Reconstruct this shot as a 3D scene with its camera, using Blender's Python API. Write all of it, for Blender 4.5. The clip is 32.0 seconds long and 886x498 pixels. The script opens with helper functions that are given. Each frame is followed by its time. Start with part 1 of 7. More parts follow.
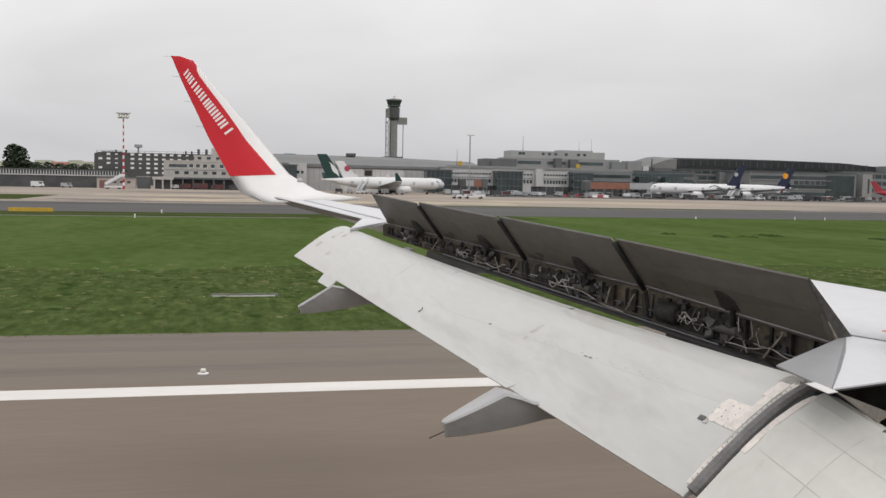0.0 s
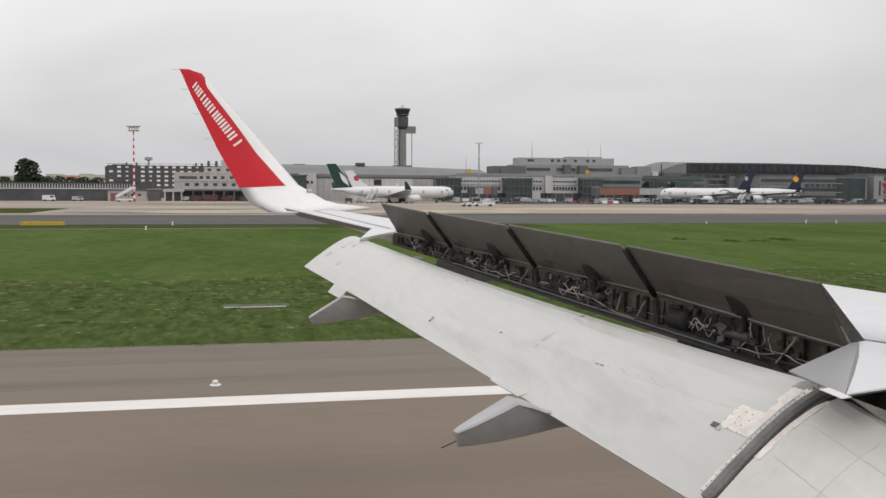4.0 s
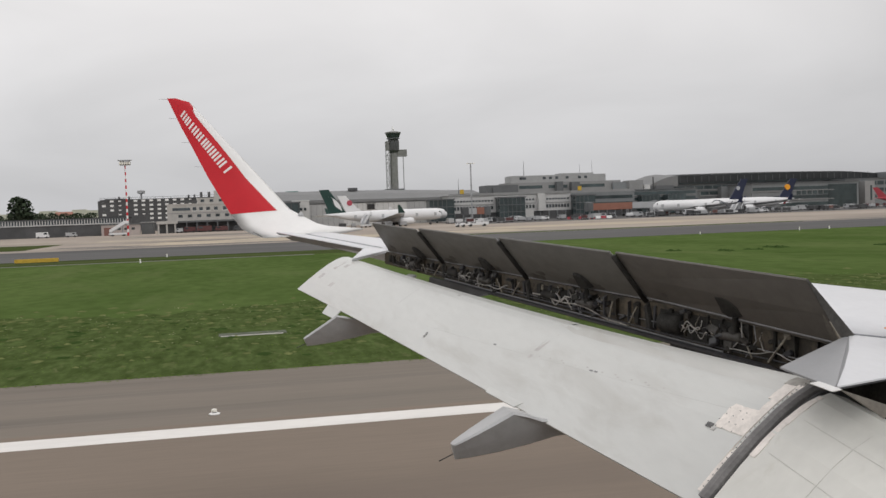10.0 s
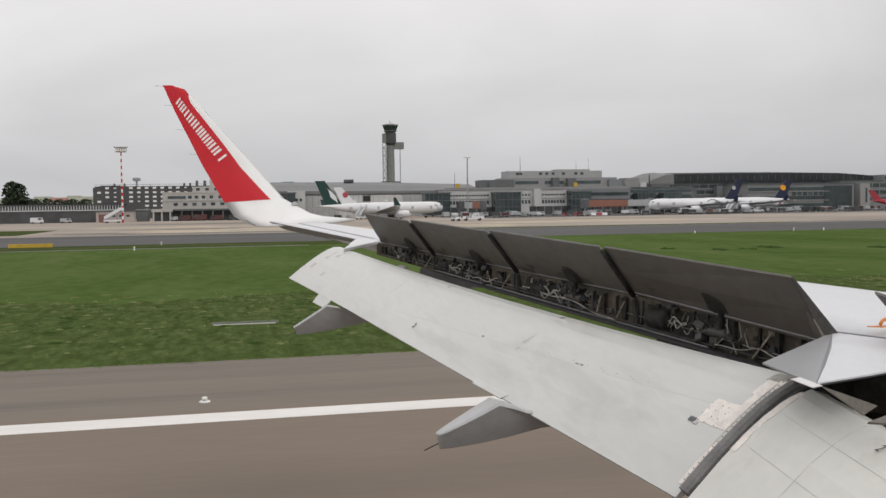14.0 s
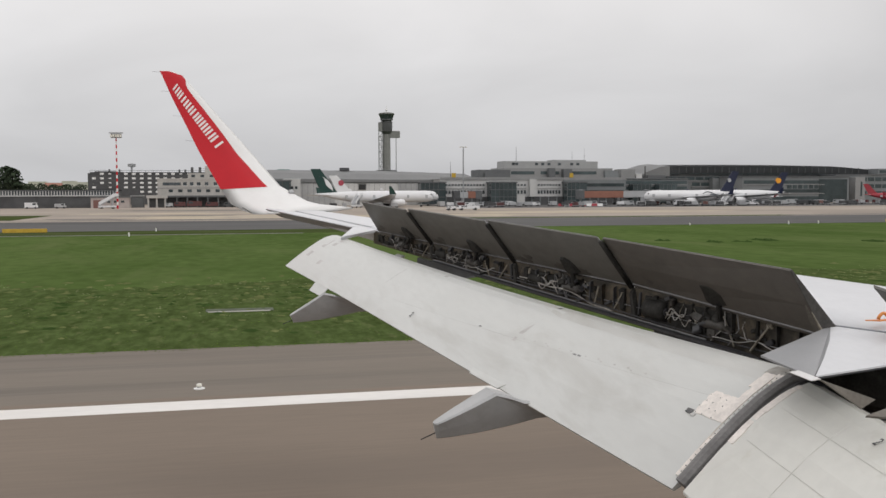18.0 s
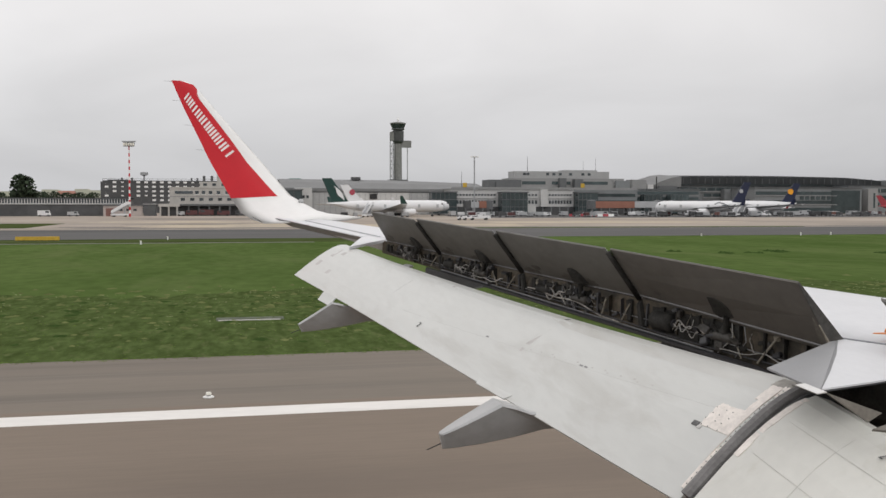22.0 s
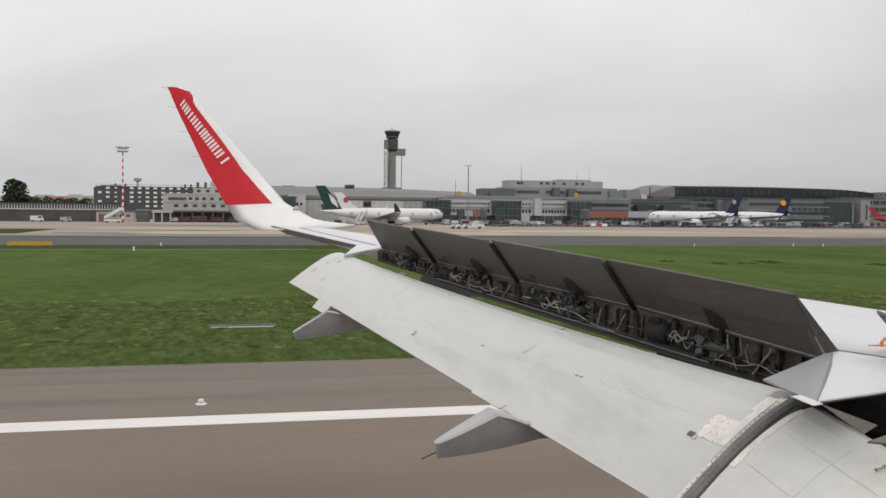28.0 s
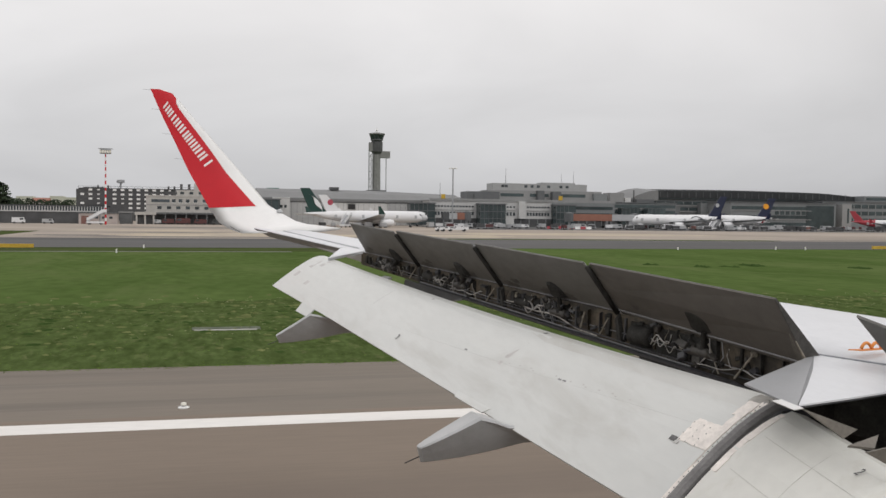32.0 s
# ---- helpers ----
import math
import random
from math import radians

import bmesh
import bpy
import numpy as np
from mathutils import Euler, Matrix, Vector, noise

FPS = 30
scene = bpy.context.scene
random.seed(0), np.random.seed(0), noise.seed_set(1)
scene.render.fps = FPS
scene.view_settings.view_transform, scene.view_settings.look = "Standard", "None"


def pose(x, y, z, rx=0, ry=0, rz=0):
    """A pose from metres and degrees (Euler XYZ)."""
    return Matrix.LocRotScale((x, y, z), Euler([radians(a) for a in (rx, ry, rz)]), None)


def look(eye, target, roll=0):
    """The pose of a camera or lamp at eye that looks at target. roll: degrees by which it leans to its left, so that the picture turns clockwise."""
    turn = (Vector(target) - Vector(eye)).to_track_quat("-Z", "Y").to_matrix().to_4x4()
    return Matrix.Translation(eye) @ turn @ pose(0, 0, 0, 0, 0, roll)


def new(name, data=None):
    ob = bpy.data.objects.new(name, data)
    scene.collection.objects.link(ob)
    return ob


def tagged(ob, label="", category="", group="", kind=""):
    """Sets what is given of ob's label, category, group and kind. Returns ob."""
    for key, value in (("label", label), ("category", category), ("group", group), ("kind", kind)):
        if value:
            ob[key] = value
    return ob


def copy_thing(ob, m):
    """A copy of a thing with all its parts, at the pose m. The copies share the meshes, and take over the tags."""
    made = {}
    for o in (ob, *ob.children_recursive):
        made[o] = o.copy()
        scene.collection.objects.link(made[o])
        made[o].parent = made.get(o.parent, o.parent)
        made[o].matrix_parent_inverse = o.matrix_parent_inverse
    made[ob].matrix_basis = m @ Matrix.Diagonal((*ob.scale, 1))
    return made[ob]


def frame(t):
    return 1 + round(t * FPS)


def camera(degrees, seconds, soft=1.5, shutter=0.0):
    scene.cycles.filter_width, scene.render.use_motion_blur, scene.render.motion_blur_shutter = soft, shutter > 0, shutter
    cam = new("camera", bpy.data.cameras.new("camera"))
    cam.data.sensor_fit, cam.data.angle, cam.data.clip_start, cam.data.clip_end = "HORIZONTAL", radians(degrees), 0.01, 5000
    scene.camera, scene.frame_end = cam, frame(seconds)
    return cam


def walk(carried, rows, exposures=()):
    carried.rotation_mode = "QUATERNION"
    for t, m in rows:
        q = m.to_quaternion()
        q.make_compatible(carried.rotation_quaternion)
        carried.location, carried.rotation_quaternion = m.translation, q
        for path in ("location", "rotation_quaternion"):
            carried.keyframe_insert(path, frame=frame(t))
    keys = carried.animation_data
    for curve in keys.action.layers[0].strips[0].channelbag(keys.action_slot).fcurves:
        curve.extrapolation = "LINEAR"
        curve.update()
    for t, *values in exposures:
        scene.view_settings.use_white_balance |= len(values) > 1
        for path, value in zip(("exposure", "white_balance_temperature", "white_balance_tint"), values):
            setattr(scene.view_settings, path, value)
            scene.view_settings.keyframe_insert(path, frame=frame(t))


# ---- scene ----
# The aircraft has rolled out on the runway: x is forward along the runway, y outboard, z up.
cam = camera(49.52, 32.0, soft=1.5)
# seconds, x, y, z, pitch, roll, yaw
PATH = [
    (0, -0.0516, 0.0692, 4.5448, -3.958, -1.099, -12.881),
    (0.5, -0.0522, 0.0699, 4.5445, -3.951, -1.098, -12.940),
    (1, -0.0533, 0.0734, 4.5467, -4.282, -1.080, -12.991),
    (1.5, -0.0580, 0.0802, 4.5477, -4.166, -0.967, -12.997),
    (2, -0.0424, 0.0715, 4.5453, -4.018, -0.455, -12.753),
    (2.5, -0.0413, 0.0657, 4.5446, -4.126, -0.569, -12.804),
    (3, -0.0512, 0.0756, 4.5482, -3.719, -0.612, -12.680),
    (3.5, -0.0438, 0.0705, 4.5494, -3.469, -0.355, -12.388),
    (5.5, -0.0540, 0.0783, 4.5631, -3.670, -0.095, -12.335),
    (6, -0.0536, 0.0748, 4.5602, -3.828, 0.197, -12.360),
    (6.5, -0.0446, 0.0678, 4.5612, -3.636, 0.426, -12.353),
    (7, -0.0516, 0.0729, 4.5837, -3.340, 1.092, -12.507),
    (7.5, -0.0415, 0.0707, 4.5890, -4.118, 1.995, -12.476),
    (8, -0.0283, 0.0550, 4.5693, -4.353, 0.995, -12.404),
    (8.5, -0.0202, 0.0541, 4.5478, -3.503, 1.792, -12.507),
    (9, -0.0229, 0.0425, 4.5285, -2.977, 2.563, -12.529),
    (9.5, -0.0106, 0.0186, 4.5339, -2.658, 2.511, -12.628),
    (10, -0.0152, 0.0307, 4.4976, -2.202, 2.012, -12.705),
    (10.5, -0.0003, 0.0056, 4.4829, -1.474, 1.490, -12.711),
    (11, -0.0020, 0.0099, 4.4687, -2.225, 0.727, -13.139),
    (11.5, -0.0065, -0.0163, 4.4719, -3.086, 0.716, -13.286),
    (12, -0.0022, 0.0189, 4.4670, -2.698, 0.416, -13.136),
    (12.5, -0.0095, 0.0020, 4.4800, -2.877, 0.791, -13.290),
    (13, 0.0076, -0.0026, 4.4786, -2.618, 0.956, -12.921),
    (13.5, 0.0059, -0.0186, 4.4707, -2.319, 1.040, -12.920),
    (14, 0.0141, -0.0075, 4.4789, -2.584, 0.826, -12.957),
    (14.5, -0.0050, 0.0076, 4.4709, -2.756, 0.685, -13.211),
    (16.5, 0.0144, -0.0068, 4.4815, -2.770, 0.580, -12.898),
    (17, 0.0021, -0.0010, 4.4817, -3.036, 0.168, -13.042),
    (17.5, 0.0101, 0.0062, 4.4620, -3.163, -0.040, -13.057),
    (18, -0.0072, 0.0094, 4.4790, -3.222, 0.211, -13.225),
    (18.5, 0.0005, 0.0088, 4.4775, -2.857, 0.253, -13.024),
    (19, 0.0053, 0.0188, 4.4830, -2.536, 0.283, -12.911),
    (19.5, -0.0013, 0.0076, 4.4774, -2.459, -0.053, -13.016),
    (20, 0.0185, 0.0048, 4.4803, -2.746, 0.037, -12.981),
    (20.5, 0.0025, -0.0050, 4.4856, -3.200, -0.124, -13.154),
    (21, 0.0028, -0.0073, 4.4807, -3.157, -0.220, -13.027),
    (21.5, 0.0016, -0.0020, 4.4817, -2.864, -0.151, -12.787),
    (22, 0.0163, -0.0041, 4.4841, -2.647, -0.045, -12.567),
    (22.5, 0.0044, -0.0022, 4.4810, -2.697, -0.170, -12.704),
    (23, 0.0093, -0.0046, 4.4885, -3.146, -0.407, -12.758),
    (23.5, 0.0041, -0.0002, 4.4832, -3.481, -0.470, -12.967),
    (24, 0.0022, 0.0028, 4.4778, -3.515, -0.514, -13.050),
    (24.5, 0.0041, -0.0031, 4.4920, -3.449, -0.525, -13.035),
    (25, -0.0032, 0.0094, 4.4829, -2.944, -0.649, -13.041),
    (25.5, 0.0018, -0.0077, 4.4794, -2.696, -0.629, -12.987),
    (27.5, 0.0024, 0.0070, 4.4868, -2.311, -0.534, -12.848),
    (28, -0.0056, -0.0030, 4.4876, -2.147, -0.510, -12.944),
    (28.5, -0.0038, 0.0051, 4.4905, -2.092, -0.706, -13.174),
    (29, -0.0036, -0.0058, 4.4957, -2.123, -0.846, -13.572),
    (29.5, 0.0023, -0.0030, 4.4942, -2.105, -0.734, -13.843),
    (30, 0.0007, 0.0000, 4.5003, -2.160, -0.722, -13.966),
    (30.5, 0.0009, -0.0064, 4.5027, -2.120, -0.669, -13.983),
    (31, -0.0006, 0.0283, 4.4961, -2.033, -0.841, -13.936),
    (31.5, 0.0103, -0.0053, 4.4908, -1.936, -0.767, -13.770),
    (32, 0.0019, -0.0030, 4.4964, -1.976, -0.652, -13.867),
]
walk(cam, [(t, pose(x, y, z, 90 + p, r, w)) for t, x, y, z, p, r, w in PATH],
     exposures=((0, 0.04), (8, 0.03), (9.5, -0.03), (11, -0.13), (12, -0.07), (14.5, -0.06), (20, -0.05), (22, 0.0), (27.5, -0.02), (32, -0.03)))

# ---- light: a closed grey cloud cover ----
world = bpy.data.worlds.new("overcast_sky")
scene.world = world
world.use_nodes = True
wt = world.node_tree
wt.nodes.clear()


def wnode(kind, **vals):
    n = wt.nodes.new(kind)
    for k, v in vals.items():
        n.inputs[k].default_value = v
    return n


wl = wt.links.new
w_out = wnode("ShaderNodeOutputWorld")
w_bg = wnode("ShaderNodeBackground", Strength=1.0)
w_sky = wnode("ShaderNodeTexSky")
w_sky.sky_type = 'NISHITA'
w_sky.sun_disc = False
w_sky.sun_elevation = radians(48)
w_sky.sun_rotation = radians(150)
w_co = wnode("ShaderNodeTexCoord")
w_sep = wnode("ShaderNodeSeparateXYZ")
wl(w_co.outputs["Generated"], w_sep.inputs[0])
w_ramp = wnode("ShaderNodeValToRGB")
er = w_ramp.color_ramp
er.elements[0].position, er.elements[0].color = 0.0, (0.54, 0.542, 0.562, 1)
er.elements[1].position, er.elements[1].color = 1.0, (1.02, 0.99, 0.99, 1)
for p_, c_ in ((0.05, (0.605, 0.602, 0.615, 1)), (0.13, (0.75, 0.74, 0.745, 1)), (0.26, (0.95, 0.925, 0.92, 1))):
    e_ = er.elements.new(p_)
    e_.color = c_
wl(w_sep.outputs["Z"], w_ramp.inputs[0])
# cloud sheets lie flat: project the direction on a plane overhead
w_max = wnode("ShaderNodeMath")
w_max.operation = 'ADD'
w_max.inputs[1].default_value = 0.30
wl(w_sep.outputs["Z"], w_max.inputs[0])
w_div = wnode("ShaderNodeVectorMath")
w_div.operation = 'DIVIDE'
w_cmb = wnode("ShaderNodeCombineXYZ")
for i_ in range(3):
    wl(w_max.outputs[0], w_cmb.inputs[i_])
wl(w_co.outputs["Generated"], w_div.inputs[0])
wl(w_cmb.outputs[0], w_div.inputs[1])
w_noise = wnode("ShaderNodeTexNoise", Scale=1.25, Detail=5.0, Roughness=0.5, Distortion=0.5)
wl(w_div.outputs[0], w_noise.inputs["Vector"])
w_map = wnode("ShaderNodeMapRange")
for k_, v_ in (("From Min", 0.3), ("From Max", 0.7), ("To Min", 0.91), ("To Max", 1.08)):
    w_map.inputs[k_].default_value = v_
wl(w_noise.outputs[0], w_map.inputs[0])
w_mul = wnode("ShaderNodeMix")
w_mul.data_type, w_mul.blend_type = 'RGBA', 'MULTIPLY'
w_mul.inputs[0].default_value = 1.0
wl(w_ramp.outputs[0], w_mul.inputs[6])
wl(w_map.outputs[0], w_mul.inputs[7])
w_sc = wnode("ShaderNodeMix")
w_sc.data_type, w_sc.blend_type = 'RGBA', 'MULTIPLY'
w_sc.inputs[0].default_value = 1.0
w_sc.inputs[7].default_value = (0.07, 0.07, 0.07, 1)
wl(w_sky.outputs[0], w_sc.inputs[6])
w_mix = wnode("ShaderNodeMix")
w_mix.data_type = 'RGBA'
w_mix.inputs[0].default_value = 0.96
wl(w_sc.outputs[2], w_mix.inputs[6])
wl(w_mul.outputs[2], w_mix.inputs[7])
w_side = wnode("ShaderNodeMapRange")
w_side.interpolation_type = 'SMOOTHSTEP'
for k_, v_ in (("From Min", 0.15), ("From Max", 0.75), ("To Min", 1.035), ("To Max", 0.90)):
    w_side.inputs[k_].default_value = v_
wl(w_sep.outputs["X"], w_side.inputs[0])
w_shade = wnode("ShaderNodeMix")
w_shade.data_type, w_shade.blend_type = 'RGBA', 'MULTIPLY'
w_shade.inputs[0].default_value = 1.0
wl(w_mix.outputs[2], w_shade.inputs[6])
wl(w_side.outputs[0], w_shade.inputs[7])
wl(w_shade.outputs[2], w_bg.inputs[0])
wl(w_bg.outputs[0], w_out.inputs[0])

sun = new("sun", bpy.data.lights.new("sun", 'SUN'))
sun.data.energy, sun.data.angle, sun.data.color = 0.7, radians(40), (1.0, 0.97, 0.93)
sun.matrix_basis = look((40, -60, 90), (0, 0, 0))


# ---- materials ----
def material(name, colour, rough=0.6, metal=0.0, vary=0.12, scale=3.0, bump=0.0, fine=60.0, tint=None, spots=0.0, stretch=(1, 1, 1), each=0.0, coat=0.0, spec=0.5, dirt=None, dirt_scale=1.0, dirt_stretch=(1, 1, 1), dirt_from=0.5):
    m = bpy.data.materials.new(name)
    m.use_nodes = True
    t = m.node_tree
    b = t.nodes["Principled BSDF"]
    b.inputs["Roughness"].default_value, b.inputs["Metallic"].default_value = rough, metal
    b.inputs["Coat Weight"].default_value = coat
    b.inputs["Specular IOR Level"].default_value = spec
    co = t.nodes.new("ShaderNodeTexCoord")
    mp = t.nodes.new("ShaderNodeMapping")
    mp.inputs["Scale"].default_value = stretch
    t.links.new(co.outputs["Object"], mp.inputs[0])
    big = t.nodes.new("ShaderNodeTexNoise")
    big.inputs["Scale"].default_value, big.inputs["Detail"].default_value, big.inputs["Roughness"].default_value = scale, 6, 0.6
    small = t.nodes.new("ShaderNodeTexNoise")
    small.inputs["Scale"].default_value, small.inputs["Detail"].default_value = fine, 4
    for n in (big, small):
        t.links.new(mp.outputs[0], n.inputs["Vector"])
    ramp = t.nodes.new("ShaderNodeValToRGB")
    c0 = [c * (1 - vary) for c in colour]
    c1 = list(tint) if tint else [min(1, c * (1 + vary)) for c in colour]
    ramp.color_ramp.elements[0].position, ramp.color_ramp.elements[0].color = 0.32, (*c0, 1)
    ramp.color_ramp.elements[1].position, ramp.color_ramp.elements[1].color = 0.68, (*c1, 1)
    t.links.new(big.outputs[0], ramp.inputs[0])
    mix = t.nodes.new("ShaderNodeMix")
    mix.data_type, mix.blend_type = 'RGBA', 'MULTIPLY'
    mr = t.nodes.new("ShaderNodeMapRange")
    for k, v in (("From Min", 0.3), ("From Max", 0.7), ("To Min", 1 - vary * 0.8 - spots), ("To Max", 1.0 + vary * 0.5)):
        mr.inputs[k].default_value = v
    t.links.new(small.outputs[0], mr.inputs[0])
    mix.inputs[0].default_value = 1.0
    t.links.new(ramp.outputs[0], mix.inputs[6])
    t.links.new(mr.outputs[0], mix.inputs[7])
    last = mix.outputs[2]
    if dirt:
        dm = t.nodes.new("ShaderNodeMapping")
        dm.inputs["Scale"].default_value = dirt_stretch
        t.links.new(co.outputs["Object"], dm.inputs[0])
        dn = t.nodes.new("ShaderNodeTexNoise")
        dn.inputs["Scale"].default_value, dn.inputs["Detail"].default_value, dn.inputs["Roughness"].default_value, dn.inputs["Distortion"].default_value = dirt_scale, 8, 0.65, 0.6
        t.links.new(dm.outputs[0], dn.inputs["Vector"])
        dr = t.nodes.new("ShaderNodeMapRange")
        for k, v in (("From Min", dirt_from), ("From Max", dirt_from + 0.22), ("To Min", 0.0), ("To Max", 1.0)):
            dr.inputs[k].default_value = v
        t.links.new(dn.outputs[0], dr.inputs[0])
        dx = t.nodes.new("ShaderNodeMix")
        dx.data_type = 'RGBA'
        dx.inputs[7].default_value = (*dirt, 1)
        t.links.new(dr.outputs[0], dx.inputs[0])
        t.links.new(last, dx.inputs[6])
        last = dx.outputs[2]
    if each:
        info = t.nodes.new("ShaderNodeObjectInfo")
        hs = t.nodes.new("ShaderNodeHueSaturation")
        m2 = t.nodes.new("ShaderNodeMapRange")
        m2.inputs["To Min"].default_value, m2.inputs["To Max"].default_value = 1 - each, 1 + each
        t.links.new(info.outputs["Random"], m2.inputs[0])
        t.links.new(m2.outputs[0], hs.inputs["Value"])
        t.links.new(last, hs.inputs["Color"])
        last = hs.outputs[0]
    t.links.new(last, b.inputs["Base Color"])
    if bump:
        bp = t.nodes.new("ShaderNodeBump")
        bp.inputs["Strength"].default_value, bp.inputs["Distance"].default_value = bump, 0.02
        t.links.new(small.outputs[0], bp.inputs["Height"])
        t.links.new(bp.outputs[0], b.inputs["Normal"])
    return m
# beige lowered to carry the shade of the panel above the doors


WING = material("wing_paint", (0.63, 0.64, 0.66), 0.38, vary=0.04, scale=1.2, fine=25, stretch=(1, 0.4, 1))
FLAPM = material("flap_paint", (0.63, 0.64, 0.622), 0.40, vary=0.035, scale=0.8, fine=9, stretch=(2.0, 0.45, 2.0), dirt=(0.53, 0.53, 0.505), dirt_scale=1.1, dirt_stretch=(3.2, 0.55, 3.2), dirt_from=0.52)
FLAPI = material("inboard_flap_paint", (0.69, 0.69, 0.65), 0.45, vary=0.04, scale=2.0, fine=14, dirt=(0.56, 0.55, 0.49), dirt_scale=2.2, dirt_stretch=(1.0, 1.4, 1.0), dirt_from=0.55)
RED = material("red_paint", (0.53, 0.010, 0.020), 0.4, vary=0.05, scale=2, spec=0.3)
WHITE = material("white_paint", (0.78, 0.78, 0.77), 0.45, vary=0.03)
LETTER = material("white_film", (0.8, 0.74, 0.73), 0.5, vary=0.02)
DARK = material("spoiler_underside", (0.118, 0.108, 0.096), 0.55, vary=0.14, scale=1.3, fine=14, stretch=(1, 0.5, 1), dirt=(0.082, 0.076, 0.065), dirt_scale=1.6, dirt_stretch=(1, 1.3, 1.5), dirt_from=0.5)
# lighter copy of spoiler_underside: these panels' brighter light is in the colour
DARKG = material("lit_spoiler_underside", (0.136, 0.133, 0.122), 0.55, vary=0.14, scale=1.3, fine=14, stretch=(1, 0.5, 1), dirt=(0.098, 0.094, 0.085), dirt_scale=1.6, dirt_stretch=(1, 1.3, 1.5), dirt_from=0.5)
SOOTY = material("oil_stain", (0.062, 0.058, 0.052), 0.55, vary=0.35, scale=9)
STAIN = material("thin_oil_stain", (0.082, 0.077, 0.068), 0.55, vary=0.3, scale=9)
TAN = material("tan_inner_skin", (0.155, 0.128, 0.090), 0.65, vary=0.45, scale=5, fine=25)
GREYTAN = material("worn_strut", (0.26, 0.235, 0.19), 0.5, vary=0.35, scale=12)
LITTAN = material("lit_end_tan", (0.17, 0.158, 0.138), 0.55, vary=0.25, scale=6)
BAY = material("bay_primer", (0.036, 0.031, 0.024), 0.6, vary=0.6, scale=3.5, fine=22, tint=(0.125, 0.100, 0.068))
# near black: soot in the bay, and the inboard cove's shade as colour
BAYD = material("soot_and_shade_black", (0.036, 0.035, 0.032), 0.75, vary=0.4, scale=8, spec=0.25)
LIP = material("dark_grey_shroud", (0.055, 0.056, 0.06), 0.45, vary=0.2, scale=4)
SILVER = material("steel_line", (0.46, 0.45, 0.43), 0.4, 0.35, vary=0.2, scale=12)
HOSE = material("pale_hose", (0.42, 0.40, 0.37), 0.5, vary=0.3, scale=15)
SHRD = material("beige_shroud_door", (0.155, 0.14, 0.118), 0.5, vary=0.2, scale=4)
RUBBER = material("rubber_seal", (0.03, 0.03, 0.033), 0.55, vary=0.3, scale=6)
GREYSEAL = material("grey_seal", (0.22, 0.22, 0.225), 0.5, vary=0.2, scale=9)
FLAPJ = material("flap_joint", (0.60, 0.605, 0.592), 0.6, vary=0.1, scale=9)
INJ = material("inboard_flap_joint", (0.63, 0.63, 0.59), 0.6, vary=0.1, scale=9)
CORNER = material("spoiler_shade_grey", (0.31, 0.315, 0.325), 0.45, vary=0.05)
NOSEB = material("flap_nose_shading", (0.60, 0.602, 0.58), 0.5, vary=0.05, scale=0.8, fine=9, stretch=(2.0, 0.45, 2.0), dirt=(0.49, 0.48, 0.445), dirt_scale=1.2, dirt_stretch=(2, 0.5, 2), dirt_from=0.5)
SHADEB = material("shaded_beige", (0.49, 0.475, 0.44), 0.5, vary=0.10, scale=5, fine=25)
SMUDGE = material("rubbed_smudge", (0.38, 0.365, 0.335), 0.6, vary=0.2, scale=7, fine=30)
SCUFF = material("rubbed_paint", (0.535, 0.522, 0.51), 0.6, vary=0.12, scale=12)
SEALG = material("worn_seal", (0.185, 0.18, 0.178), 0.5, vary=0.22, scale=5)
JOINT = material("panel_joint", (0.30, 0.31, 0.33), 0.6, vary=0.2, scale=9)
PRIMER = material("worn_primer", (0.84, 0.79, 0.74), 0.55, vary=0.12, scale=9, fine=50)
FAIR = material("fairing_paint", (0.42, 0.425, 0.43), 0.3, vary=0.06, scale=3, fine=16, dirt=(0.33, 0.33, 0.325), dirt_scale=2.5, dirt_stretch=(0.6, 2, 1.5))
ORANGE = material("orange_paint", (0.75, 0.27, 0.06), 0.5, vary=0.1)
SOOT = material("soot_mark", (0.12, 0.12, 0.12), 0.7, vary=0.3, scale=20)

GRASS = material("grass", (0.076, 0.120, 0.034), 0.95, vary=0.14, scale=0.10, fine=1.3, spots=0.06, stretch=(0.8, 0.35, 1), tint=(0.100, 0.142, 0.047), spec=0.0, dirt=(0.112, 0.140, 0.056), dirt_scale=0.16, dirt_stretch=(0.7, 0.22, 1), dirt_from=0.52)
ROUGH = material("rough_grass", (0.064, 0.091, 0.029), 0.95, vary=0.17, scale=0.9, fine=2.4, spots=0.14, stretch=(1.7, 0.55, 1), tint=(0.092, 0.128, 0.045), spec=0.0, dirt=(0.135, 0.150, 0.068), dirt_scale=1.6, dirt_stretch=(1.2, 0.4, 1), dirt_from=0.56)
BLADE = material("grass_blade", (0.12, 0.195, 0.036), 0.9, vary=0.3, scale=0.3, fine=3, tint=(0.14, 0.22, 0.045), spec=0.0)
ROUGHD = material("dark_rough_grass", (0.040, 0.068, 0.020), 0.95, vary=0.2, scale=1.2, fine=5, spec=0.0)
SEEDY = material("seeding_grass", (0.122, 0.146, 0.056), 0.9, vary=0.25, scale=0.25, fine=2, tint=(0.148, 0.168, 0.068), spec=0.0)
FLECK = material("dry_grass_fleck", (0.34, 0.36, 0.20), 0.9, vary=0.2, spec=0.0)
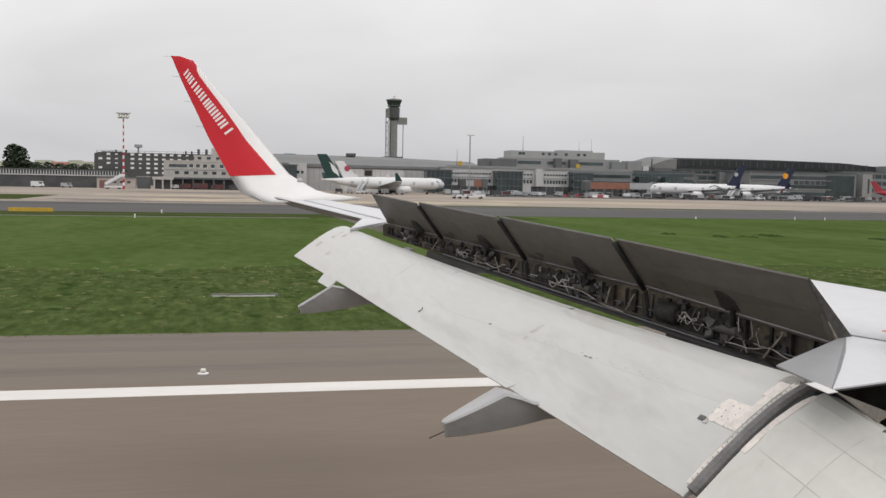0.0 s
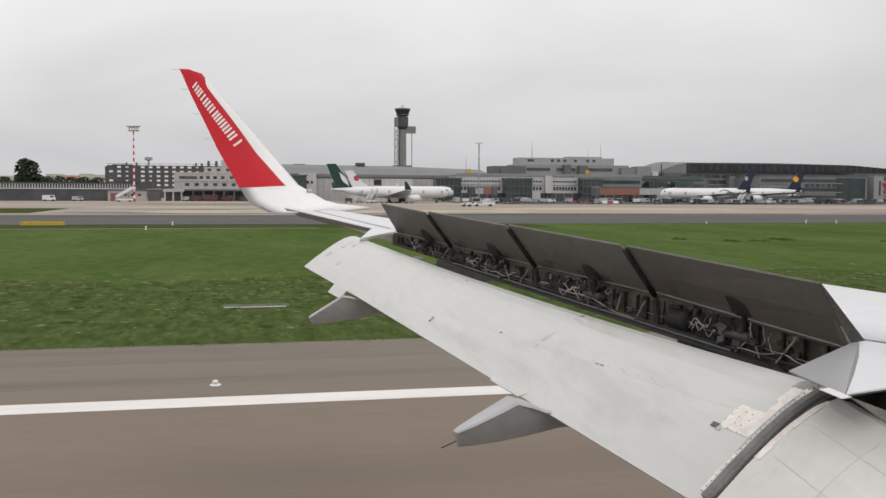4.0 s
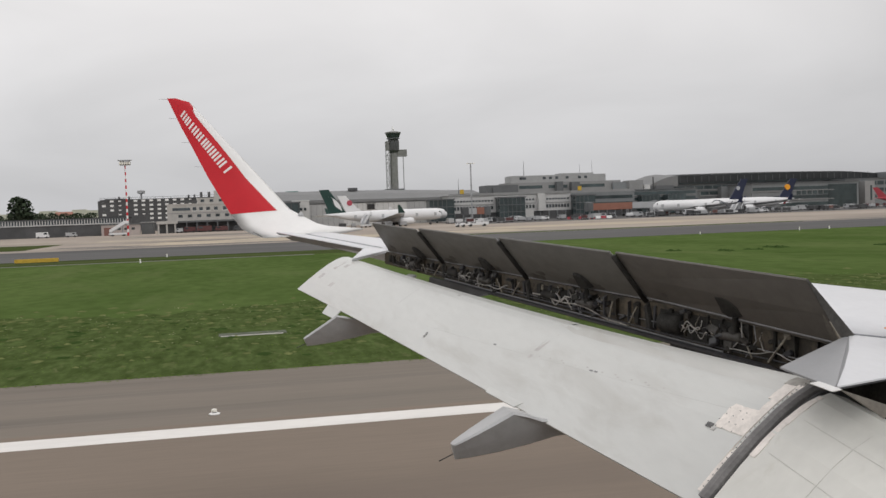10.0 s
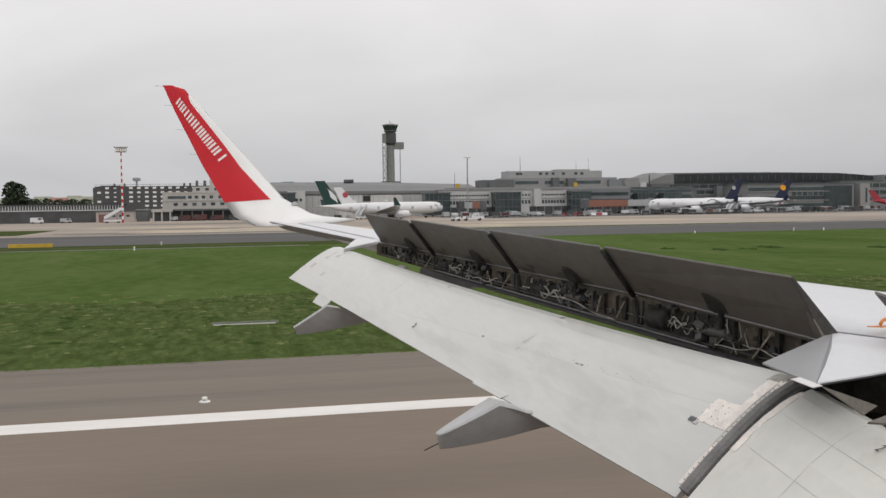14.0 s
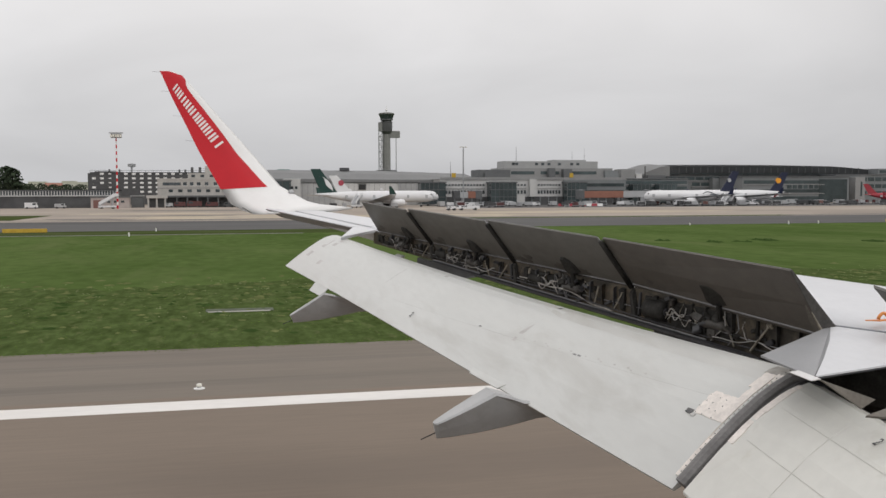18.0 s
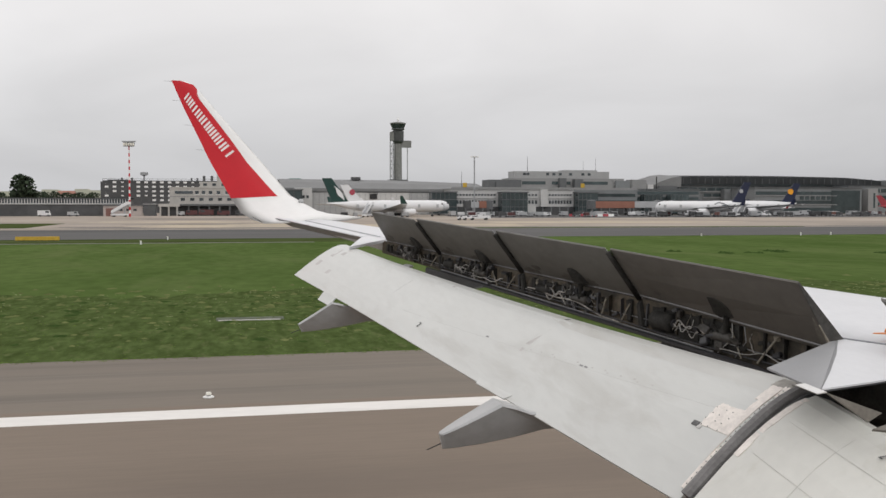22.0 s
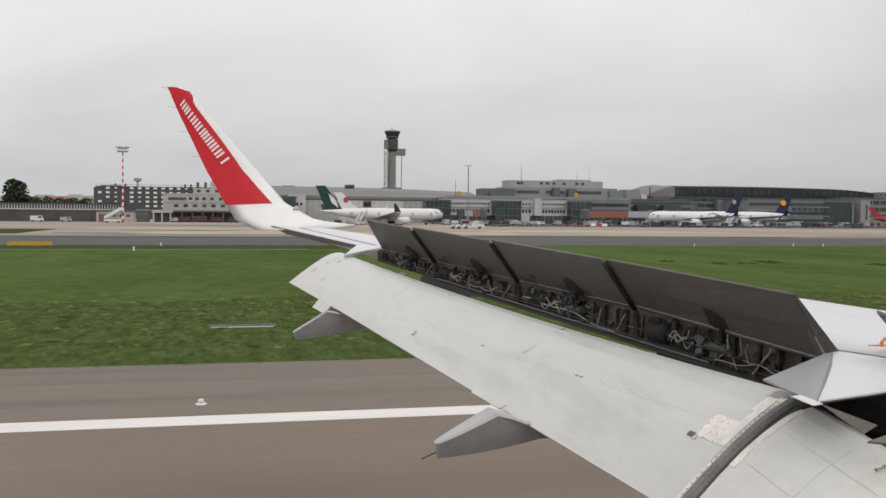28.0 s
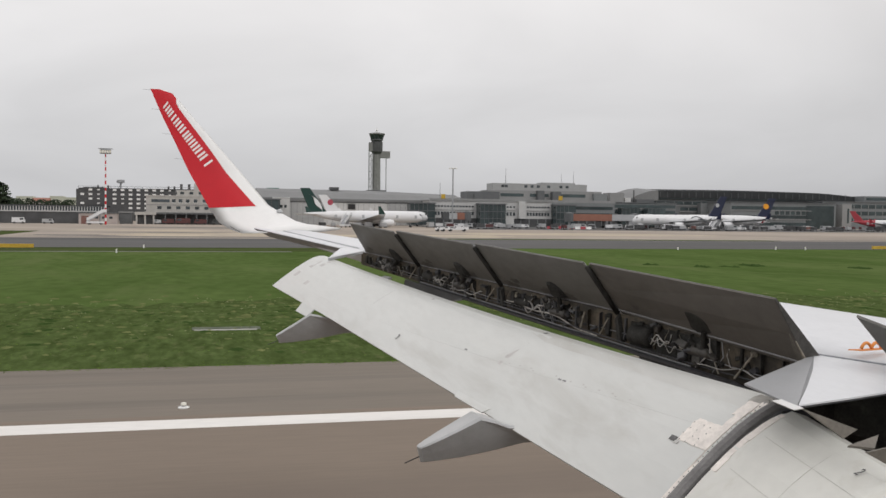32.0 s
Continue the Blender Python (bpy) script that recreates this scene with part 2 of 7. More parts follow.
RUNWAY = material("grooved_runway", (0.203, 0.165, 0.132), 0.85, vary=0.055, scale=0.35, fine=9, spots=0.02, stretch=(0.10, 1.0, 1), spec=0.2, dirt=(0.163, 0.133, 0.110), dirt_scale=0.5, dirt_stretch=(0.05, 0.6, 1), dirt_from=0.5)
SHOULDER = material("runway_shoulder", (0.188, 0.163, 0.136), 0.85, vary=0.07, scale=0.3, fine=7, stretch=(0.12, 1.0, 1), spec=0.2, dirt=(0.120, 0.106, 0.094), dirt_scale=0.6, dirt_stretch=(0.03, 1.1, 1), dirt_from=0.52)
LINE = material("line_paint", (0.72, 0.70, 0.67), 0.7, vary=0.06, scale=0.6, fine=9, stretch=(0.3, 1, 1))
TAXI = material("taxiway_asphalt", (0.088, 0.086, 0.085), 0.85, vary=0.2, scale=0.05, fine=0.5, stretch=(0.2, 1, 1), spec=0.2)
APRON = material("apron_concrete", (0.29, 0.25, 0.21), 0.85, vary=0.12, scale=0.03, fine=0.3, stretch=(0.5, 0.6, 1), tint=(0.40, 0.345, 0.29), spec=0.2, dirt=(0.23, 0.205, 0.18), dirt_scale=0.05, dirt_stretch=(0.5, 0.35, 1), dirt_from=0.52)
CONC = material("concrete", (0.23, 0.23, 0.225), 0.85, vary=0.12, scale=0.4)
PLASTER = material("pale_render", (0.27, 0.272, 0.27), 0.8, vary=0.06, scale=0.15, fine=1)
GREYWALL = material("grey_cladding", (0.12, 0.126, 0.13), 0.7, vary=0.1, scale=0.12, fine=1)
ROOF = material("grey_roofing", (0.182, 0.186, 0.187), 0.7, vary=0.08, scale=0.1, fine=1)
SLABM = material("old_concrete", (0.115, 0.13, 0.095), 0.9, vary=0.3, scale=1.5, spec=0.1)
HALL = material("hall_cladding", (0.148, 0.158, 0.163), 0.6, vary=0.15, scale=0.1, fine=1)
OLDW = material("warm_pale_render", (0.45, 0.435, 0.41), 0.8, vary=0.1, scale=0.2, fine=1)
PINKW = material("pinkish_render", (0.42, 0.37, 0.35), 0.8, vary=0.12, scale=0.4)
HANGW = material("hangar_white_cladding", (0.55, 0.55, 0.54), 0.7, vary=0.06, scale=0.15, fine=1)
HANGD = material("hangar_door_grey", (0.38, 0.385, 0.385), 0.6, vary=0.08, scale=0.2, fine=1)
BROWNP = material("brown_door_paint", (0.20, 0.10, 0.085), 0.7, vary=0.15, scale=0.4)
MAROON = material("maroon_paint", (0.10, 0.035, 0.035), 0.4, vary=0.15)
OLIVE = material("olive_grass", (0.062, 0.082, 0.030), 0.95, vary=0.2, scale=0.2, fine=1.5, stretch=(0.4, 1, 1), spec=0.0, dirt=(0.090, 0.100, 0.048), dirt_scale=0.15, dirt_stretch=(0.3, 1, 1))
GRIT = material("gritty_drain_edge", (0.14, 0.145, 0.115), 0.9, vary=0.25, scale=0.6, fine=3, stretch=(0.3, 1, 1), spec=0.1)
PALECON = material("pale_patched_concrete", (0.44, 0.375, 0.28), 0.85, vary=0.10, scale=0.08, fine=0.6, spec=0.2, dirt=(0.33, 0.29, 0.24), dirt_scale=0.10, dirt_stretch=(0.6, 0.4, 1))
DARKCON = material("stained_concrete", (0.17, 0.152, 0.14), 0.85, vary=0.12, scale=0.08, fine=0.6, spec=0.2)
LIGHTG = material("light_grey_render", (0.35, 0.355, 0.355), 0.8, vary=0.08, scale=0.12, fine=1)
SLATE = material("slate_grey_cladding", (0.185, 0.197, 0.202), 0.7, vary=0.1, scale=0.12, fine=1)
FIELD = material("pale_field", (0.55, 0.545, 0.46), 0.9, vary=0.1)
DKROOF = material("dark_roof", (0.048, 0.051, 0.053), 0.9, vary=0.2, scale=0.1, spec=0.1)
PALE = material("white_render", (0.52, 0.52, 0.515), 0.8, vary=0.06, scale=0.15, fine=1)
DKWALL = material("dark_cladding", (0.074, 0.076, 0.079), 0.6, vary=0.25, scale=0.2)
GLASS = material("window_glass", (0.055, 0.066, 0.073), 0.08, vary=0.3, scale=0.3, each=0.35)
TEAL = material("teal_glass", (0.052, 0.070, 0.073), 0.12, vary=0.3, scale=0.2, each=0.3)
GREEN = material("green_cladding", (0.02, 0.16, 0.12), 0.5, vary=0.1, scale=0.3)
PLANEW = material("airliner_white", (0.72, 0.725, 0.735), 0.3, vary=0.02, scale=0.3)
PLANEG = material("airliner_grey", (0.42, 0.43, 0.44), 0.35, vary=0.05, scale=0.3)
NAVY = material("navy_paint", (0.012, 0.018, 0.05), 0.35, vary=0.1)
DGREEN = material("dark_green_paint", (0.010, 0.045, 0.038), 0.35, vary=0.1)
YELLOW = material("sign_yellow", (0.55, 0.36, 0.04), 0.6, vary=0.1)
BLACK = material("black_plastic", (0.02, 0.02, 0.02), 0.5, vary=0.2)
TYRE = material("tyre_rubber", (0.025, 0.025, 0.025), 0.8, vary=0.2)
BRICKO = material("orange_cladding", (0.30, 0.135, 0.095), 0.7, vary=0.1, scale=0.3)
STEEL = material("galvanised_steel", (0.35, 0.36, 0.37), 0.5, 0.3, vary=0.12, scale=1)
LEAF = material("foliage", (0.028, 0.045, 0.022), 0.9, vary=0.4, scale=0.3)
BARK = material("bark", (0.09, 0.07, 0.05), 0.9, vary=0.3)
LAMPM = material("lamp_lens", (0.8, 0.78, 0.7), 0.2, vary=0.02)


# ---- mesh helpers ----
def part(name, bm, mat, parent=None, label="", smooth=False):
    bmesh.ops.recalc_face_normals(bm, faces=bm.faces[:])
    me = bpy.data.meshes.new(name)
    bm.to_mesh(me)
    bm.free()
    me.materials.append(mat)
    if smooth:
        for f in me.polygons:
            f.use_smooth = True
    ob = new(name, me)
    if parent:
        ob.parent = parent
    if label:
        tagged(ob, label=label)
    return ob


def piece(name, me, parent, m):
    ob = new(name, me)
    ob.parent = parent
    ob.matrix_basis = m
    return ob


def thing(name, x, y, z, label, category, group="", turn=0):
    ob = new(name)
    ob.empty_display_size = 0.3
    ob.matrix_basis = pose(x, y, z, 0, 0, turn)
    return tagged(ob, label=label, category=category, group=group)


def box(x0, x1, y0, y1, z0, z1, bevel=0.0, bm=None):
    own = bm or bmesh.new()
    vs = [own.verts.new((x, y, z)) for z in (z0, z1) for x, y in ((x0, y0), (x1, y0), (x1, y1), (x0, y1))]
    fs = [own.faces.new([vs[i] for i in q]) for q in ((3, 2, 1, 0), (4, 5, 6, 7), (0, 1, 5, 4), (1, 2, 6, 5), (2, 3, 7, 6), (3, 0, 4, 7))]
    if bevel:
        bmesh.ops.bevel(own, geom=list({e for f in fs for e in f.edges}), offset=bevel, segments=2, affect='EDGES')
    return own


def loft(rings, closed=True, caps=True, bm=None):
    own = bm or bmesh.new()
    rows = [[own.verts.new(p) for p in r] for r in rings]
    n = len(rows[0])
    for a, b in zip(rows, rows[1:]):
        for i in range(n if closed else n - 1):
            j = (i + 1) % n
            own.faces.new((a[i], a[j], b[j], b[i]))
    if caps and closed:
        own.faces.new(rows[0])
        own.faces.new(rows[-1][::-1])
    return own


def tube(points, r, seg=8, bm=None, r2=None):
    pts = [Vector(p) for p in points]
    rings = []
    for i, p in enumerate(pts):
        d = (pts[min(i + 1, len(pts) - 1)] - pts[max(i - 1, 0)]).normalized()
        u = d.cross(Vector((0, 0, 1)) if abs(d.z) < 0.9 else Vector((1, 0, 0))).normalized()
        v = d.cross(u)
        rr = r if r2 is None else r + (r2 - r) * i / (len(pts) - 1)
        rings.append([p + (u * math.cos(2 * math.pi * k / seg) + v * math.sin(2 * math.pi * k / seg)) * rr for k in range(seg)])
    return loft(rings, bm=bm)


def lathe(profile, seg=16, at=(0, 0, 0), bm=None):
    x, y, z = at
    return loft([[(x + r * math.cos(2 * math.pi * k / seg), y + r * math.sin(2 * math.pi * k / seg), z + h) for k in range(seg)] for r, h in profile], bm=bm)


def slab(corners, thick, bm=None):
    """A plate: corners of the upper face, thickness downwards along its normal."""
    ps = [Vector(c) for c in corners]
    n = (ps[1] - ps[0]).cross(ps[2] - ps[0]).normalized()
    if n.z < 0:
        n = -n
    return loft([[p - n * thick for p in ps], ps], bm=bm)


# ---- the aircraft: wing with extended flaps and raised spoilers ----
aircraft = thing("airliner", 0, 0, 0, "white narrow-body airliner wing with red winglet, flaps down and spoilers raised", "aircraft")
HD = Vector((-0.2556, 1, 0.057)).normalized()   # along the spoiler hinge, outboard
AFT = Vector((-1, -0.2556, 0)).normalized()
UPN = Vector((0.01365, -0.0534, 0.9985))


def hinge(y):
    return Vector((3.46 - 0.2556 * (y - 4.9), y, 3.71 + 0.057 * (y - 4.9)))


def hp(y, u, w):
    return hinge(y) + AFT * u + UPN * w


def rear_edge(y):
    """The rear edge of the wing box seen from above."""
    if y >= 4.9:
        return hinge(y)
    return Vector((3.46 + 0.60 * (4.9 - y), y, 3.71 + 0.045 * (y - 4.9)))


def wing_ring(y):
    r = rear_edge(y)
    c = max(0.45, 6.2 - 0.48 * (y - 4.9) - r.x) if y < 14.55 else 0.85
    k = c / 2.7
    up = ((0.0, 0.0), (0.12, 0.05), (0.25, 0.075), (0.4, 0.075), (0.55, 0.05), (0.7, 0.0), (0.82, -0.055), (0.92, -0.12), (0.98, -0.18), (1.0, -0.21))
    low = ((0.98, -0.25), (0.9, -0.29), (0.7, -0.33), (0.4, -0.36), (0.0, -0.30))
    return [(r.x + f * c, y, r.z + o * max(k, 0.35)) for f, o in up] + [(r.x + f * c, y, r.z + o * max(k, 0.25)) for f, o in low]


part("wing_box", loft([wing_ring(y) for y in (0.2, 2.0, 3.4, 4.3, 4.9, 6, 7, 8, 9, 10, 11.3, 12.5, 13.6, 14.3)]), WING, aircraft, "glossy white upper skin of the wing", True)

# fixed panel at the kink, between the two spoiler groups
kink = [(2.73, 4.44, 3.655), (2.73, 3.98, 3.62), (3.05, 4.03, 3.635), (3.33, 4.08, 3.65), (3.95, 4.15, 3.66), (3.66, 4.57, 3.697), (3.455, 4.9, 3.712)]
shade_edge = [kink[6], (3.20, 4.545, 3.686), (2.95, 4.235, 3.653), (2.733, 3.985, 3.620)]
part("fixed_panel", slab([*shade_edge, kink[1], kink[2], kink[3], kink[4], kink[5]], 0.010), WING, aircraft, "white fixed trailing edge panel")
# the raised spoiler's shade on this corner, put into a greyer triangle
part("fixed_panel", slab([shade_edge[0], (2.722, 4.44, 3.643), (2.728, 3.99, 3.611), shade_edge[2], shade_edge[1]], 0.010), CORNER, aircraft, "triangular corner of the fixed panel, greyed for the spoiler's shade")
# added black tube that draws the shadow line below the edge
part("panel_shadow_line", tube([(2.742, 4.44, 3.630), (2.742, 3.985, 3.602)], 0.006, 6), RUBBER, aircraft, "black bar for the shadow line under the panel")
part("panel_seal", tube([(2.73, 3.98, 3.608), (3.05, 4.03, 3.622), (3.33, 4.08, 3.637), (3.95, 4.15, 3.65)], 0.006, 6), RUBBER, aircraft)

# spoilers
SP_L, SP_T = 0.475, radians(46)
bounds = [(4.79, 6.53), (6.57, 8.13), (8.17, 9.72), (9.76, 11.15)]
for i, (y0, y1) in enumerate(bounds):
    L0, L1 = (SP_L - 0.008 * (y - 4.8) + lift for y, lift in ((y0, (0, 0.045, 0.047, 0.04)[i]), (y1, (0.025, 0.04, 0.038, 0.045)[i])))
    rings = []
    for y, L, tt in ((y0 + 0.08, L0, SP_T), (y1 + 0.08, L1, SP_T + radians(2))):
        c, s = math.cos(tt), math.sin(tt)
        skew = 0.20 if y > 11 else (-0.05 if y < 5 else 0.0)
        top = [hp(y - 0.05 * (y > 11) - skew * f, L * f * c, L * f * s) for f in (0, 0.5, 1)]
        nrm = AFT * -s + UPN * c
        th = (0.10, 0.056, 0.012) if i == 0 and y < 6 else (0.022, 0.020, 0.012)
        rings.append([top[0], top[1], top[2], top[2] - nrm * th[2], top[1] - nrm * th[1], top[0] - nrm * th[0]])
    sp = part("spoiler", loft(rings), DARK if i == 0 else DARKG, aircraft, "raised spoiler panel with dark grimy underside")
    # white upper face lies on the forward side
    up = [Vector(p) for p in (rings[0][0], rings[1][0], Vector(rings[1][2]).lerp(Vector(rings[1][0]), 0.012), Vector(rings[0][2]).lerp(Vector(rings[0][0]), 0.012))]
    n = (up[1] - up[0]).cross(up[2] - up[0]).normalized()
    n = n if n.x > 0 else -n
    part("upper_skin", loft([[p + n * 0.001 for p in up], [p + n * 0.003 for p in up]]), WING, sp, "white upper skin")
    # light worn rim along the tip
    part("tip_edge", tube([rings[0][2], rings[1][2]], 0.0016, 6), GREYSEAL, sp, "worn grey edge")
    # hinge line on the underside
    low0, low1 = (Vector(r_[5]).lerp(Vector(r_[4]), 0.12 if i == 0 else 0.04) for r_ in rings)
    part("hinge_strip", tube([low0, low1], 0.007, 6), GREYSEAL, sp)
    if i:
        a, b = hp(y0 + 0.06, 0.03, -0.02), hp(y0 + 0.052, L0 * math.cos(SP_T) * 0.96, L0 * math.sin(SP_T) * 0.96 - 0.02)
        part("edge_seal", tube([a, a.lerp(b, 0.4), a.lerp(b, 0.8), b], 0.023, 8, r2=0.021), BAYD, sp, "black rubber edge seal", True)
    if i == 0:
        part("end_cap", loft([[Vector(p) - HD * q for p in rings[0]] for q in (0.002, 0.006)]), SOOTY, sp, "sooty end face")
        # pale bar added along the end edge, its lit strip given as colour
        part("end_lit_bar", tube([Vector(rings[0][5]).lerp(Vector(rings[0][4]), f) + Vector((-0.004, -0.006, 0)) for f in (0.0, 0.35, 0.8)], 0.013, 8, r2=0.004), GREYTAN, sp, "pale bar for the lit strip at the end")
    ym = (y0 + y1) / 2 + (0.12 if i == 0 else 0.0)
    def under(y, f, drop=0.02):
        """A point just below the panel's underside, f from hinge to tip."""
        return hp(y, L0 * f * math.cos(SP_T) + drop * math.sin(SP_T), L0 * f * math.sin(SP_T) - drop * math.cos(SP_T) - 0.02)
    yl = ym + (0.0, 0.02, -0.06, -0.14)[i]
    bs = 1.0 if i == 0 else 0.8
    outline = ((0.03, 0.48), (-0.05, 0.50), (-0.11, 0.45), (-0.15, 0.33), (-0.17, 0.12), (0.0, 0.05), (0.05, 0.15), (0.035, 0.31))
    part("bracket", loft([[under(yl + bs * q * (cy + 0.04) - 0.04, cf * q * bs + 0.28 * (1 - q) + 0.08 * (1 - bs), dr + (0.045 * (0.5 - cf) if dr > 0.02 else 0)) for cy, cf in outline] for q, dr in ((1.0, 0.004), (0.95, 0.014), (0.80, 0.026))]), BAYD, sp, "dark lug bracket on the underside")
    if i == 0:
        # paler tan puts the lit part of the end into the colour
        part("end_strip", loft([[under(y0 + 0.084 + 0.05 * f + o, f, 0.084 - 0.088 * f + dr) for f, o in ((0.02, 0.0), (0.3, 0.0), (0.62, 0.0), (0.62, 0.008), (0.3, 0.05), (0.02, 0.07))] for dr in (0.0, 0.004)]), LITTAN, sp, "pale tan strip for the lit part of the panel's end")
    blot = random.Random(40 + i)
    for k, (cy, cf, ry, rf) in enumerate(((yl + 0.08, 0.14, 0.17, 0.10), (yl - 0.17, 0.14, 0.10, 0.09), (y1 - 0.10, 0.10, 0.13, 0.09), (y1 - 0.20, 0.24, 0.07, 0.06))):
        ragged = [under(cy + ry * q * math.cos(a_), max(0.02, cf + rf * q * math.sin(a_)), 0.006 + 0.001 * k) for a_, q in ((2 * math.pi * j / 15, blot.uniform(0.65, 1.15)) for j in range(15))]
        part("oil_stain", slab(ragged, 0.002), STAIN, sp, "ragged black oil stain")
    act = part("actuator", tube([under(yl - 0.08, 0.15, 0.045), hp(ym - 0.06, 0.06, -0.10)], 0.020, 8), BAYD, sp, "dark hydraulic actuator")
    part("cylinder", tube([hp(ym - 0.02, 0.055, -0.08), hp(ym - 0.08, 0.02, -0.16)], 0.034, 14), BAYD, act, "", True)

# the bay under the spoilers
def depth(y):
    return 0.285 - 0.021 * (y - 4.9)


ys = [5.05 + (11.3 - 5.05) * i / 16 for i in range(17)]
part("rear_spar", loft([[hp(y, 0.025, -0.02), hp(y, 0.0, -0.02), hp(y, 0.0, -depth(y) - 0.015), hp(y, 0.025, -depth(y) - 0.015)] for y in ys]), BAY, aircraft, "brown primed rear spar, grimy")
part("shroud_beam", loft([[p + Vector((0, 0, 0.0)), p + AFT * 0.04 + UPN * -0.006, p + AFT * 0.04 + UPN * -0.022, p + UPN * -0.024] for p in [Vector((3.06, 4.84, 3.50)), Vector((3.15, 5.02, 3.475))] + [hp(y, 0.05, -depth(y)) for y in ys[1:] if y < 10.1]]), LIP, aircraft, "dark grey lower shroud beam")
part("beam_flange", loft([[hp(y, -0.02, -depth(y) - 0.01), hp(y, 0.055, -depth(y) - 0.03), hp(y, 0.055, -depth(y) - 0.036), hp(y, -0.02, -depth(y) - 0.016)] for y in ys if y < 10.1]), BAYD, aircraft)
part("beam_edge", tube([hp(y, 0.052, -depth(y) + 0.006) for y in ys[2:] if y < 10.1], 0.006, 6), GREYSEAL, aircraft)
rng = random.Random(7)
for i in range(40):
    y = 5.1 + i * 0.155 + rng.uniform(-0.06, 0.06)
    if y > 11.1:
        break
    d, w = depth(y), rng.choice((0.010, 0.012, 0.02, 0.04))
    part("rib", loft([[hp(y + e, -0.02, -0.02), hp(y + e, 0.035 + rng.uniform(0, 0.03), -0.05), hp(y + e, 0.05, -d * 0.8), hp(y + e, -0.02, -d)] for e in (0, w)]), rng.choice((BAYD, BAYD, BAY, LIP)), aircraft)


def bay_box(name, y, u, f, sx, sy, sz, mat, lean=0.6, label=""):
    """A bevelled block in the bay: f is the share of the bay's depth."""
    ob = part(name, box(-sx, sx, -sy, sy, -sz, sz, min(sx, sy, sz) * 0.3), mat, aircraft, label)
    ob.matrix_basis = Matrix.Translation(hp(y, u, -depth(y) * f)) @ Euler((rng.uniform(-lean, lean), rng.uniform(-lean, lean), 0.25)).to_matrix().to_4x4()


def bay_line(name, y0, y1, f0, f1, wave, r, mat, label="", n=26, u=0.055):
    """A bent line along the bay that wanders in height."""
    p1, p2, p3 = (rng.uniform(0, 6.28) for _ in range(3))
    pts = []
    for q in range(n):
        s_ = q / (n - 1)
        y = y0 + (y1 - y0) * s_
        f = f0 + (f1 - f0) * s_ + wave * (0.6 * math.sin(p1 + 7 * s_) + 0.4 * math.sin(p2 + 15 * s_))
        pts.append(hp(y, u + 0.012 * math.sin(p3 + 9 * s_), -depth(y) * max(0.05, min(0.97, f))))
    part(name, tube(pts, r, 6), mat, aircraft, label, True)


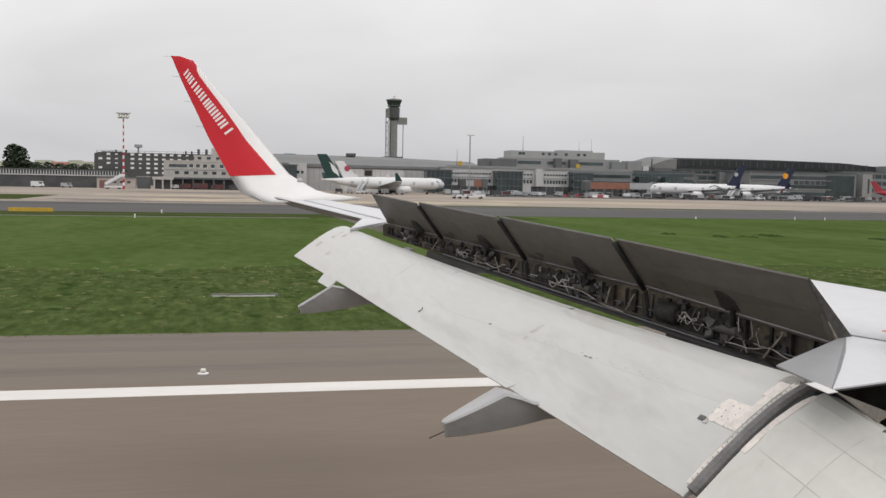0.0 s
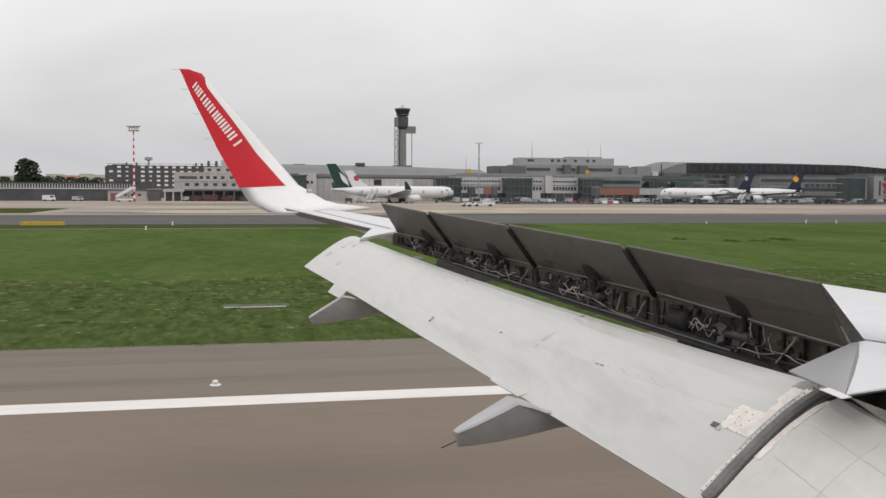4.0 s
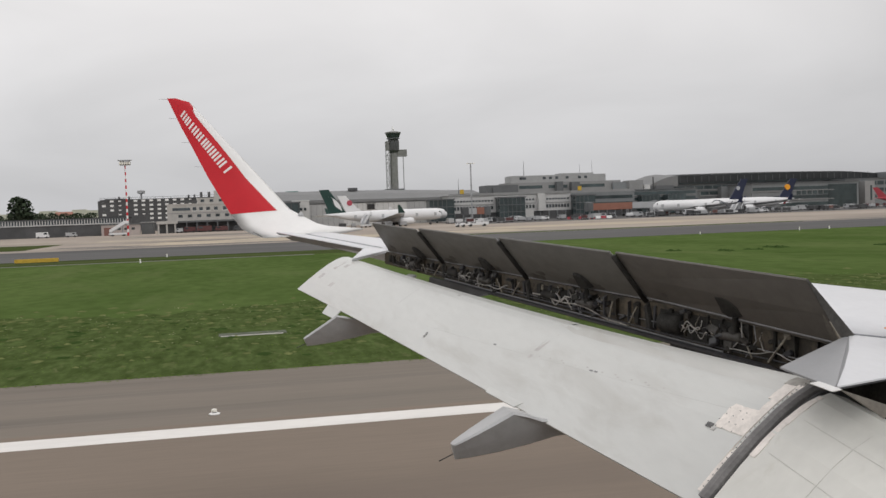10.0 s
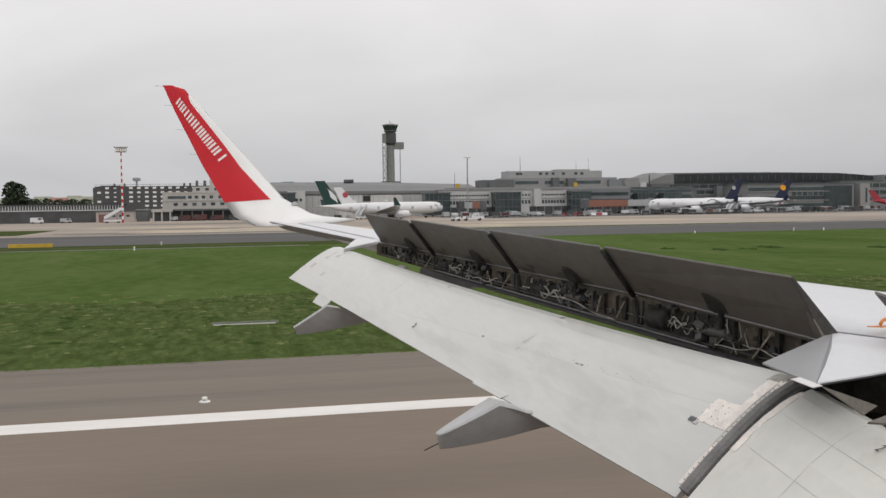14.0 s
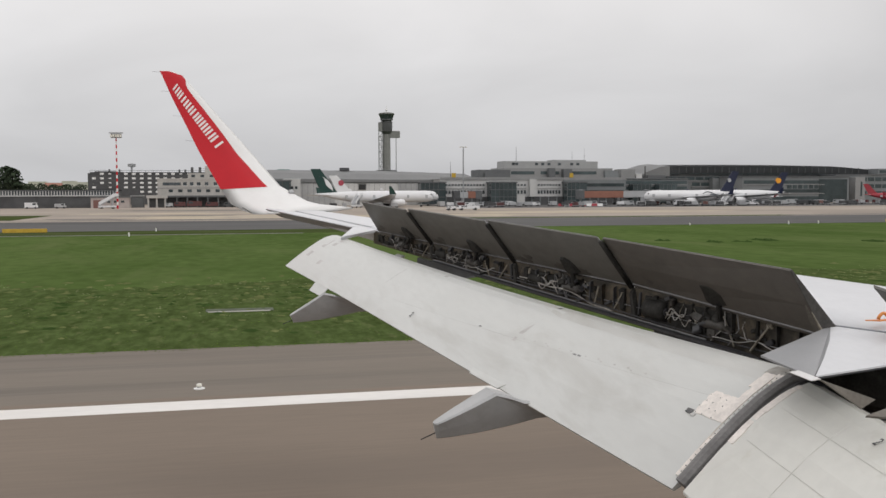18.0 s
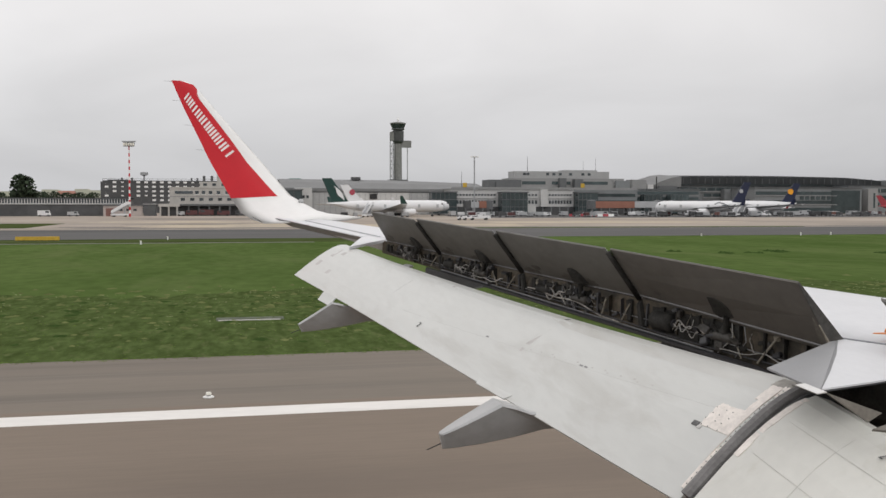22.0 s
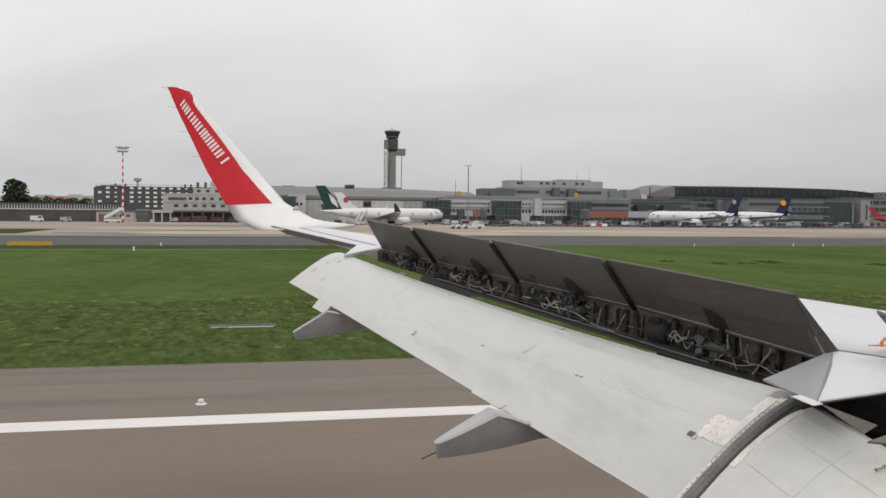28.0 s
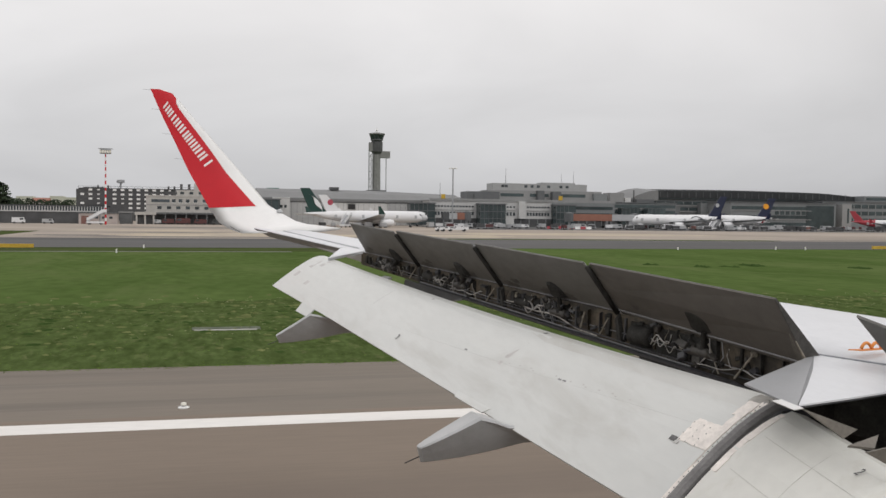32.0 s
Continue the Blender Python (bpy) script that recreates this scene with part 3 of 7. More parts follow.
for i, (y0, y1) in enumerate(bounds):
    ym = (y0 + y1) / 2 + (0.12 if i == 0 else 0.0)
    # tan inner skin in the inboard half of each bay, with lightening holes and struts
    ya = y0 + (0.50 if i == 0 else 0.12)
    for k, (a_, b_) in enumerate(((ya, ya + rng.uniform(0.10, 0.22)), (ya + 0.25, ya + rng.uniform(0.36, 0.46)))):
        part("inner_skin", loft([[hp(y, 0.01, -0.06), hp(y, 0.014, -0.06), hp(y, 0.014, -depth(y) * 0.84), hp(y, 0.01, -depth(y) * 0.84)] for y in (a_, b_)]), TAN, aircraft, "grimy tan inner skin")
        bay_box("skin_slot", (a_ + b_) / 2, 0.037, 0.60 + 0.1 * k, 0.004, 0.035, 0.010, BLACK, 0.05)
    for dy, lean in ((rng.uniform(-0.1, 0.05), rng.uniform(0.04, 0.16)), (rng.uniform(0.3, 0.5), rng.uniform(-0.16, 0.1))):
        part("strut", tube([hp(ya + dy, 0.05, -depth(ya) * 0.28), hp(ya + dy + lean, 0.06, -depth(ya) * 0.92)], rng.uniform(0.005, 0.008), 6), GREYTAN, aircraft, "pale diagonal strut")
    # black sheet on the wall between the actuator and the outboard end
    part("black_bay_wall", loft([[hp(y, 0.012, -0.05), hp(y, 0.034, -0.06), hp(y, 0.034, -depth(y) * 0.9), hp(y, 0.012, -depth(y) * 0.9)] for y in (ym - 0.16, y1 - 0.06)]), BAYD, aircraft, "black inner wall")
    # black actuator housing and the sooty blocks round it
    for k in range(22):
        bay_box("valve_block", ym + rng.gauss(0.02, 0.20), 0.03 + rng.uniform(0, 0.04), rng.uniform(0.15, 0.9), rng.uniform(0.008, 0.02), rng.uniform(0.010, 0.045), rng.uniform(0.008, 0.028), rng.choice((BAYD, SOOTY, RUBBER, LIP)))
    p = hp(ym - 0.02, 0.045, -depth(ym) * 0.55)
    part("drive_unit", tube([p - HD * 0.10, p - HD * 0.085, p + HD * 0.085, p + HD * 0.10], 0.034, 18), SOOTY, aircraft, "sooty round drive unit", True)
    # drum beside the outboard end
    yd = y1 - (0.20, 0.28, 0.16, 0.5)[i]
    p = hp(yd, 0.04, -depth(yd) * 0.55)
    part("torque_drum", tube([p - HD * 0.10, p - HD * 0.07, p + HD * 0.07, p + HD * 0.10], (0.27, 0.17, 0.22, 0.22)[i] * depth(yd), 20), BAYD, aircraft, "black torque drum", True)
    part("drum_collar", tube([p - HD * 0.115, p - HD * 0.10], 0.13 * depth(yd), 16), LIP, aircraft)
    # pale hoses looped between housing and drum
    for k in range(10):
        y = ym + rng.gauss(0.12, 0.28)
        f = rng.uniform(0.3, 0.75)
        pts = [hp(y + 0.05 * math.sin(q * 0.9 + k) * q / 5, 0.06 + 0.01 * math.sin(q * 1.7 + k), -depth(y) * min(0.95, max(0.1, f + 0.07 * q - 0.15 + rng.uniform(-0.07, 0.07)))) for q in range(6)]
        part("wire", tube(pts, rng.uniform(0.0016, 0.0036), 5), rng.choice((HOSE, GREYTAN, BAYD, SILVER, BAYD)), aircraft)
    for k in range(3):
        bay_line("hose", ym + 0.12 + 0.05 * k, yd - 0.02 - 0.06 * k, rng.uniform(0.35, 0.7), rng.uniform(0.5, 0.9), rng.uniform(0.12, 0.28), rng.choice((0.0035, 0.0045, 0.0055)), HOSE if k < 2 else SILVER, "pale flexible hose", 22, 0.06 + 0.008 * k)
    for k in range(3):
        y = ym + rng.uniform(-0.25, 0.3)
        part("pipe", tube([hp(y, 0.05, -depth(y) * 0.15), hp(y + rng.uniform(-0.05, 0.05), 0.07, -depth(y) * 0.5), hp(y + rng.uniform(-0.12, 0.12), 0.055, -depth(y) * 0.95)], 0.004, 6), rng.choice((SILVER, GREYSEAL, BAYD)), aircraft)
    # dark post under each gap between two spoilers
    if i:
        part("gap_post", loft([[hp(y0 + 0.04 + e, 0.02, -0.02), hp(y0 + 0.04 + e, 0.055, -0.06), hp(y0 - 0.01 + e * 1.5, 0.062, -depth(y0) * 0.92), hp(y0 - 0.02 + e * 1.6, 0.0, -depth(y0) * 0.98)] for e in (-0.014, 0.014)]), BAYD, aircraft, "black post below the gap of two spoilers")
    for k in range(5):
        y = rng.uniform(y0 + 0.1, y1 - 0.1)
        bay_box("fitting", y, 0.02, rng.uniform(0.2, 0.85), 0.02, rng.uniform(0.015, 0.04), rng.uniform(0.012, 0.025), rng.choice((BAYD, LIP, BAY, GREYTAN)), 0.3)
# hydraulic lines running low along the bay
bay_line("hydraulic_line", 5.0, 10.95, 0.86, 0.82, 0.05, 0.0050, LIP, "dark hydraulic line", 90)
bay_line("hydraulic_line", 5.05, 5.75, 0.72, 0.80, 0.08, 0.0035, SILVER, "bare steel hydraulic line", 30, 0.065)
bay_line("hydraulic_line", 8.5, 9.1, 0.60, 0.88, 0.12, 0.0045, SILVER, "bare steel hydraulic line", 30, 0.065)
bay_line("hydraulic_line", 5.1, 10.6, 0.70, 0.66, 0.07, 0.0035, GREYSEAL, "thin grey hydraulic line", 90, 0.045)
bay_line("hydraulic_line", 6.8, 8.1, 0.90, 0.55, 0.10, 0.0055, HOSE, "pale bent hydraulic line", 30, 0.065)

# inner one is a black sheet added to fill the zone below the beam
part("cove_panel", loft([[p + AFT * 0.02, p + AFT * 0.035, p + AFT * 0.06 - UPN * 0.15, p + AFT * 0.045 - UPN * 0.15] for p in [Vector((3.0, 4.75, 3.50))] + [hp(y, 0.05, -depth(y) - 0.01) for y in (5.2, 5.6, 6.0, 6.3)]]), BAYD, aircraft, "black sheet filling the dark zone under the shroud beam")
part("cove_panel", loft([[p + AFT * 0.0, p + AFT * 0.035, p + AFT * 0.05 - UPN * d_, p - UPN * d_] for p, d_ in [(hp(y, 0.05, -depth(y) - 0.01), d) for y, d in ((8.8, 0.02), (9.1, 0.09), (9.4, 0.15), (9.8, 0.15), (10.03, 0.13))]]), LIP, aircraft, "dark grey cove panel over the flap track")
part("roller_bracket", slab([hp(10.5, 0.10, -depth(10.5) - 0.035), hp(10.32, 0.10, -depth(10.5) - 0.03), hp(10.36, 0.14, -depth(10.5) - 0.06), hp(10.55, 0.14, -depth(10.5) - 0.065)], 0.02), FAIR, aircraft, "pale roller bracket in the cove")
# outboard flap
FLAP_UP = ((0, 0), (0.15, 0.15), (0.32, 0.305), (0.45, 0.41), (0.55, 0.475), (0.63, 0.505), (0.71, 0.505), (0.77, 0.47))
FLAP_LO = ((0.80, 0.41), (0.76, 0.35), (0.66, 0.31), (0.45, 0.21), (0.2, 0.06), (0.01, -0.014))


def flap_te(t):
    return Vector((2.35, 4.65, 2.97)).lerp(Vector((0.76, 11.35, 3.66)), t)


def nose_rise(t, u):
    return 0.06 * max(0.0, (u - 0.55) / 0.22) * (1 - t) ** 2


def flap_ring(t, pts=FLAP_UP + FLAP_LO, lift=0.0):
    te, kx, kz = flap_te(t), 1 - 0.14 * t, 1 - 0.60 * t + 0.29 * t * t
    ring = [te + Vector((dx * kx - lift * 0.7, 0, (dz + (nose_rise(t, dx) if i < 8 else 0.0)) * kz + lift * 0.7)) for i, (dx, dz) in enumerate(pts)]
    for q in (0, -1):
        ring[q] += Vector((-0.045, 0, -0.045)) * max(0.0, 1 - t / 0.75)
    return ring


flap = part("outboard_flap", loft([flap_ring(-0.0062)] + [flap_ring(i / 16) for i in range(1, 17)]), FLAPM, aircraft, "extended outboard flap in weathered light grey paint")


def flap_strip(name, t0, t1, u0, u1, mat, lift=0.003, label="", thick=0.004):
    """A thin strip on the flap's upper face, between two span shares and two chord shares."""
    def pt(t, u):
        te, kx, kz = flap_te(t), 1 - 0.14 * t, 1 - 0.60 * t + 0.29 * t * t
        for (a, b), (c, d) in zip(FLAP_UP, FLAP_UP[1:]):
            if a <= u <= c:
                s = (u - a) / (c - a)
                return te + Vector((u * kx, 0, (b + (d - b) * s + nose_rise(t, u)) * kz))
        return te
    us = [u0 + (u1 - u0) * i / 6 for i in range(7)]
    n = Vector((-0.68, -0.2, 0.7)).normalized()
    top = [pt(t0, u) + n * lift for u in us] + [pt(t1, u) + n * lift for u in us[::-1]]
    return part(name, loft([[p - n * (thick + lift) for p in top], top]), mat, flap, label)


flap_strip("chordwise_joint", 0.312, 0.3185, 0.27, 0.76, SCUFF, 0.0008)
flap_strip("chordwise_joint", 0.665, 0.667, 0.30, 0.76, FLAPJ, 0.001)
# a small notch's shade painted as a grey strip
flap_strip("wear_shade_patch", 0.565, 0.572, 0.60, 0.72, SCUFF, 0.001, "grey strip for the shade of a small notch")
for t_, u0_, u1_ in ((0.955, 0.40, 0.56), (0.93, 0.47, 0.60), (0.90, 0.18, 0.24), (0.965, 0.22, 0.30)):
    flap_strip("wear_shade_patch", t_, t_ + 0.012, u0_, u1_, SCUFF, 0.001)
for k in range(14):
    t_ = 0.30 - 0.014 * k - 0.004 * (k % 3)
    flap_strip("scuff_mark", t_, t_ + 0.0025, 0.41 - 0.36 * t_ + 0.006 * (k % 3), 0.416 - 0.36 * t_ + 0.007 * (k % 3), SCUFF, 0.001)
def flap_point(t, u):
    te, kx, kz = flap_te(t), 1 - 0.14 * t, 1 - 0.60 * t + 0.29 * t * t
    k = max(q for q in range(len(FLAP_UP) - 1) if FLAP_UP[q][0] <= u)
    (a, b), (c, d) = FLAP_UP[k], FLAP_UP[k + 1]
    return te + Vector((u * kx, 0, (b + (d - b) * (u - a) / (c - a) + nose_rise(t, u)) * kz))


part("joint_shade_line", tube([flap_point(0.02 + 0.58 * k / 24, 0.40 - 0.36 * (0.02 + 0.58 * k / 24)) for k in range(25)], 0.0008, 5), FLAPJ, flap)
# second line draws the edge of the nose's shading, no joint
part("joint_shade_line", tube([flap_point(k / 24, 0.60) for k in range(25)], 0.0009, 5), FLAPJ, flap)
flap_strip("seal_strip", -0.006, 0.0006, 0.01, 0.74, PRIMER, 0.008, "riveted pale metal seal strip")
patch_rng = random.Random(5)


def ragged_patch(t0, t1, u0, u1, lift, label=""):
    """A patch with a chipped outline, in primer unless recoloured."""
    edge = []
    for a_, b_ in (((t0, u0), (t1, u0)), ((t1, u0), (t1, u1)), ((t1, u1), (t0, u1)), ((t0, u1), (t0, u0))):
        for k in range(9):
            f = k / 9
            t_, u_ = a_[0] + (b_[0] - a_[0]) * f, a_[1] + (b_[1] - a_[1]) * f
            edge.append((max(t0, t_ + patch_rng.uniform(-1, 1) * (t1 - t0) * 0.05), u_ + patch_rng.uniform(-1, 1) * (u1 - u0) * 0.035))
    n = Vector((-0.68, -0.2, 0.7)).normalized()
    bm = bmesh.new()
    rows = [[bm.verts.new(flap_point((t0 + t1) / 2 + (t_ - (t0 + t1) / 2) * q, (u0 + u1) / 2 + (u_ - (u0 + u1) / 2) * q) + n * (lift if q < 1 else 0.0)) for t_, u_ in edge] for q in (1.0, 0.985, 0.5)]
    for r0, r1 in zip(rows, rows[1:]):
        for k in range(len(edge)):
            j = (k + 1) % len(edge)
            bm.faces.new((r0[k], r0[j], r1[j], r1[k]))
    bm.faces.new(rows[-1])
    return part("flap_patch", bm, PRIMER, flap, label)


# the nose's shading put into a duller colour band, fading out along the span
nose = []
for k in range(21):
    t_ = -0.006 + 0.40 * k / 20
    u0 = 0.56 + 0.012 * noise.noise((t_ * 30, 0, 4)) + 0.16 * max(0.0, (t_ - 0.30) / 0.10)
    us_ = [u0 + (0.768 - u0) * j / 6 for j in range(7)]
    nose.append([flap_point(t_, u_) + Vector((-0.3, -0.1, 0.9)) * 0.0009 for u_ in us_])
part("nose_shade_band", loft(nose, closed=False), NOSEB, flap, "duller beige grey band for the shading of the flap nose", True)
# beige patch paints the reflected, shaded tone of the nose corner
ragged_patch(-0.004, 0.052, 0.705, 0.766, 0.002, "dull beige corner, its shade put into the colour").data.materials[0] = SHADEB
ragged_patch(-0.004, 0.014, 0.61, 0.69, 0.005, "dark rubbed corner").data.materials[0] = SMUDGE
ragged_patch(0.0008, 0.034, 0.28, 0.42, 0.0035, "unpainted primer patch with rivets")
ragged_patch(0.0008, 0.0125, 0.50, 0.62, 0.0035)
ragged_patch(0.0008, 0.009, 0.415, 0.505, 0.003)
ragged_patch(0.0345, 0.0415, 0.268, 0.292, 0.005, "smudge of black soot").data.materials[0] = SOOT
ragged_patch(0.0300, 0.0345, 0.262, 0.275, 0.005).data.materials[0] = SCUFF
for t_ in (0.205, 0.212, 0.385):
    flap_strip("scuff_mark", t_, t_ + 0.005, 0.405 - 0.36 * t_, 0.416 - 0.36 * t_, GREYSEAL, 0.0015)
for t_, u_ in ((0.315, 0.65),):
    flap_strip("drain_hole", t_, t_ + 0.004, u_, u_ + 0.035, SOOT, 0.003, "small dark drain slot")
rv = bmesh.new()
bmesh.ops.create_icosphere(rv, subdivisions=1, radius=0.004)
rv_me = bpy.data.meshes.new("rivet")
rv.to_mesh(rv_me)
rv.free()
rv_me.materials.append(SOOT)
for i in range(26):
    u_ = 0.03 + 0.70 * i / 25
    k = max(j for j in range(len(FLAP_UP) - 1) if FLAP_UP[j][0] <= u_)
    (a_, b_), (c_, d_) = FLAP_UP[k], FLAP_UP[k + 1]
    z_ = b_ + (d_ - b_) * (u_ - a_) / (c_ - a_)
    te = flap_te(-0.0026)
    piece("rivet", rv_me, flap, Matrix.Translation(te + Vector((u_ - 0.006, 0, z_ + nose_rise(0, u_) + 0.007))))
for i in range(12):
    t_, u_ = 0.014 + 0.009 * (i % 3) + 0.002 * (i % 2), 0.285 + 0.035 * (i // 3)
    k = max(j for j in range(len(FLAP_UP) - 1) if FLAP_UP[j][0] <= u_)
    (a_, b_), (c_, d_) = FLAP_UP[k], FLAP_UP[k + 1]
    z_ = b_ + (d_ - b_) * (u_ - a_) / (c_ - a_)
    te = flap_te(t_)
    piece("rivet", rv_me, flap, Matrix.Translation(te + Vector((u_ - 0.002, 0, z_ * (1 - 0.60 * t_) + 0.003))))
# small fixed tabs behind the tracks
for q in (((1.006, 10.31, 3.553), (0.935, 10.29, 3.469), (1.02, 9.947, 3.437), (1.094, 9.943, 3.515)), ((1.828, 6.86, 3.198), (1.79, 6.83, 3.165), (1.885, 6.43, 3.122), (1.94, 6.39, 3.152))):
    part("trailing_tab", slab(q, 0.01), FLAPM, flap)

# rubber seal in the gap between the flaps
gap = [(dx + 0.004, dz - 0.01 + 0.5 * nose_rise(0, dx)) for dx, dz in FLAP_UP]
part("flap_gap_seal", tube([Vector((2.345, 4.553, 2.962)) + Vector((dx, 0, dz)) for dx, dz in gap], 0.050, 12), SEALG, aircraft, "thick black rubber seal")
part("flap_gap_tube", tube([Vector((2.35, 4.482, 2.945)) + Vector((dx, 0, dz)) for dx, dz in gap], 0.036, 10), RUBBER, aircraft, "black gap beside the seal")

# inboard flap
IF_UP = ((0, 0), (0.2, 0.20), (0.38, 0.36), (0.52, 0.455), (0.63, 0.51), (0.72, 0.53), (0.80, 0.505))
IF_LO = ((0.85, 0.44), (0.76, 0.36), (0.5, 0.24), (0.2, 0.05), (0.0, -0.015))


def if_te(y):
    s = 4.53 - y
    return Vector((2.30 + 0.02 * s, y, 2.965 - 0.17 * s))


inflap = part("inboard_flap", loft([[if_te(y) + Vector((dx, 0, dz)) for dx, dz in IF_UP + IF_LO] for y in (4.46, 4.0, 3.4, 2.8, 2.0, 1.0, 0.3)]), FLAPI, aircraft, "extended inboard flap, greenish grey paint with dark panel joints")


def if_point(y, u, lift=0.002):
    k = max(j for j in range(len(IF_UP) - 1) if IF_UP[j][0] <= u)
    (a, b), (c, d) = IF_UP[k], IF_UP[k + 1]
    return if_te(y) + Vector((u - lift * 0.6, 0, b + (d - b) * (u - a) / (c - a) + lift * 0.75))


for y0, u0, y1, u1 in ((4.36, 0.50, 3.0, 0.50), (3.98, 0.02, 3.98, 0.78), (3.45, 0.02, 3.45, 0.78), (4.36, 0.30, 3.0, 0.30)):
    part("panel_joint", tube([if_point(y0 + (y1 - y0) * k / 8, u0 + (u1 - u0) * k / 8) for k in range(9)], 0.0011, 5), INJ, inflap)
part("edge_strip", loft([[if_point(4.46, u, 0.004), if_point(4.46 - w_, u, 0.004), if_point(4.46 - w_, u, -0.004), if_point(4.46, u, -0.004)] for u, w_ in ((0.25, 0.030), (0.255, 0.044), (0.33, 0.046), (0.335, 0.040), (0.44, 0.042), (0.445, 0.048), (0.55, 0.046), (0.60, 0.040), (0.66, 0.036))]), PRIMER, inflap, "bare scraped edge strip")
fn = bpy.data.curves.new("figure", 'FONT')
fn.body, fn.size, fn.extrude = "2", 0.075, 0.001
fig = new("figure", fn)
fig.data.materials.append(SOOT)
fig.parent = inflap
ctr = if_point(3.80, 0.59, 0.004)
tang = (if_point(3.80, 0.59 + 0.05) - if_point(3.80, 0.59 - 0.05)).normalized()
rt = Vector((0, -1, 0.1)).normalized()
nrm = rt.cross(tang).normalized()
fig.matrix_basis = Matrix.Translation(ctr) @ Matrix((rt, tang, nrm)).transposed().to_4x4() @ Matrix.Rotation(radians(-15), 4, 'Z')

fn2 = bpy.data.curves.new("figure", 'FONT')
fn2.body, fn2.size, fn2.extrude = "2", 0.075, 0.001
fig2 = new("figure", fn2)
fig2.data.materials.append(SOOT)
fig2.parent = flap
te_ = flap_te(0.53)
c2 = te_ + Vector((0.11 * 0.926 - 0.004, 0, 0.11 * 0.763 + 0.006))
tang2 = Vector((0.926, 0, 0.763)).normalized()
rt2 = (flap_te(0.5) - flap_te(0.56)).normalized()
nrm2 = rt2.cross(tang2).normalized()
tang2 = nrm2.cross(rt2)
fig2.matrix_basis = Matrix.Translation(c2) @ Matrix((rt2, tang2, nrm2)).transposed().to_4x4()

# sky highlight on the metal painted white; placed to fit the camera's view
part("highlight_lip", slab([(2.661, 4.094, 3.622), (2.693, 4.063, 3.634), (2.729, 3.94, 3.614), (2.698, 3.969, 3.601)], 0.006), WHITE, aircraft, "white lip at the panel corner, a highlight put into its colour")
# added black sheet over the white rear face, standing in for shade
part("rear_shade_sheet", loft([[rear_edge(y) + Vector((-0.010, 0, -0.03)), rear_edge(y) + Vector((-0.022, 0, -0.03)), rear_edge(y) + Vector((-0.022, 0, -0.42)), rear_edge(y) + Vector((-0.010, 0, -0.42))] for y in (4.86, 4.4, 3.4, 2.0, 0.4)]), BAYD, aircraft, "black sheet added for the shade behind the inboard flap")
# dark hollow ahead of the inboard flap: added surfaces, its shade painted black
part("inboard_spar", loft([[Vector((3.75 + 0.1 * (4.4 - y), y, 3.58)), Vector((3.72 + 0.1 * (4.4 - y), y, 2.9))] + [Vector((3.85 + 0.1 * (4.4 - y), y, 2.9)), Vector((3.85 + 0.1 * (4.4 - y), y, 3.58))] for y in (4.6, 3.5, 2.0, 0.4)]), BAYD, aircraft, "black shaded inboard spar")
part("hollow_wall", box(3.2, 6.2, 4.78, 4.84, 2.75, 3.6), BAYD, aircraft, "black wall added for the shade in the flap cove")
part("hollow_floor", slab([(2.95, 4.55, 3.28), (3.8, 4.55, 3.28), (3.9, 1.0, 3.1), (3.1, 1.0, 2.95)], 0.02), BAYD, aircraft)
part("shroud_door", slab([(2.754, 3.98, 3.602), (2.996, 3.9, 3.51), (2.921, 3.9, 3.47)], 0.012), SHRD, aircraft, "beige folded shroud door")
part("shroud_door", slab([(2.833, 3.75, 3.477), (3.072, 3.85, 3.493), (2.974, 3.75, 3.458)], 0.012), SHRD, aircraft)
part("shroud_door", slab([(2.817, 3.62, 3.479), (3.002, 3.62, 3.506), (3.036, 3.62, 3.364)], 0.012), SHRD, aircraft)
# inboard spoiler
inb = ((Vector((3.798, 4.528, 3.692)), Vector((-0.34, 0.005, 0.29))), (Vector((4.144, 3.88, 3.662)), Vector((-0.32, 0.0, 0.10))))
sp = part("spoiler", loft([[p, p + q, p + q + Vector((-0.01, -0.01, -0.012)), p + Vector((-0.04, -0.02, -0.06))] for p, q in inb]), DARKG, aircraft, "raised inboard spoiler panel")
part("upper_skin", loft([[p + Vector((0.004, 0.002, 0.004)), p + q + Vector((0.004, 0.002, 0.002)), p + q + Vector((0.001, 0.001, 0.0)), p + Vector((0.001, 0.001, 0.001))] for p, q in inb]), WING, sp)
part("hinge_joint", tube([rear_edge(y) + Vector((0.0, 0.0, 0.006)) for y in (4.9, 4.6, 4.2, 3.6, 2.6)], 0.005, 6), JOINT, aircraft)
# orange rope anchor on the wing
an = Vector((3.621, 4.704, 3.765))
arc = [an + Vector((0.140 * k / 20, 0.008 * k / 20, 0.004 + 0.032 * abs(math.sin(math.pi * 2 * k / 20)) ** 0.7)) for k in range(21)]
hook = part("rope_anchor", tube(arc, 0.0095, 8), ORANGE, aircraft, "orange escape rope anchor", True)
part("base_mark", slab([an + Vector(p) for p in ((-0.05, 0.045, -0.004), (0.02, 0.02, 0.0), (0.159, 0.028, 0.004), (0.159, -0.012, 0.004), (0.0, -0.015, -0.002))], 0.006), ORANGE, hook)

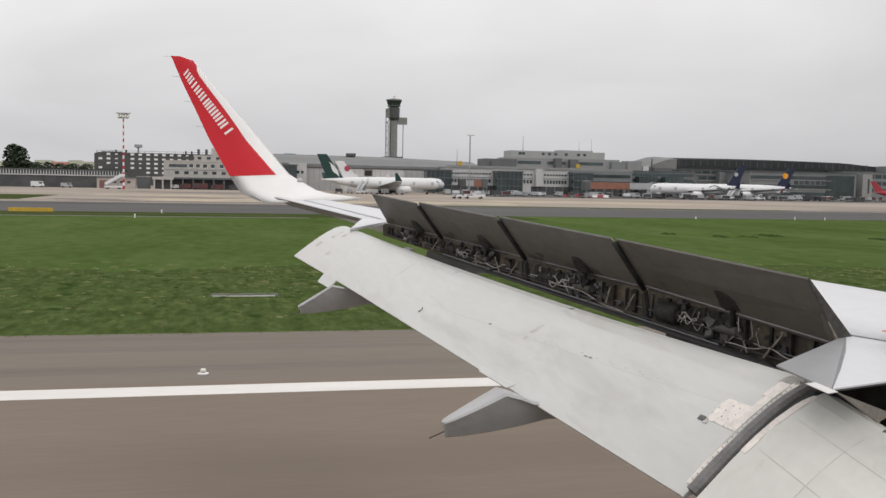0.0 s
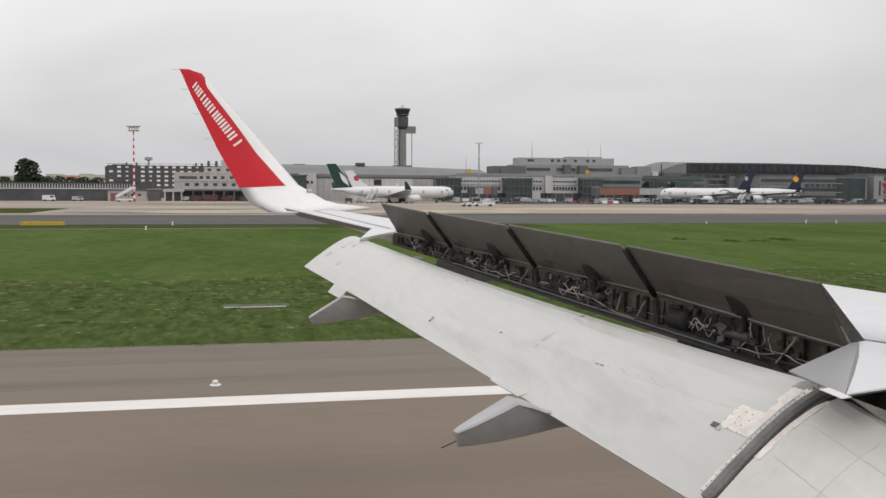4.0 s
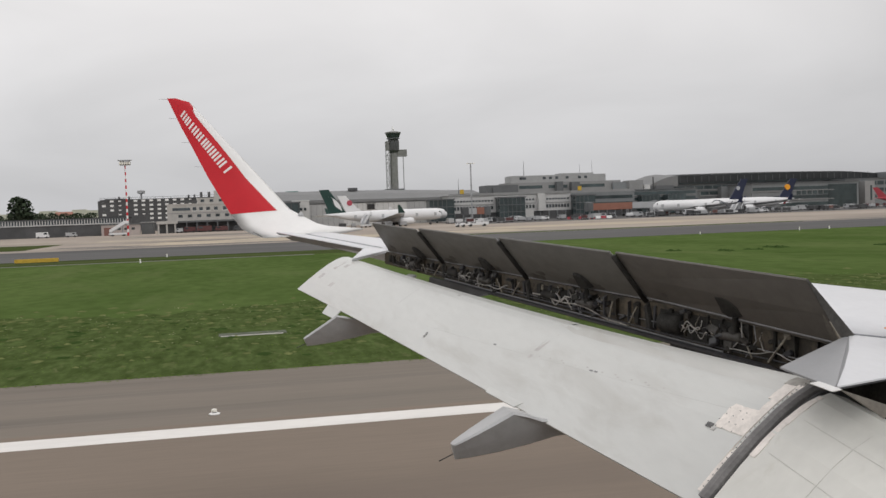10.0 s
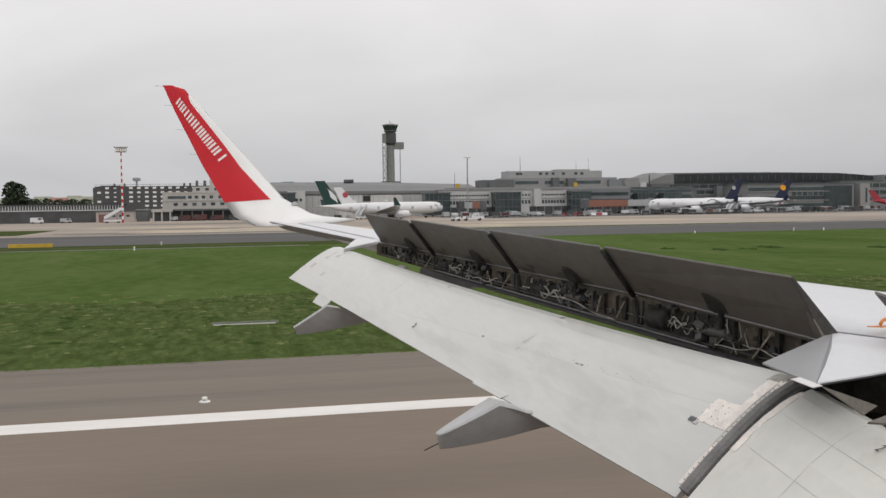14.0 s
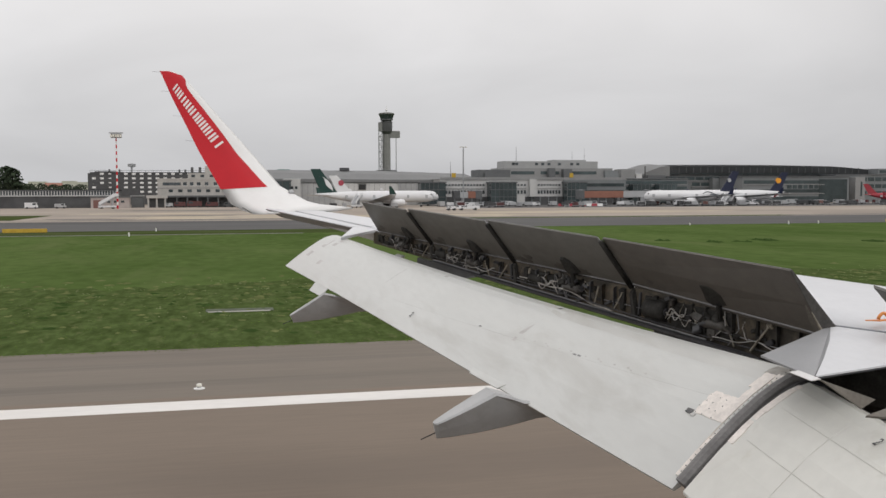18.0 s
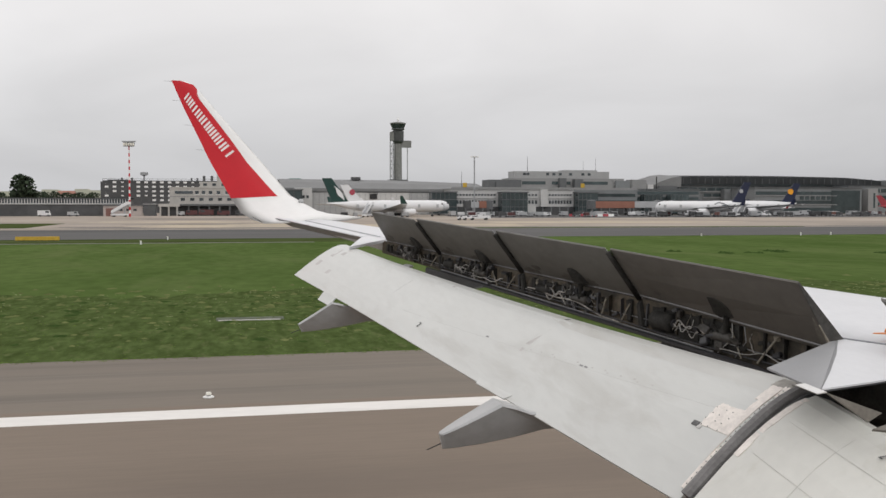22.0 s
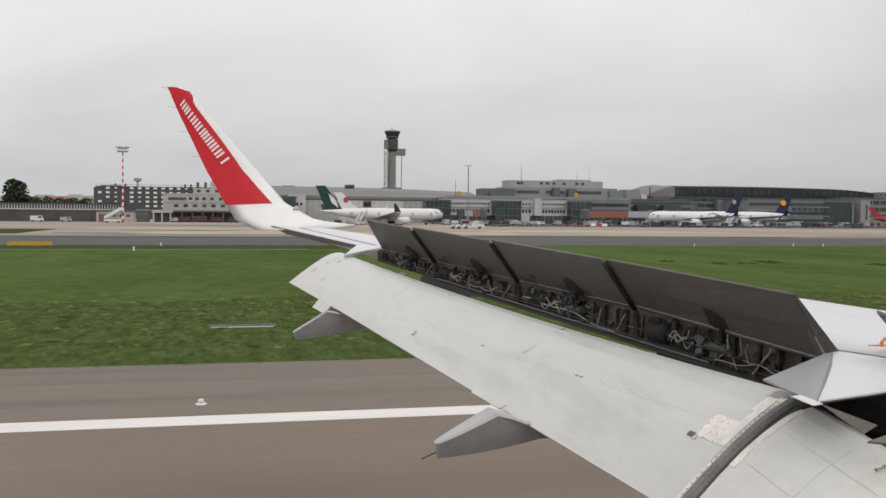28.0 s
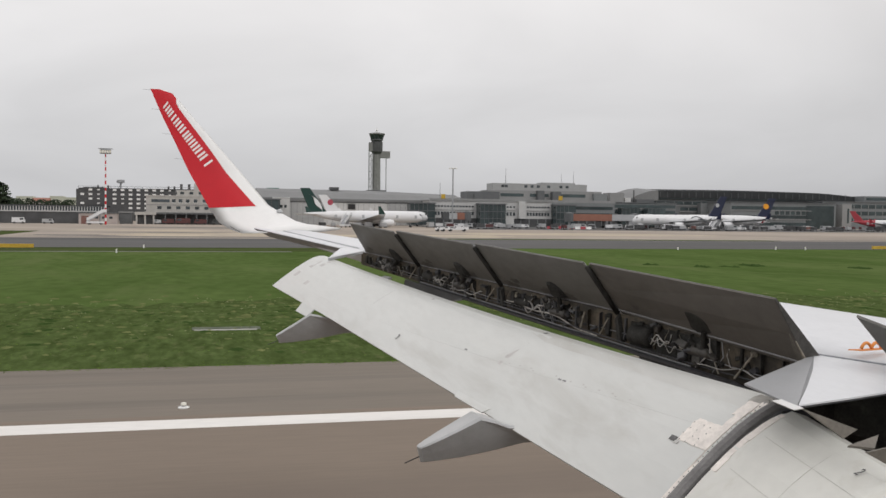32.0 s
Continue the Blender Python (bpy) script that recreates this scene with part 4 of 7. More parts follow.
# aileron and the fixed corner beside it
part("fixed_corner", slab([hp(11.28, -0.02, 0.0), hp(11.75, -0.02, 0.0), (1.61, 11.72, 4.09), (1.36, 10.95, 4.00)], 0.03), WING, aircraft)
ail = [[Vector(p) for p in q] for q in (
    ((1.86, 11.75, 4.10), (1.61, 11.75, 4.095), (1.60, 11.75, 4.085), (1.83, 11.75, 3.97)),
    ((0.98, 14.75, 4.27), (0.72, 14.75, 4.285), (0.71, 14.75, 4.275), (0.95, 14.75, 4.16)))]
part("aileron", loft(ail), WING, aircraft, "white aileron with shaded underside")
# grey sheet puts the underside's shade into the colour
part("aileron_shade", loft([[q[2] + Vector((-0.004, 0, -0.002)), q[3] + Vector((-0.01, 0, -0.004)), q[3] + Vector((-0.006, 0, -0.012)), q[2] + Vector((0, 0, -0.01))] for q in ail]), GREYSEAL, aircraft)
part("hinge_joint", tube([hp(y, -0.03, 0.006 + 0.0) for y in (11.5, 12.5, 13.5, 14.2)], 0.007, 6), JOINT, aircraft)

# blended winglet: stations from the wing tip up to the point
def foil(te, le, out, th):
    te, le, out = Vector(te), Vector(le), Vector(out).normalized()
    shape = ((0, 0), (0.25, 0.5), (0.55, 1.0), (0.8, 0.9), (0.95, 0.5), (1, 0), (0.95, -0.5), (0.8, -0.9), (0.55, -1.0), (0.25, -0.5))
    return [te.lerp(le, f) + out * (o * th) for f, o in shape]


stations = [((0.66, 14.2, 4.21), (1.98, 14.25, 4.29), (0, -0.2, 1), 0.035), ((0.535, 14.85, 4.197), (1.56, 14.75, 4.335), (0, -0.3, 1), 0.04), ((0.374, 15.1, 4.251), (1.36, 15.02, 4.39), (0, -0.45, 1), 0.04),
            ((0.199, 15.35, 4.351), (1.15, 15.32, 4.52), (0, -0.75, 0.8), 0.038), ((0.063, 15.55, 4.569), (0.98, 15.53, 4.63), (0, -1, 0.35), 0.036), ((-0.269, 15.82, 5.175), (0.52, 15.80, 5.193), (0, -1, 0.25), 0.03)]
# the upper blade, drawn in to a rounded point
stations += [((-0.482, 15.98, 5.636), (0.132, 15.96, 5.653), (0, -1, 0.2), 0.025), ((-0.679, 16.11, 6.045), (-0.214, 16.09, 6.061), (0, -1, 0.2), 0.019), ((-0.796, 16.19, 6.32), (-0.436, 16.17, 6.333), (0, -1, 0.2), 0.014), ((-0.832, 16.22, 6.412), (-0.525, 16.205, 6.424), (0, -1, 0.2), 0.010),
            ((-0.864, 16.245, 6.477), (-0.641, 16.235, 6.477), (0, -1, 0.2), 0.006), ((-0.877, 16.25, 6.496), (-0.79, 16.247, 6.496), (0, -1, 0.2), 0.003)]
winglet = part("winglet", loft([foil(*s) for s in stations]), WHITE, aircraft, "blended winglet, red outer field with white lettering bars", True)


def on_winglet(z, f, lift):
    """A point on the inboard face: z is the height, f runs from the rear to the front edge."""
    i = max(k for k in range(3, len(stations) - 1) if stations[k][0][2] <= z or k == 3)
    (t0, l0, o0, h0), (t1, l1, o1, h1) = stations[i], stations[i + 1]
    s = (z - t0[2]) / (t1[2] - t0[2])
    te, le = Vector(t0).lerp(Vector(t1), s), Vector(l0).lerp(Vector(l1), s)
    o = Vector(o0).lerp(Vector(o1), s).normalized()
    shape = ((0, 0), (0.25, 0.5), (0.55, 1.0), (0.8, 0.9), (0.95, 0.5), (1, 0))
    th = 0.0
    for (a, b), (c, d) in zip(shape, shape[1:]):
        if a <= f <= c:
            th = b + (d - b) * (f - a) / (c - a)
    return te.lerp(le, f) + o * (th * (h0 + (h1 - h0) * s) + lift)


rows_ = []
for i in range(25):
    z = 4.58 + (6.488 - 4.58) * i / 24
    v = i / 24
    lim = 0.76 - 0.11 * min(1, v / 0.3) if v < 0.3 else 0.625 + 0.09 * v
    lim += 0.055 * math.sin(math.pi * v)
    lim += (1.0 - lim) * min(1.0, max(0.0, (z - 6.22) / 0.14))
    rows_.append([on_winglet(max(4.36, z - 0.03 * (j / 10) * (1 - v) ** 3), -0.004 + (lim + 0.004) * j / 10, 0.004) for j in range(11)])
part("red_field", loft(rows_, closed=False), RED, winglet, "bright red paint field", True)
# plain bars in place of the lettering, running down the field
def on_field(run, r, lift):
    """A place in the lettering band: run is the way down from its start, r goes across it."""
    z = 6.225 - run + 0.10 * (r - 0.5)
    d_ = max(0.0, 6.20 - z)
    lo, hi = 0.185 + 0.20 * d_, 0.46 + 0.15 * d_
    return on_winglet(z, lo + (hi - lo) * r + 0.06 * (r - 0.5), lift)


run = -0.01
for ln in (0.080, 0.022, 0.040, 0.085, 0.080, 0.040, 0.022, 0.022, 0.075, 0.075, 0.085, 0.120):
    for at_ in ((0.0,) if ln < 0.05 else (0.0, ln - 0.027)):
        q = [(run + at_, 0.02), (run + at_, 0.94), (run + at_ + 0.027, 0.94), (run + at_ + 0.027, 0.02)]
        part("lettering_bar", loft([[on_field(x, r, 0.005) for x, r in q], [on_field(x, r, 0.008) for x, r in q]]), LETTER, winglet)
    run += ln + 0.020
part("navigation_lamp", lathe(((0.03, 0), (0.05, 0.03), (0.035, 0.06), (0.005, 0.075)), 10, (1.13, 15.30, 4.50)), PLANEG, winglet, "clear wing tip lamp")
for z in (4.9, 5.35, 5.75, 6.15, 6.47):
    p = on_winglet(z, 0.0, 0)
    part("static_wick", tube([p + Vector((0.01, 0, 0)), p + Vector((-0.13, 0.02, 0.012))], 0.0022, 5), GREYSEAL, winglet, "thin grey static wick")
part("static_wick", tube([(0.50, 14.7, 4.22), (0.36, 14.7, 4.30)], 0.004, 5), BLACK, aircraft)

# flap track fairings
def fairing(tip_top, tip_low, near, far, low, sink):
    """Canoe tail: from the blunt tip to where it goes under the flap."""
    tt, tl, n, f, b = (Vector(p) for p in (tip_top, tip_low, near, far, low))
    w = (f.y - n.y) / 2
    mid = (n.y + f.y) / 2
    rings = []
    xm = (n.x + f.x) / 2
    for s, k in ((0.0, 0.22), (0.03, 0.40), (0.15, 0.55), (0.4, 0.74), (0.7, 0.9), (1.0, 1.0), (1.25, 1.0), (1.5, 0.95), (2.2, 0.9)):
        over = max(0.0, s - 1.0)
        drop = -sink * min(1.0, over / 0.5) ** 1.3
        xt = tt.x + (xm - tt.x) * s
        top = tt.z + (n.z - tt.z) * min(s, 1) + drop
        ftop = tt.z - 0.004 + (f.z - tt.z) * min(s, 1) + drop
        xb = tl.x + (b.x - tl.x) * min(s, 1) + over * (xm - tt.x)
        bot = tl.z + (b.z - tl.z) * min(s, 1) ** 1.6
        hw = w * k
        hgt = top - bot
        rings.append([(xb, mid - hw * 0.22, bot + 0.05 * hgt), (xb, mid - hw * 0.10, bot), (xb, mid + hw * 0.10, bot), (xb, mid + hw * 0.22, bot + 0.05 * hgt), (xb * 0.5 + xt * 0.5, mid + hw * 0.66, bot + 0.5 * (ftop - bot)),
                      (xt, mid + hw, ftop - 0.06 * hgt), (xt, mid + hw * 0.85, ftop), (xt, mid - hw * 0.82, top), (xt, mid - hw, top - 0.08 * hgt), (xb * 0.5 + xt * 0.5, mid - hw * 0.66, bot + 0.5 * hgt)])
    fb = part("flap_track_fairing", loft(rings), FAIR, aircraft, "pale grey flap track fairing tail")
    part("static_wick", tube([(tl.x + 0.03, mid, (tt.z + tl.z) / 2), (tl.x - 0.11, mid - 0.02, (tt.z + tl.z) / 2 - 0.05)], 0.004, 5), BLACK, fb, "thin black static wick")


fairing((1.369, 6.17, 2.968), (1.388, 6.17, 2.862), (1.80, 6.03, 3.172), (1.73, 6.30, 3.168), (2.10, 6.05, 2.962), 0.07)
fairing((0.697, 9.85, 3.267), (0.730, 9.85, 3.187), (1.06, 9.69, 3.495), (0.99, 9.97, 3.455), (1.40, 9.7, 3.278), 0.04)

# the rest of the aircraft: fuselage side and main gear that carry the wing
FUS_Y, FUS_Z, FUS_R = -1.78, 4.25, 1.98


def fuselage_ring(x, s, inset=0.0):
    """Points round the tube; the first two span the height of the open window on the wing's side."""
    angles = [math.asin((z - FUS_Z) / FUS_R) for z in (4.32, 4.72)]
    angles += [angles[1] + (2 * math.pi - (angles[1] - angles[0])) * k / 44 for k in range(1, 44)]
    r = (FUS_R - inset) * s
    return [(x, FUS_Y + r * math.cos(a_), FUS_Z + r * math.sin(a_)) for a_ in angles]


WIN_X0, WIN_X1 = -0.11, 0.21
fus = bmesh.new()
stations_f = ((-14, 0.35), (-8, 0.85), (-5, 1), (WIN_X0, 1), (WIN_X1, 1), (14, 1), (16.5, 0.8), (18, 0.35))
shells = [[[fus.verts.new(p) for p in fuselage_ring(x, s_, inset)] for x, s_ in stations_f] for inset in (0.0, 0.05)]
for rows in shells:
    for i, (r0, r1) in enumerate(zip(rows, rows[1:])):
        for k in range(len(r0)):
            if (i, k) != (3, 0):
                fus.faces.new((r0[k], r0[(k + 1) % len(r0)], r1[(k + 1) % len(r0)], r1[k]))
    fus.faces.new(rows[0]), fus.faces.new(rows[-1][::-1])
for (i0, k0), (i1, k1) in (((3, 0), (4, 0)), ((4, 0), (4, 1)), ((4, 1), (3, 1)), ((3, 1), (3, 0))):
    fus.faces.new((shells[0][i0][k0], shells[0][i1][k1], shells[1][i1][k1], shells[1][i0][k0]))
fuselage = part("fuselage", fus, WHITE, aircraft, "white fuselage tube with an open window port", True)
rim = bmesh.new()
for lo, hi, d0 in ((WIN_X0, WIN_X1, 0.0),):
    cx, cz, hx, hz = (lo + hi) / 2, 4.52, (hi - lo) / 2, 0.20
    loops = []
    for grow, y_off in ((-0.008, -0.05), (-0.008, 0.004), (0.03, 0.006), (0.03, -0.002)):
        ring = []
        for k in range(40):
            a_ = 2 * math.pi * k / 40
            c_, s_ = math.cos(a_), math.sin(a_)
            px, pz = cx + (hx + grow) * math.copysign(abs(c_) ** 0.35, c_), cz + (hz + grow) * math.copysign(abs(s_) ** 0.35, s_)
            ring.append(rim.verts.new((px, FUS_Y + math.sqrt(max(0.0, FUS_R ** 2 - (pz - FUS_Z) ** 2)) + y_off, pz)))
        loops.append(ring)
    for r0, r1 in zip(loops, loops[1:]):
        for k in range(40):
            rim.faces.new((r0[k], r0[(k + 1) % 40], r1[(k + 1) % 40], r1[k]))
part("window_frame", rim, PLANEG, fuselage, "grey rounded window surround", True)
pane_me = bpy.data.meshes.new("window_pane")
pb = bmesh.new()
loft([[(0.115 * math.copysign(abs(math.cos(a_)) ** 0.5, math.cos(a_)), yy, 0.165 * math.copysign(abs(math.sin(a_)) ** 0.5, math.sin(a_))) for a_ in (2 * math.pi * k / 20 for k in range(20))] for yy in (-0.01, 0.006)], bm=pb)
pb.to_mesh(pane_me)
pb.free()
pane_me.materials.append(GLASS)
for k in range(-8, 24):
    if k:
        piece("window_pane", pane_me, fuselage, pose(0.05 + 0.51 * k, FUS_Y + math.sqrt(FUS_R ** 2 - 0.27 ** 2), 4.52, -7.8))
part("wing_root_fairing", loft([[(x, -0.4 - 0.2 * w, 2.6), (x, 0.25 * w, 2.9), (x, 0.28 * w, 3.35), (x, -0.4, 3.6)] for x, w in ((2.6, 0.3), (4, 1), (7.5, 1), (8.6, 0.3))]), WHITE, aircraft)
for yy in (1.65, -5.9):
    gear = part("main_gear_leg", tube([(4.2, yy, 3.2), (4.2, yy, 0.6)], 0.14, 10), STEEL, aircraft)
    for w_ in (-0.46, 0.46):
        part("wheel", tube([(4.2, yy + w_ - 0.2, 0.572), (4.2, yy + w_ + 0.2, 0.572)], 0.56, 20), TYRE, gear, "black aircraft tyre")
# ---- the airfield ----
ground = tagged(part("ground", box(-4500, 4500, -1500, 4800, -0.5, 0.0), GRASS, None, "mown green airfield grass reaching the horizon"), category="grass", kind="structure")
runway = tagged(part("runway", box(-2300, 900, -24.6, 21.9, -0.3, 0.012), RUNWAY, None, "brownish grey grooved runway pavement"), category="runway", kind="structure")
shoulder = tagged(part("runway_shoulder", box(-2300, 900, 21.9, 28.9, -0.3, 0.008), SHOULDER, None, "darker asphalt runway shoulder"), category="runway shoulder", kind="structure")
tagged(part("runway_edge_line", box(-2300, 900, 20.55, 21.45, 0.0, 0.018), LINE, None, "wide white painted runway edge line"), category="road marking", kind="structure")
taxiway = tagged(part("taxiway", box(-2300, 1500, 129, 176, -0.3, 0.02), TAXI, None, "dark grey asphalt taxiway"), category="taxiway", kind="structure")
apron = tagged(part("apron", box(-2300, 1500, 176, 640, -0.3, 0.025), APRON, None, "beige concrete apron"), category="apron", kind="structure")
tagged(part("grass_island", box(-130, -37, 190, 236, 0.0, 0.05), OLIVE, None, "thin olive green grass island on the apron"), category="grass", kind="structure")
tagged(part("service_road", box(84, 330, 312, 404, -0.2, 0.032), TAXI, None, "dark asphalt service road before the terminal"), category="road", kind="structure")
tagged(part("grass_strip", box(30, 116, 177, 182, 0.0, 0.05), ROUGH, None, "narrow olive grass strip between taxiway and apron"), category="grass", kind="structure")
tagged(part("olive_strip", box(-130, 40, 116.5, 129, 0.0, 0.010), OLIVE, None, "dull olive grass strip along the taxiway"), category="grass", kind="structure")
tagged(part("drain_edge", box(-130, 10, 114.6, 116.5, 0.0, 0.014), GRIT, None, "thin gritty grey drain edge in the grass"), category="drain", kind="structure")


def ground_patch(name, x, y, rx, ry, z, seed, mat, label):
    """A flat patch with a wandering outline."""
    bm = bmesh.new()
    ring = []
    for k in range(40):
        a = 2 * math.pi * k / 40
        q = 1 + 0.55 * noise.noise((2.2 * math.cos(a) + seed, 2.2 * math.sin(a), seed)) + 0.25 * noise.noise((6 * math.cos(a), 6 * math.sin(a) + seed, 1))
        ring.append(bm.verts.new((x + rx * q * math.cos(a), y + ry * q * math.sin(a), z)))
    bm.faces.new(ring)
    return tagged(part(name, bm, mat, None, label), category="apron", kind="structure")


for k, (x, y, rx, ry) in enumerate(((6, 206, 26, 19), (44, 205, 22, 14), (-12, 250, 20, 12), (96, 236, 40, 14))):
    ground_patch("pale_apron_patch", x, y, rx, ry, 0.030 + 0.0008 * k, 3.1 * k + 1, PALECON, "pale patched concrete on the apron")
for k, (x, y, rx, ry) in enumerate(((-24, 196, 9, 5), (2, 186, 30, 4), (-8, 222, 12, 5), (70, 182, 40, 4), (150, 182, 50, 4), (-6, 300, 24, 9))):
    ground_patch("stained_apron_patch", x, y, rx, ry, 0.036 + 0.0008 * k, 2.3 * k + 7, DARKCON, "darker stained concrete on the apron")
# worn edges where grass creeps over the pavement, and tufts
rng = random.Random(3)


def tufts(name, count, x0, x1, y0, y1, h, label, mat, lean=0.08):
    vs, fs = [], []
    for _ in range(count):
        s = rng.random()
        y = y0 + (y1 - y0) * s
        x = x0 + (x1 - x0) * rng.random()
        for _b in range(3):
            a, hh, w = rng.random() * 6.28, h * rng.uniform(0.5, 1.2), rng.uniform(0.02, 0.06)
            bx, by = x + rng.uniform(-0.15, 0.15), y + rng.uniform(-0.1, 0.1)
            i = len(vs)
            vs += [(bx - w * math.cos(a), by - w * math.sin(a), -0.01), (bx + w * math.cos(a), by + w * math.sin(a), -0.01), (bx + rng.uniform(-lean, lean), by + rng.uniform(-lean, lean), hh)]
            fs.append((i, i + 1, i + 2))
    me = bpy.data.meshes.new(name)
    me.from_pydata(vs, [], fs)
    me.materials.append(mat)
    return tagged(new(name, me), label=label, category="grass", kind="stuff")


tufts("grass_tufts", 5000, -30, 60, 28.9, 46, 0.022, "short green grass tufts beside the runway", BLADE)
tufts("dry_grass", 900, -30, 60, 36, 52, 0.03, "pale dry grass flecks in the turf", FLECK)
tufts("grass_fringe", 4000, -30, 60, 28.6, 29.1, 0.022, "ragged grass fringe along the pavement edge", BLADE)
vg, prev = bmesh.new(), None
for i in range(261):
    x = -130 + i
    far = 50 + 3.0 * noise.noise((x * 0.11, 0, 0)) + 2.5 * noise.noise((x * 0.9, 3, 0))
    col = [vg.verts.new((x, y, 0.006)) for y in (28.85, 34, 42, far)]
    if prev:
        for a, b, c, d_ in zip(prev, prev[1:], col[1:], col):
            vg.faces.new((a, b, c, d_))
    prev = col
tagged(part("rough_verge", vg, ROUGH, None, "darker unmown grass verge along the runway"), category="grass", kind="structure")
slab_a = tagged(part("drain_slab", box(-0.5, 2.1, 37.85, 38.75, -0.1, 0.022, 0.006), SLABM, None, "flat pale concrete drain slab in the grass"), category="drain cover")
part("kerb_lip", box(-0.42, 1.95, 37.70, 37.845, -0.1, 0.030, 0.006), OLDW, slab_a, "pale concrete lip")


def low_clumps(name, count, x0, x1, y0, y1, size, h, label, mat):
    """Low uneven mounds of grass, thickest in the middle of the band."""
    vs, fs = [], []
    for _ in range(count):
        x, y = rng.uniform(x0, x1), y0 + (y1 - y0) * (rng.random() + rng.random()) / 2
        s = size * rng.uniform(0.4, 1.3)
        i = len(vs)
        vs += [(x + s * rng.uniform(0.6, 1.2) * math.cos(k * 0.785), y + 1.5 * s * rng.uniform(0.6, 1.2) * math.sin(k * 0.785), -0.005) for k in range(8)]
        vs.append((x + rng.uniform(-0.1, 0.1) * s, y, h * rng.uniform(0.5, 1.2)))
        fs += [(i + k, i + (k + 1) % 8, i + 8) for k in range(8)]
    me = bpy.data.meshes.new(name)
    me.from_pydata(vs, [], fs)
    me.materials.append(mat)
    return tagged(new(name, me), label=label, category="grass", kind="stuff")


low_clumps("seeding_grass", 620, -45, 75, 39, 55, 0.26, 0.07, "low yellow-green seeding grass clumps in the verge", SEEDY)
# darker clumps put the verge's shadows into the colour
low_clumps("shadow_clumps", 420, -45, 75, 29.5, 50, 0.30, 0.06, "low dark green grass clumps standing for shadows in the verge", ROUGHD)
low_clumps("seeding_grass", 260, -20, 60, 30, 42, 0.20, 0.05, "small yellow-green grass clumps near the pavement", SEEDY)


for x, y, n_, r_ in ((51.4, 83, 22, 0.9), (44.9, 81.1, 9, 0.7), (59.6, 78, 12, 0.8), (41.8, 85.1, 7, 0.6), (47.6, 80.2, 6, 0.6)):
    low_clumps("weed_clump", n_, x - r_, x + r_, y - 2.2 * r_, y + 2.2 * r_, 0.42, 0.16, "dark green clump of weeds in the grass", ROUGHD)


def edge_light(x, y):
    e = thing("runway_light", x, y, 0.012, "small white raised runway edge light", "runway light", "runway edge lights")
    part("base", lathe(((0.13, 0), (0.13, 0.02), (0.1, 0.035), (0.02, 0.036)), 14), WHITE, e)
    part("stem", lathe(((0.05, 0.04), (0.05, 0.08)), 10), STEEL, e)
    part("lens", lathe(((0.06, 0.06), (0.07, 0.08), (0.06, 0.12), (0.02, 0.13)), 12), LAMPM, e, "frosted glass lens")
    return e


first = edge_light(-0.48, 22.75)
for k in (-3, -2, -1, 1, 2, 3):
    copy_thing(first, pose(-0.48 + 60 * k, 22.75, 0.012))


def marker_sign(x, y, w, bars_, label):
    e = thing("taxiway_sign", x, y, 0.0, label, "airfield sign", "taxiway signs")
    part("panel", box(-w / 2, w / 2, -0.12, 0.12, 0.14, 0.60, 0.03), YELLOW, e, "yellow sign panel")
    for k in (-0.4, 0.4):
        part("leg", box(w * k - 0.04, w * k + 0.04, -0.05, 0.05, 0, 0.27), BLACK, e)
    for b in bars_:
        part("lettering_bar", box(b * w - 0.18, b * w + 0.18, -0.128, -0.121, 0.24, 0.50), BLACK, e)
    return e


marker_sign(-22.5, 123.5, 5.0, (), "yellow taxiway sign at the grass edge")
marker_sign(100.7, 127.5, 2.4, (), "small yellow taxiway sign at the grass edge")


def marker_post(x, y, h):
    e = thing("marker_post", x, y, 0, "small white taxiway edge marker post", "marker post", "taxiway marker posts")
    part("post", lathe(((0.09, 0), (0.08, h * 0.7), (0.05, h)), 8), WHITE, e)
    part("cap", lathe(((0.1, h), (0.1, h + 0.1), (0.02, h + 0.14)), 8), LAMPM, e)


for x, y, h in ((-9.6, 112, 0.3), (-7.6, 127, 0.28), (82.5, 127, 0.35), (87.5, 127, 0.3), (15.2, 127, 0.5), (66.5, 127, 0.2)):
    marker_post(x, y, h)


# ---- apron masts ----
def flood_mast(x, y, h, label, striped=True):
    e = thing("floodlight_mast", x, y, 0.02, label, "light mast", "apron masts")
    n = 21 if striped else 3
    for i in range(n):
        r = 0.36 - 0.14 * i / n
        part("pole_section", lathe(((r, h * i / n), (r - 0.012, h * (i + 1) / n)), 10), (RED if i % 2 == 0 else WHITE) if striped else STEEL, e)
    if striped:
        hd = part("lamp_crown", box(-1.9, 1.9, -0.8, 0.8, h, h + 1.5, 0.15), STEEL, e, "grey lamp crown")
        for i in range(5):
            part("floodlight", box(-1.9 + 0.8 * i, -1.3 + 0.8 * i, -1.15, -0.9, h + 0.25, h + 1.2, 0.05), LAMPM, hd)
        part("top_plate", box(-2.4, 2.4, -1.2, 1.2, h + 1.7, h + 1.9), STEEL, hd)
    else:
        hd = part("cross_arm", box(-1.6, 1.6, -0.15, 0.15, h, h + 0.3), STEEL, e)
        for i in (-1.3, 0, 1.3):
            part("floodlight", box(i - 0.35, i + 0.35, -0.4, 0.2, h - 0.05, h + 0.35, 0.05), LAMPM, hd)
    return e


flood_mast(-34.7, 362, 25.2, "red and white striped floodlight mast on the apron")
flood_mast(97.3, 378, 23.6, "slender grey floodlight mast on the apron", False)


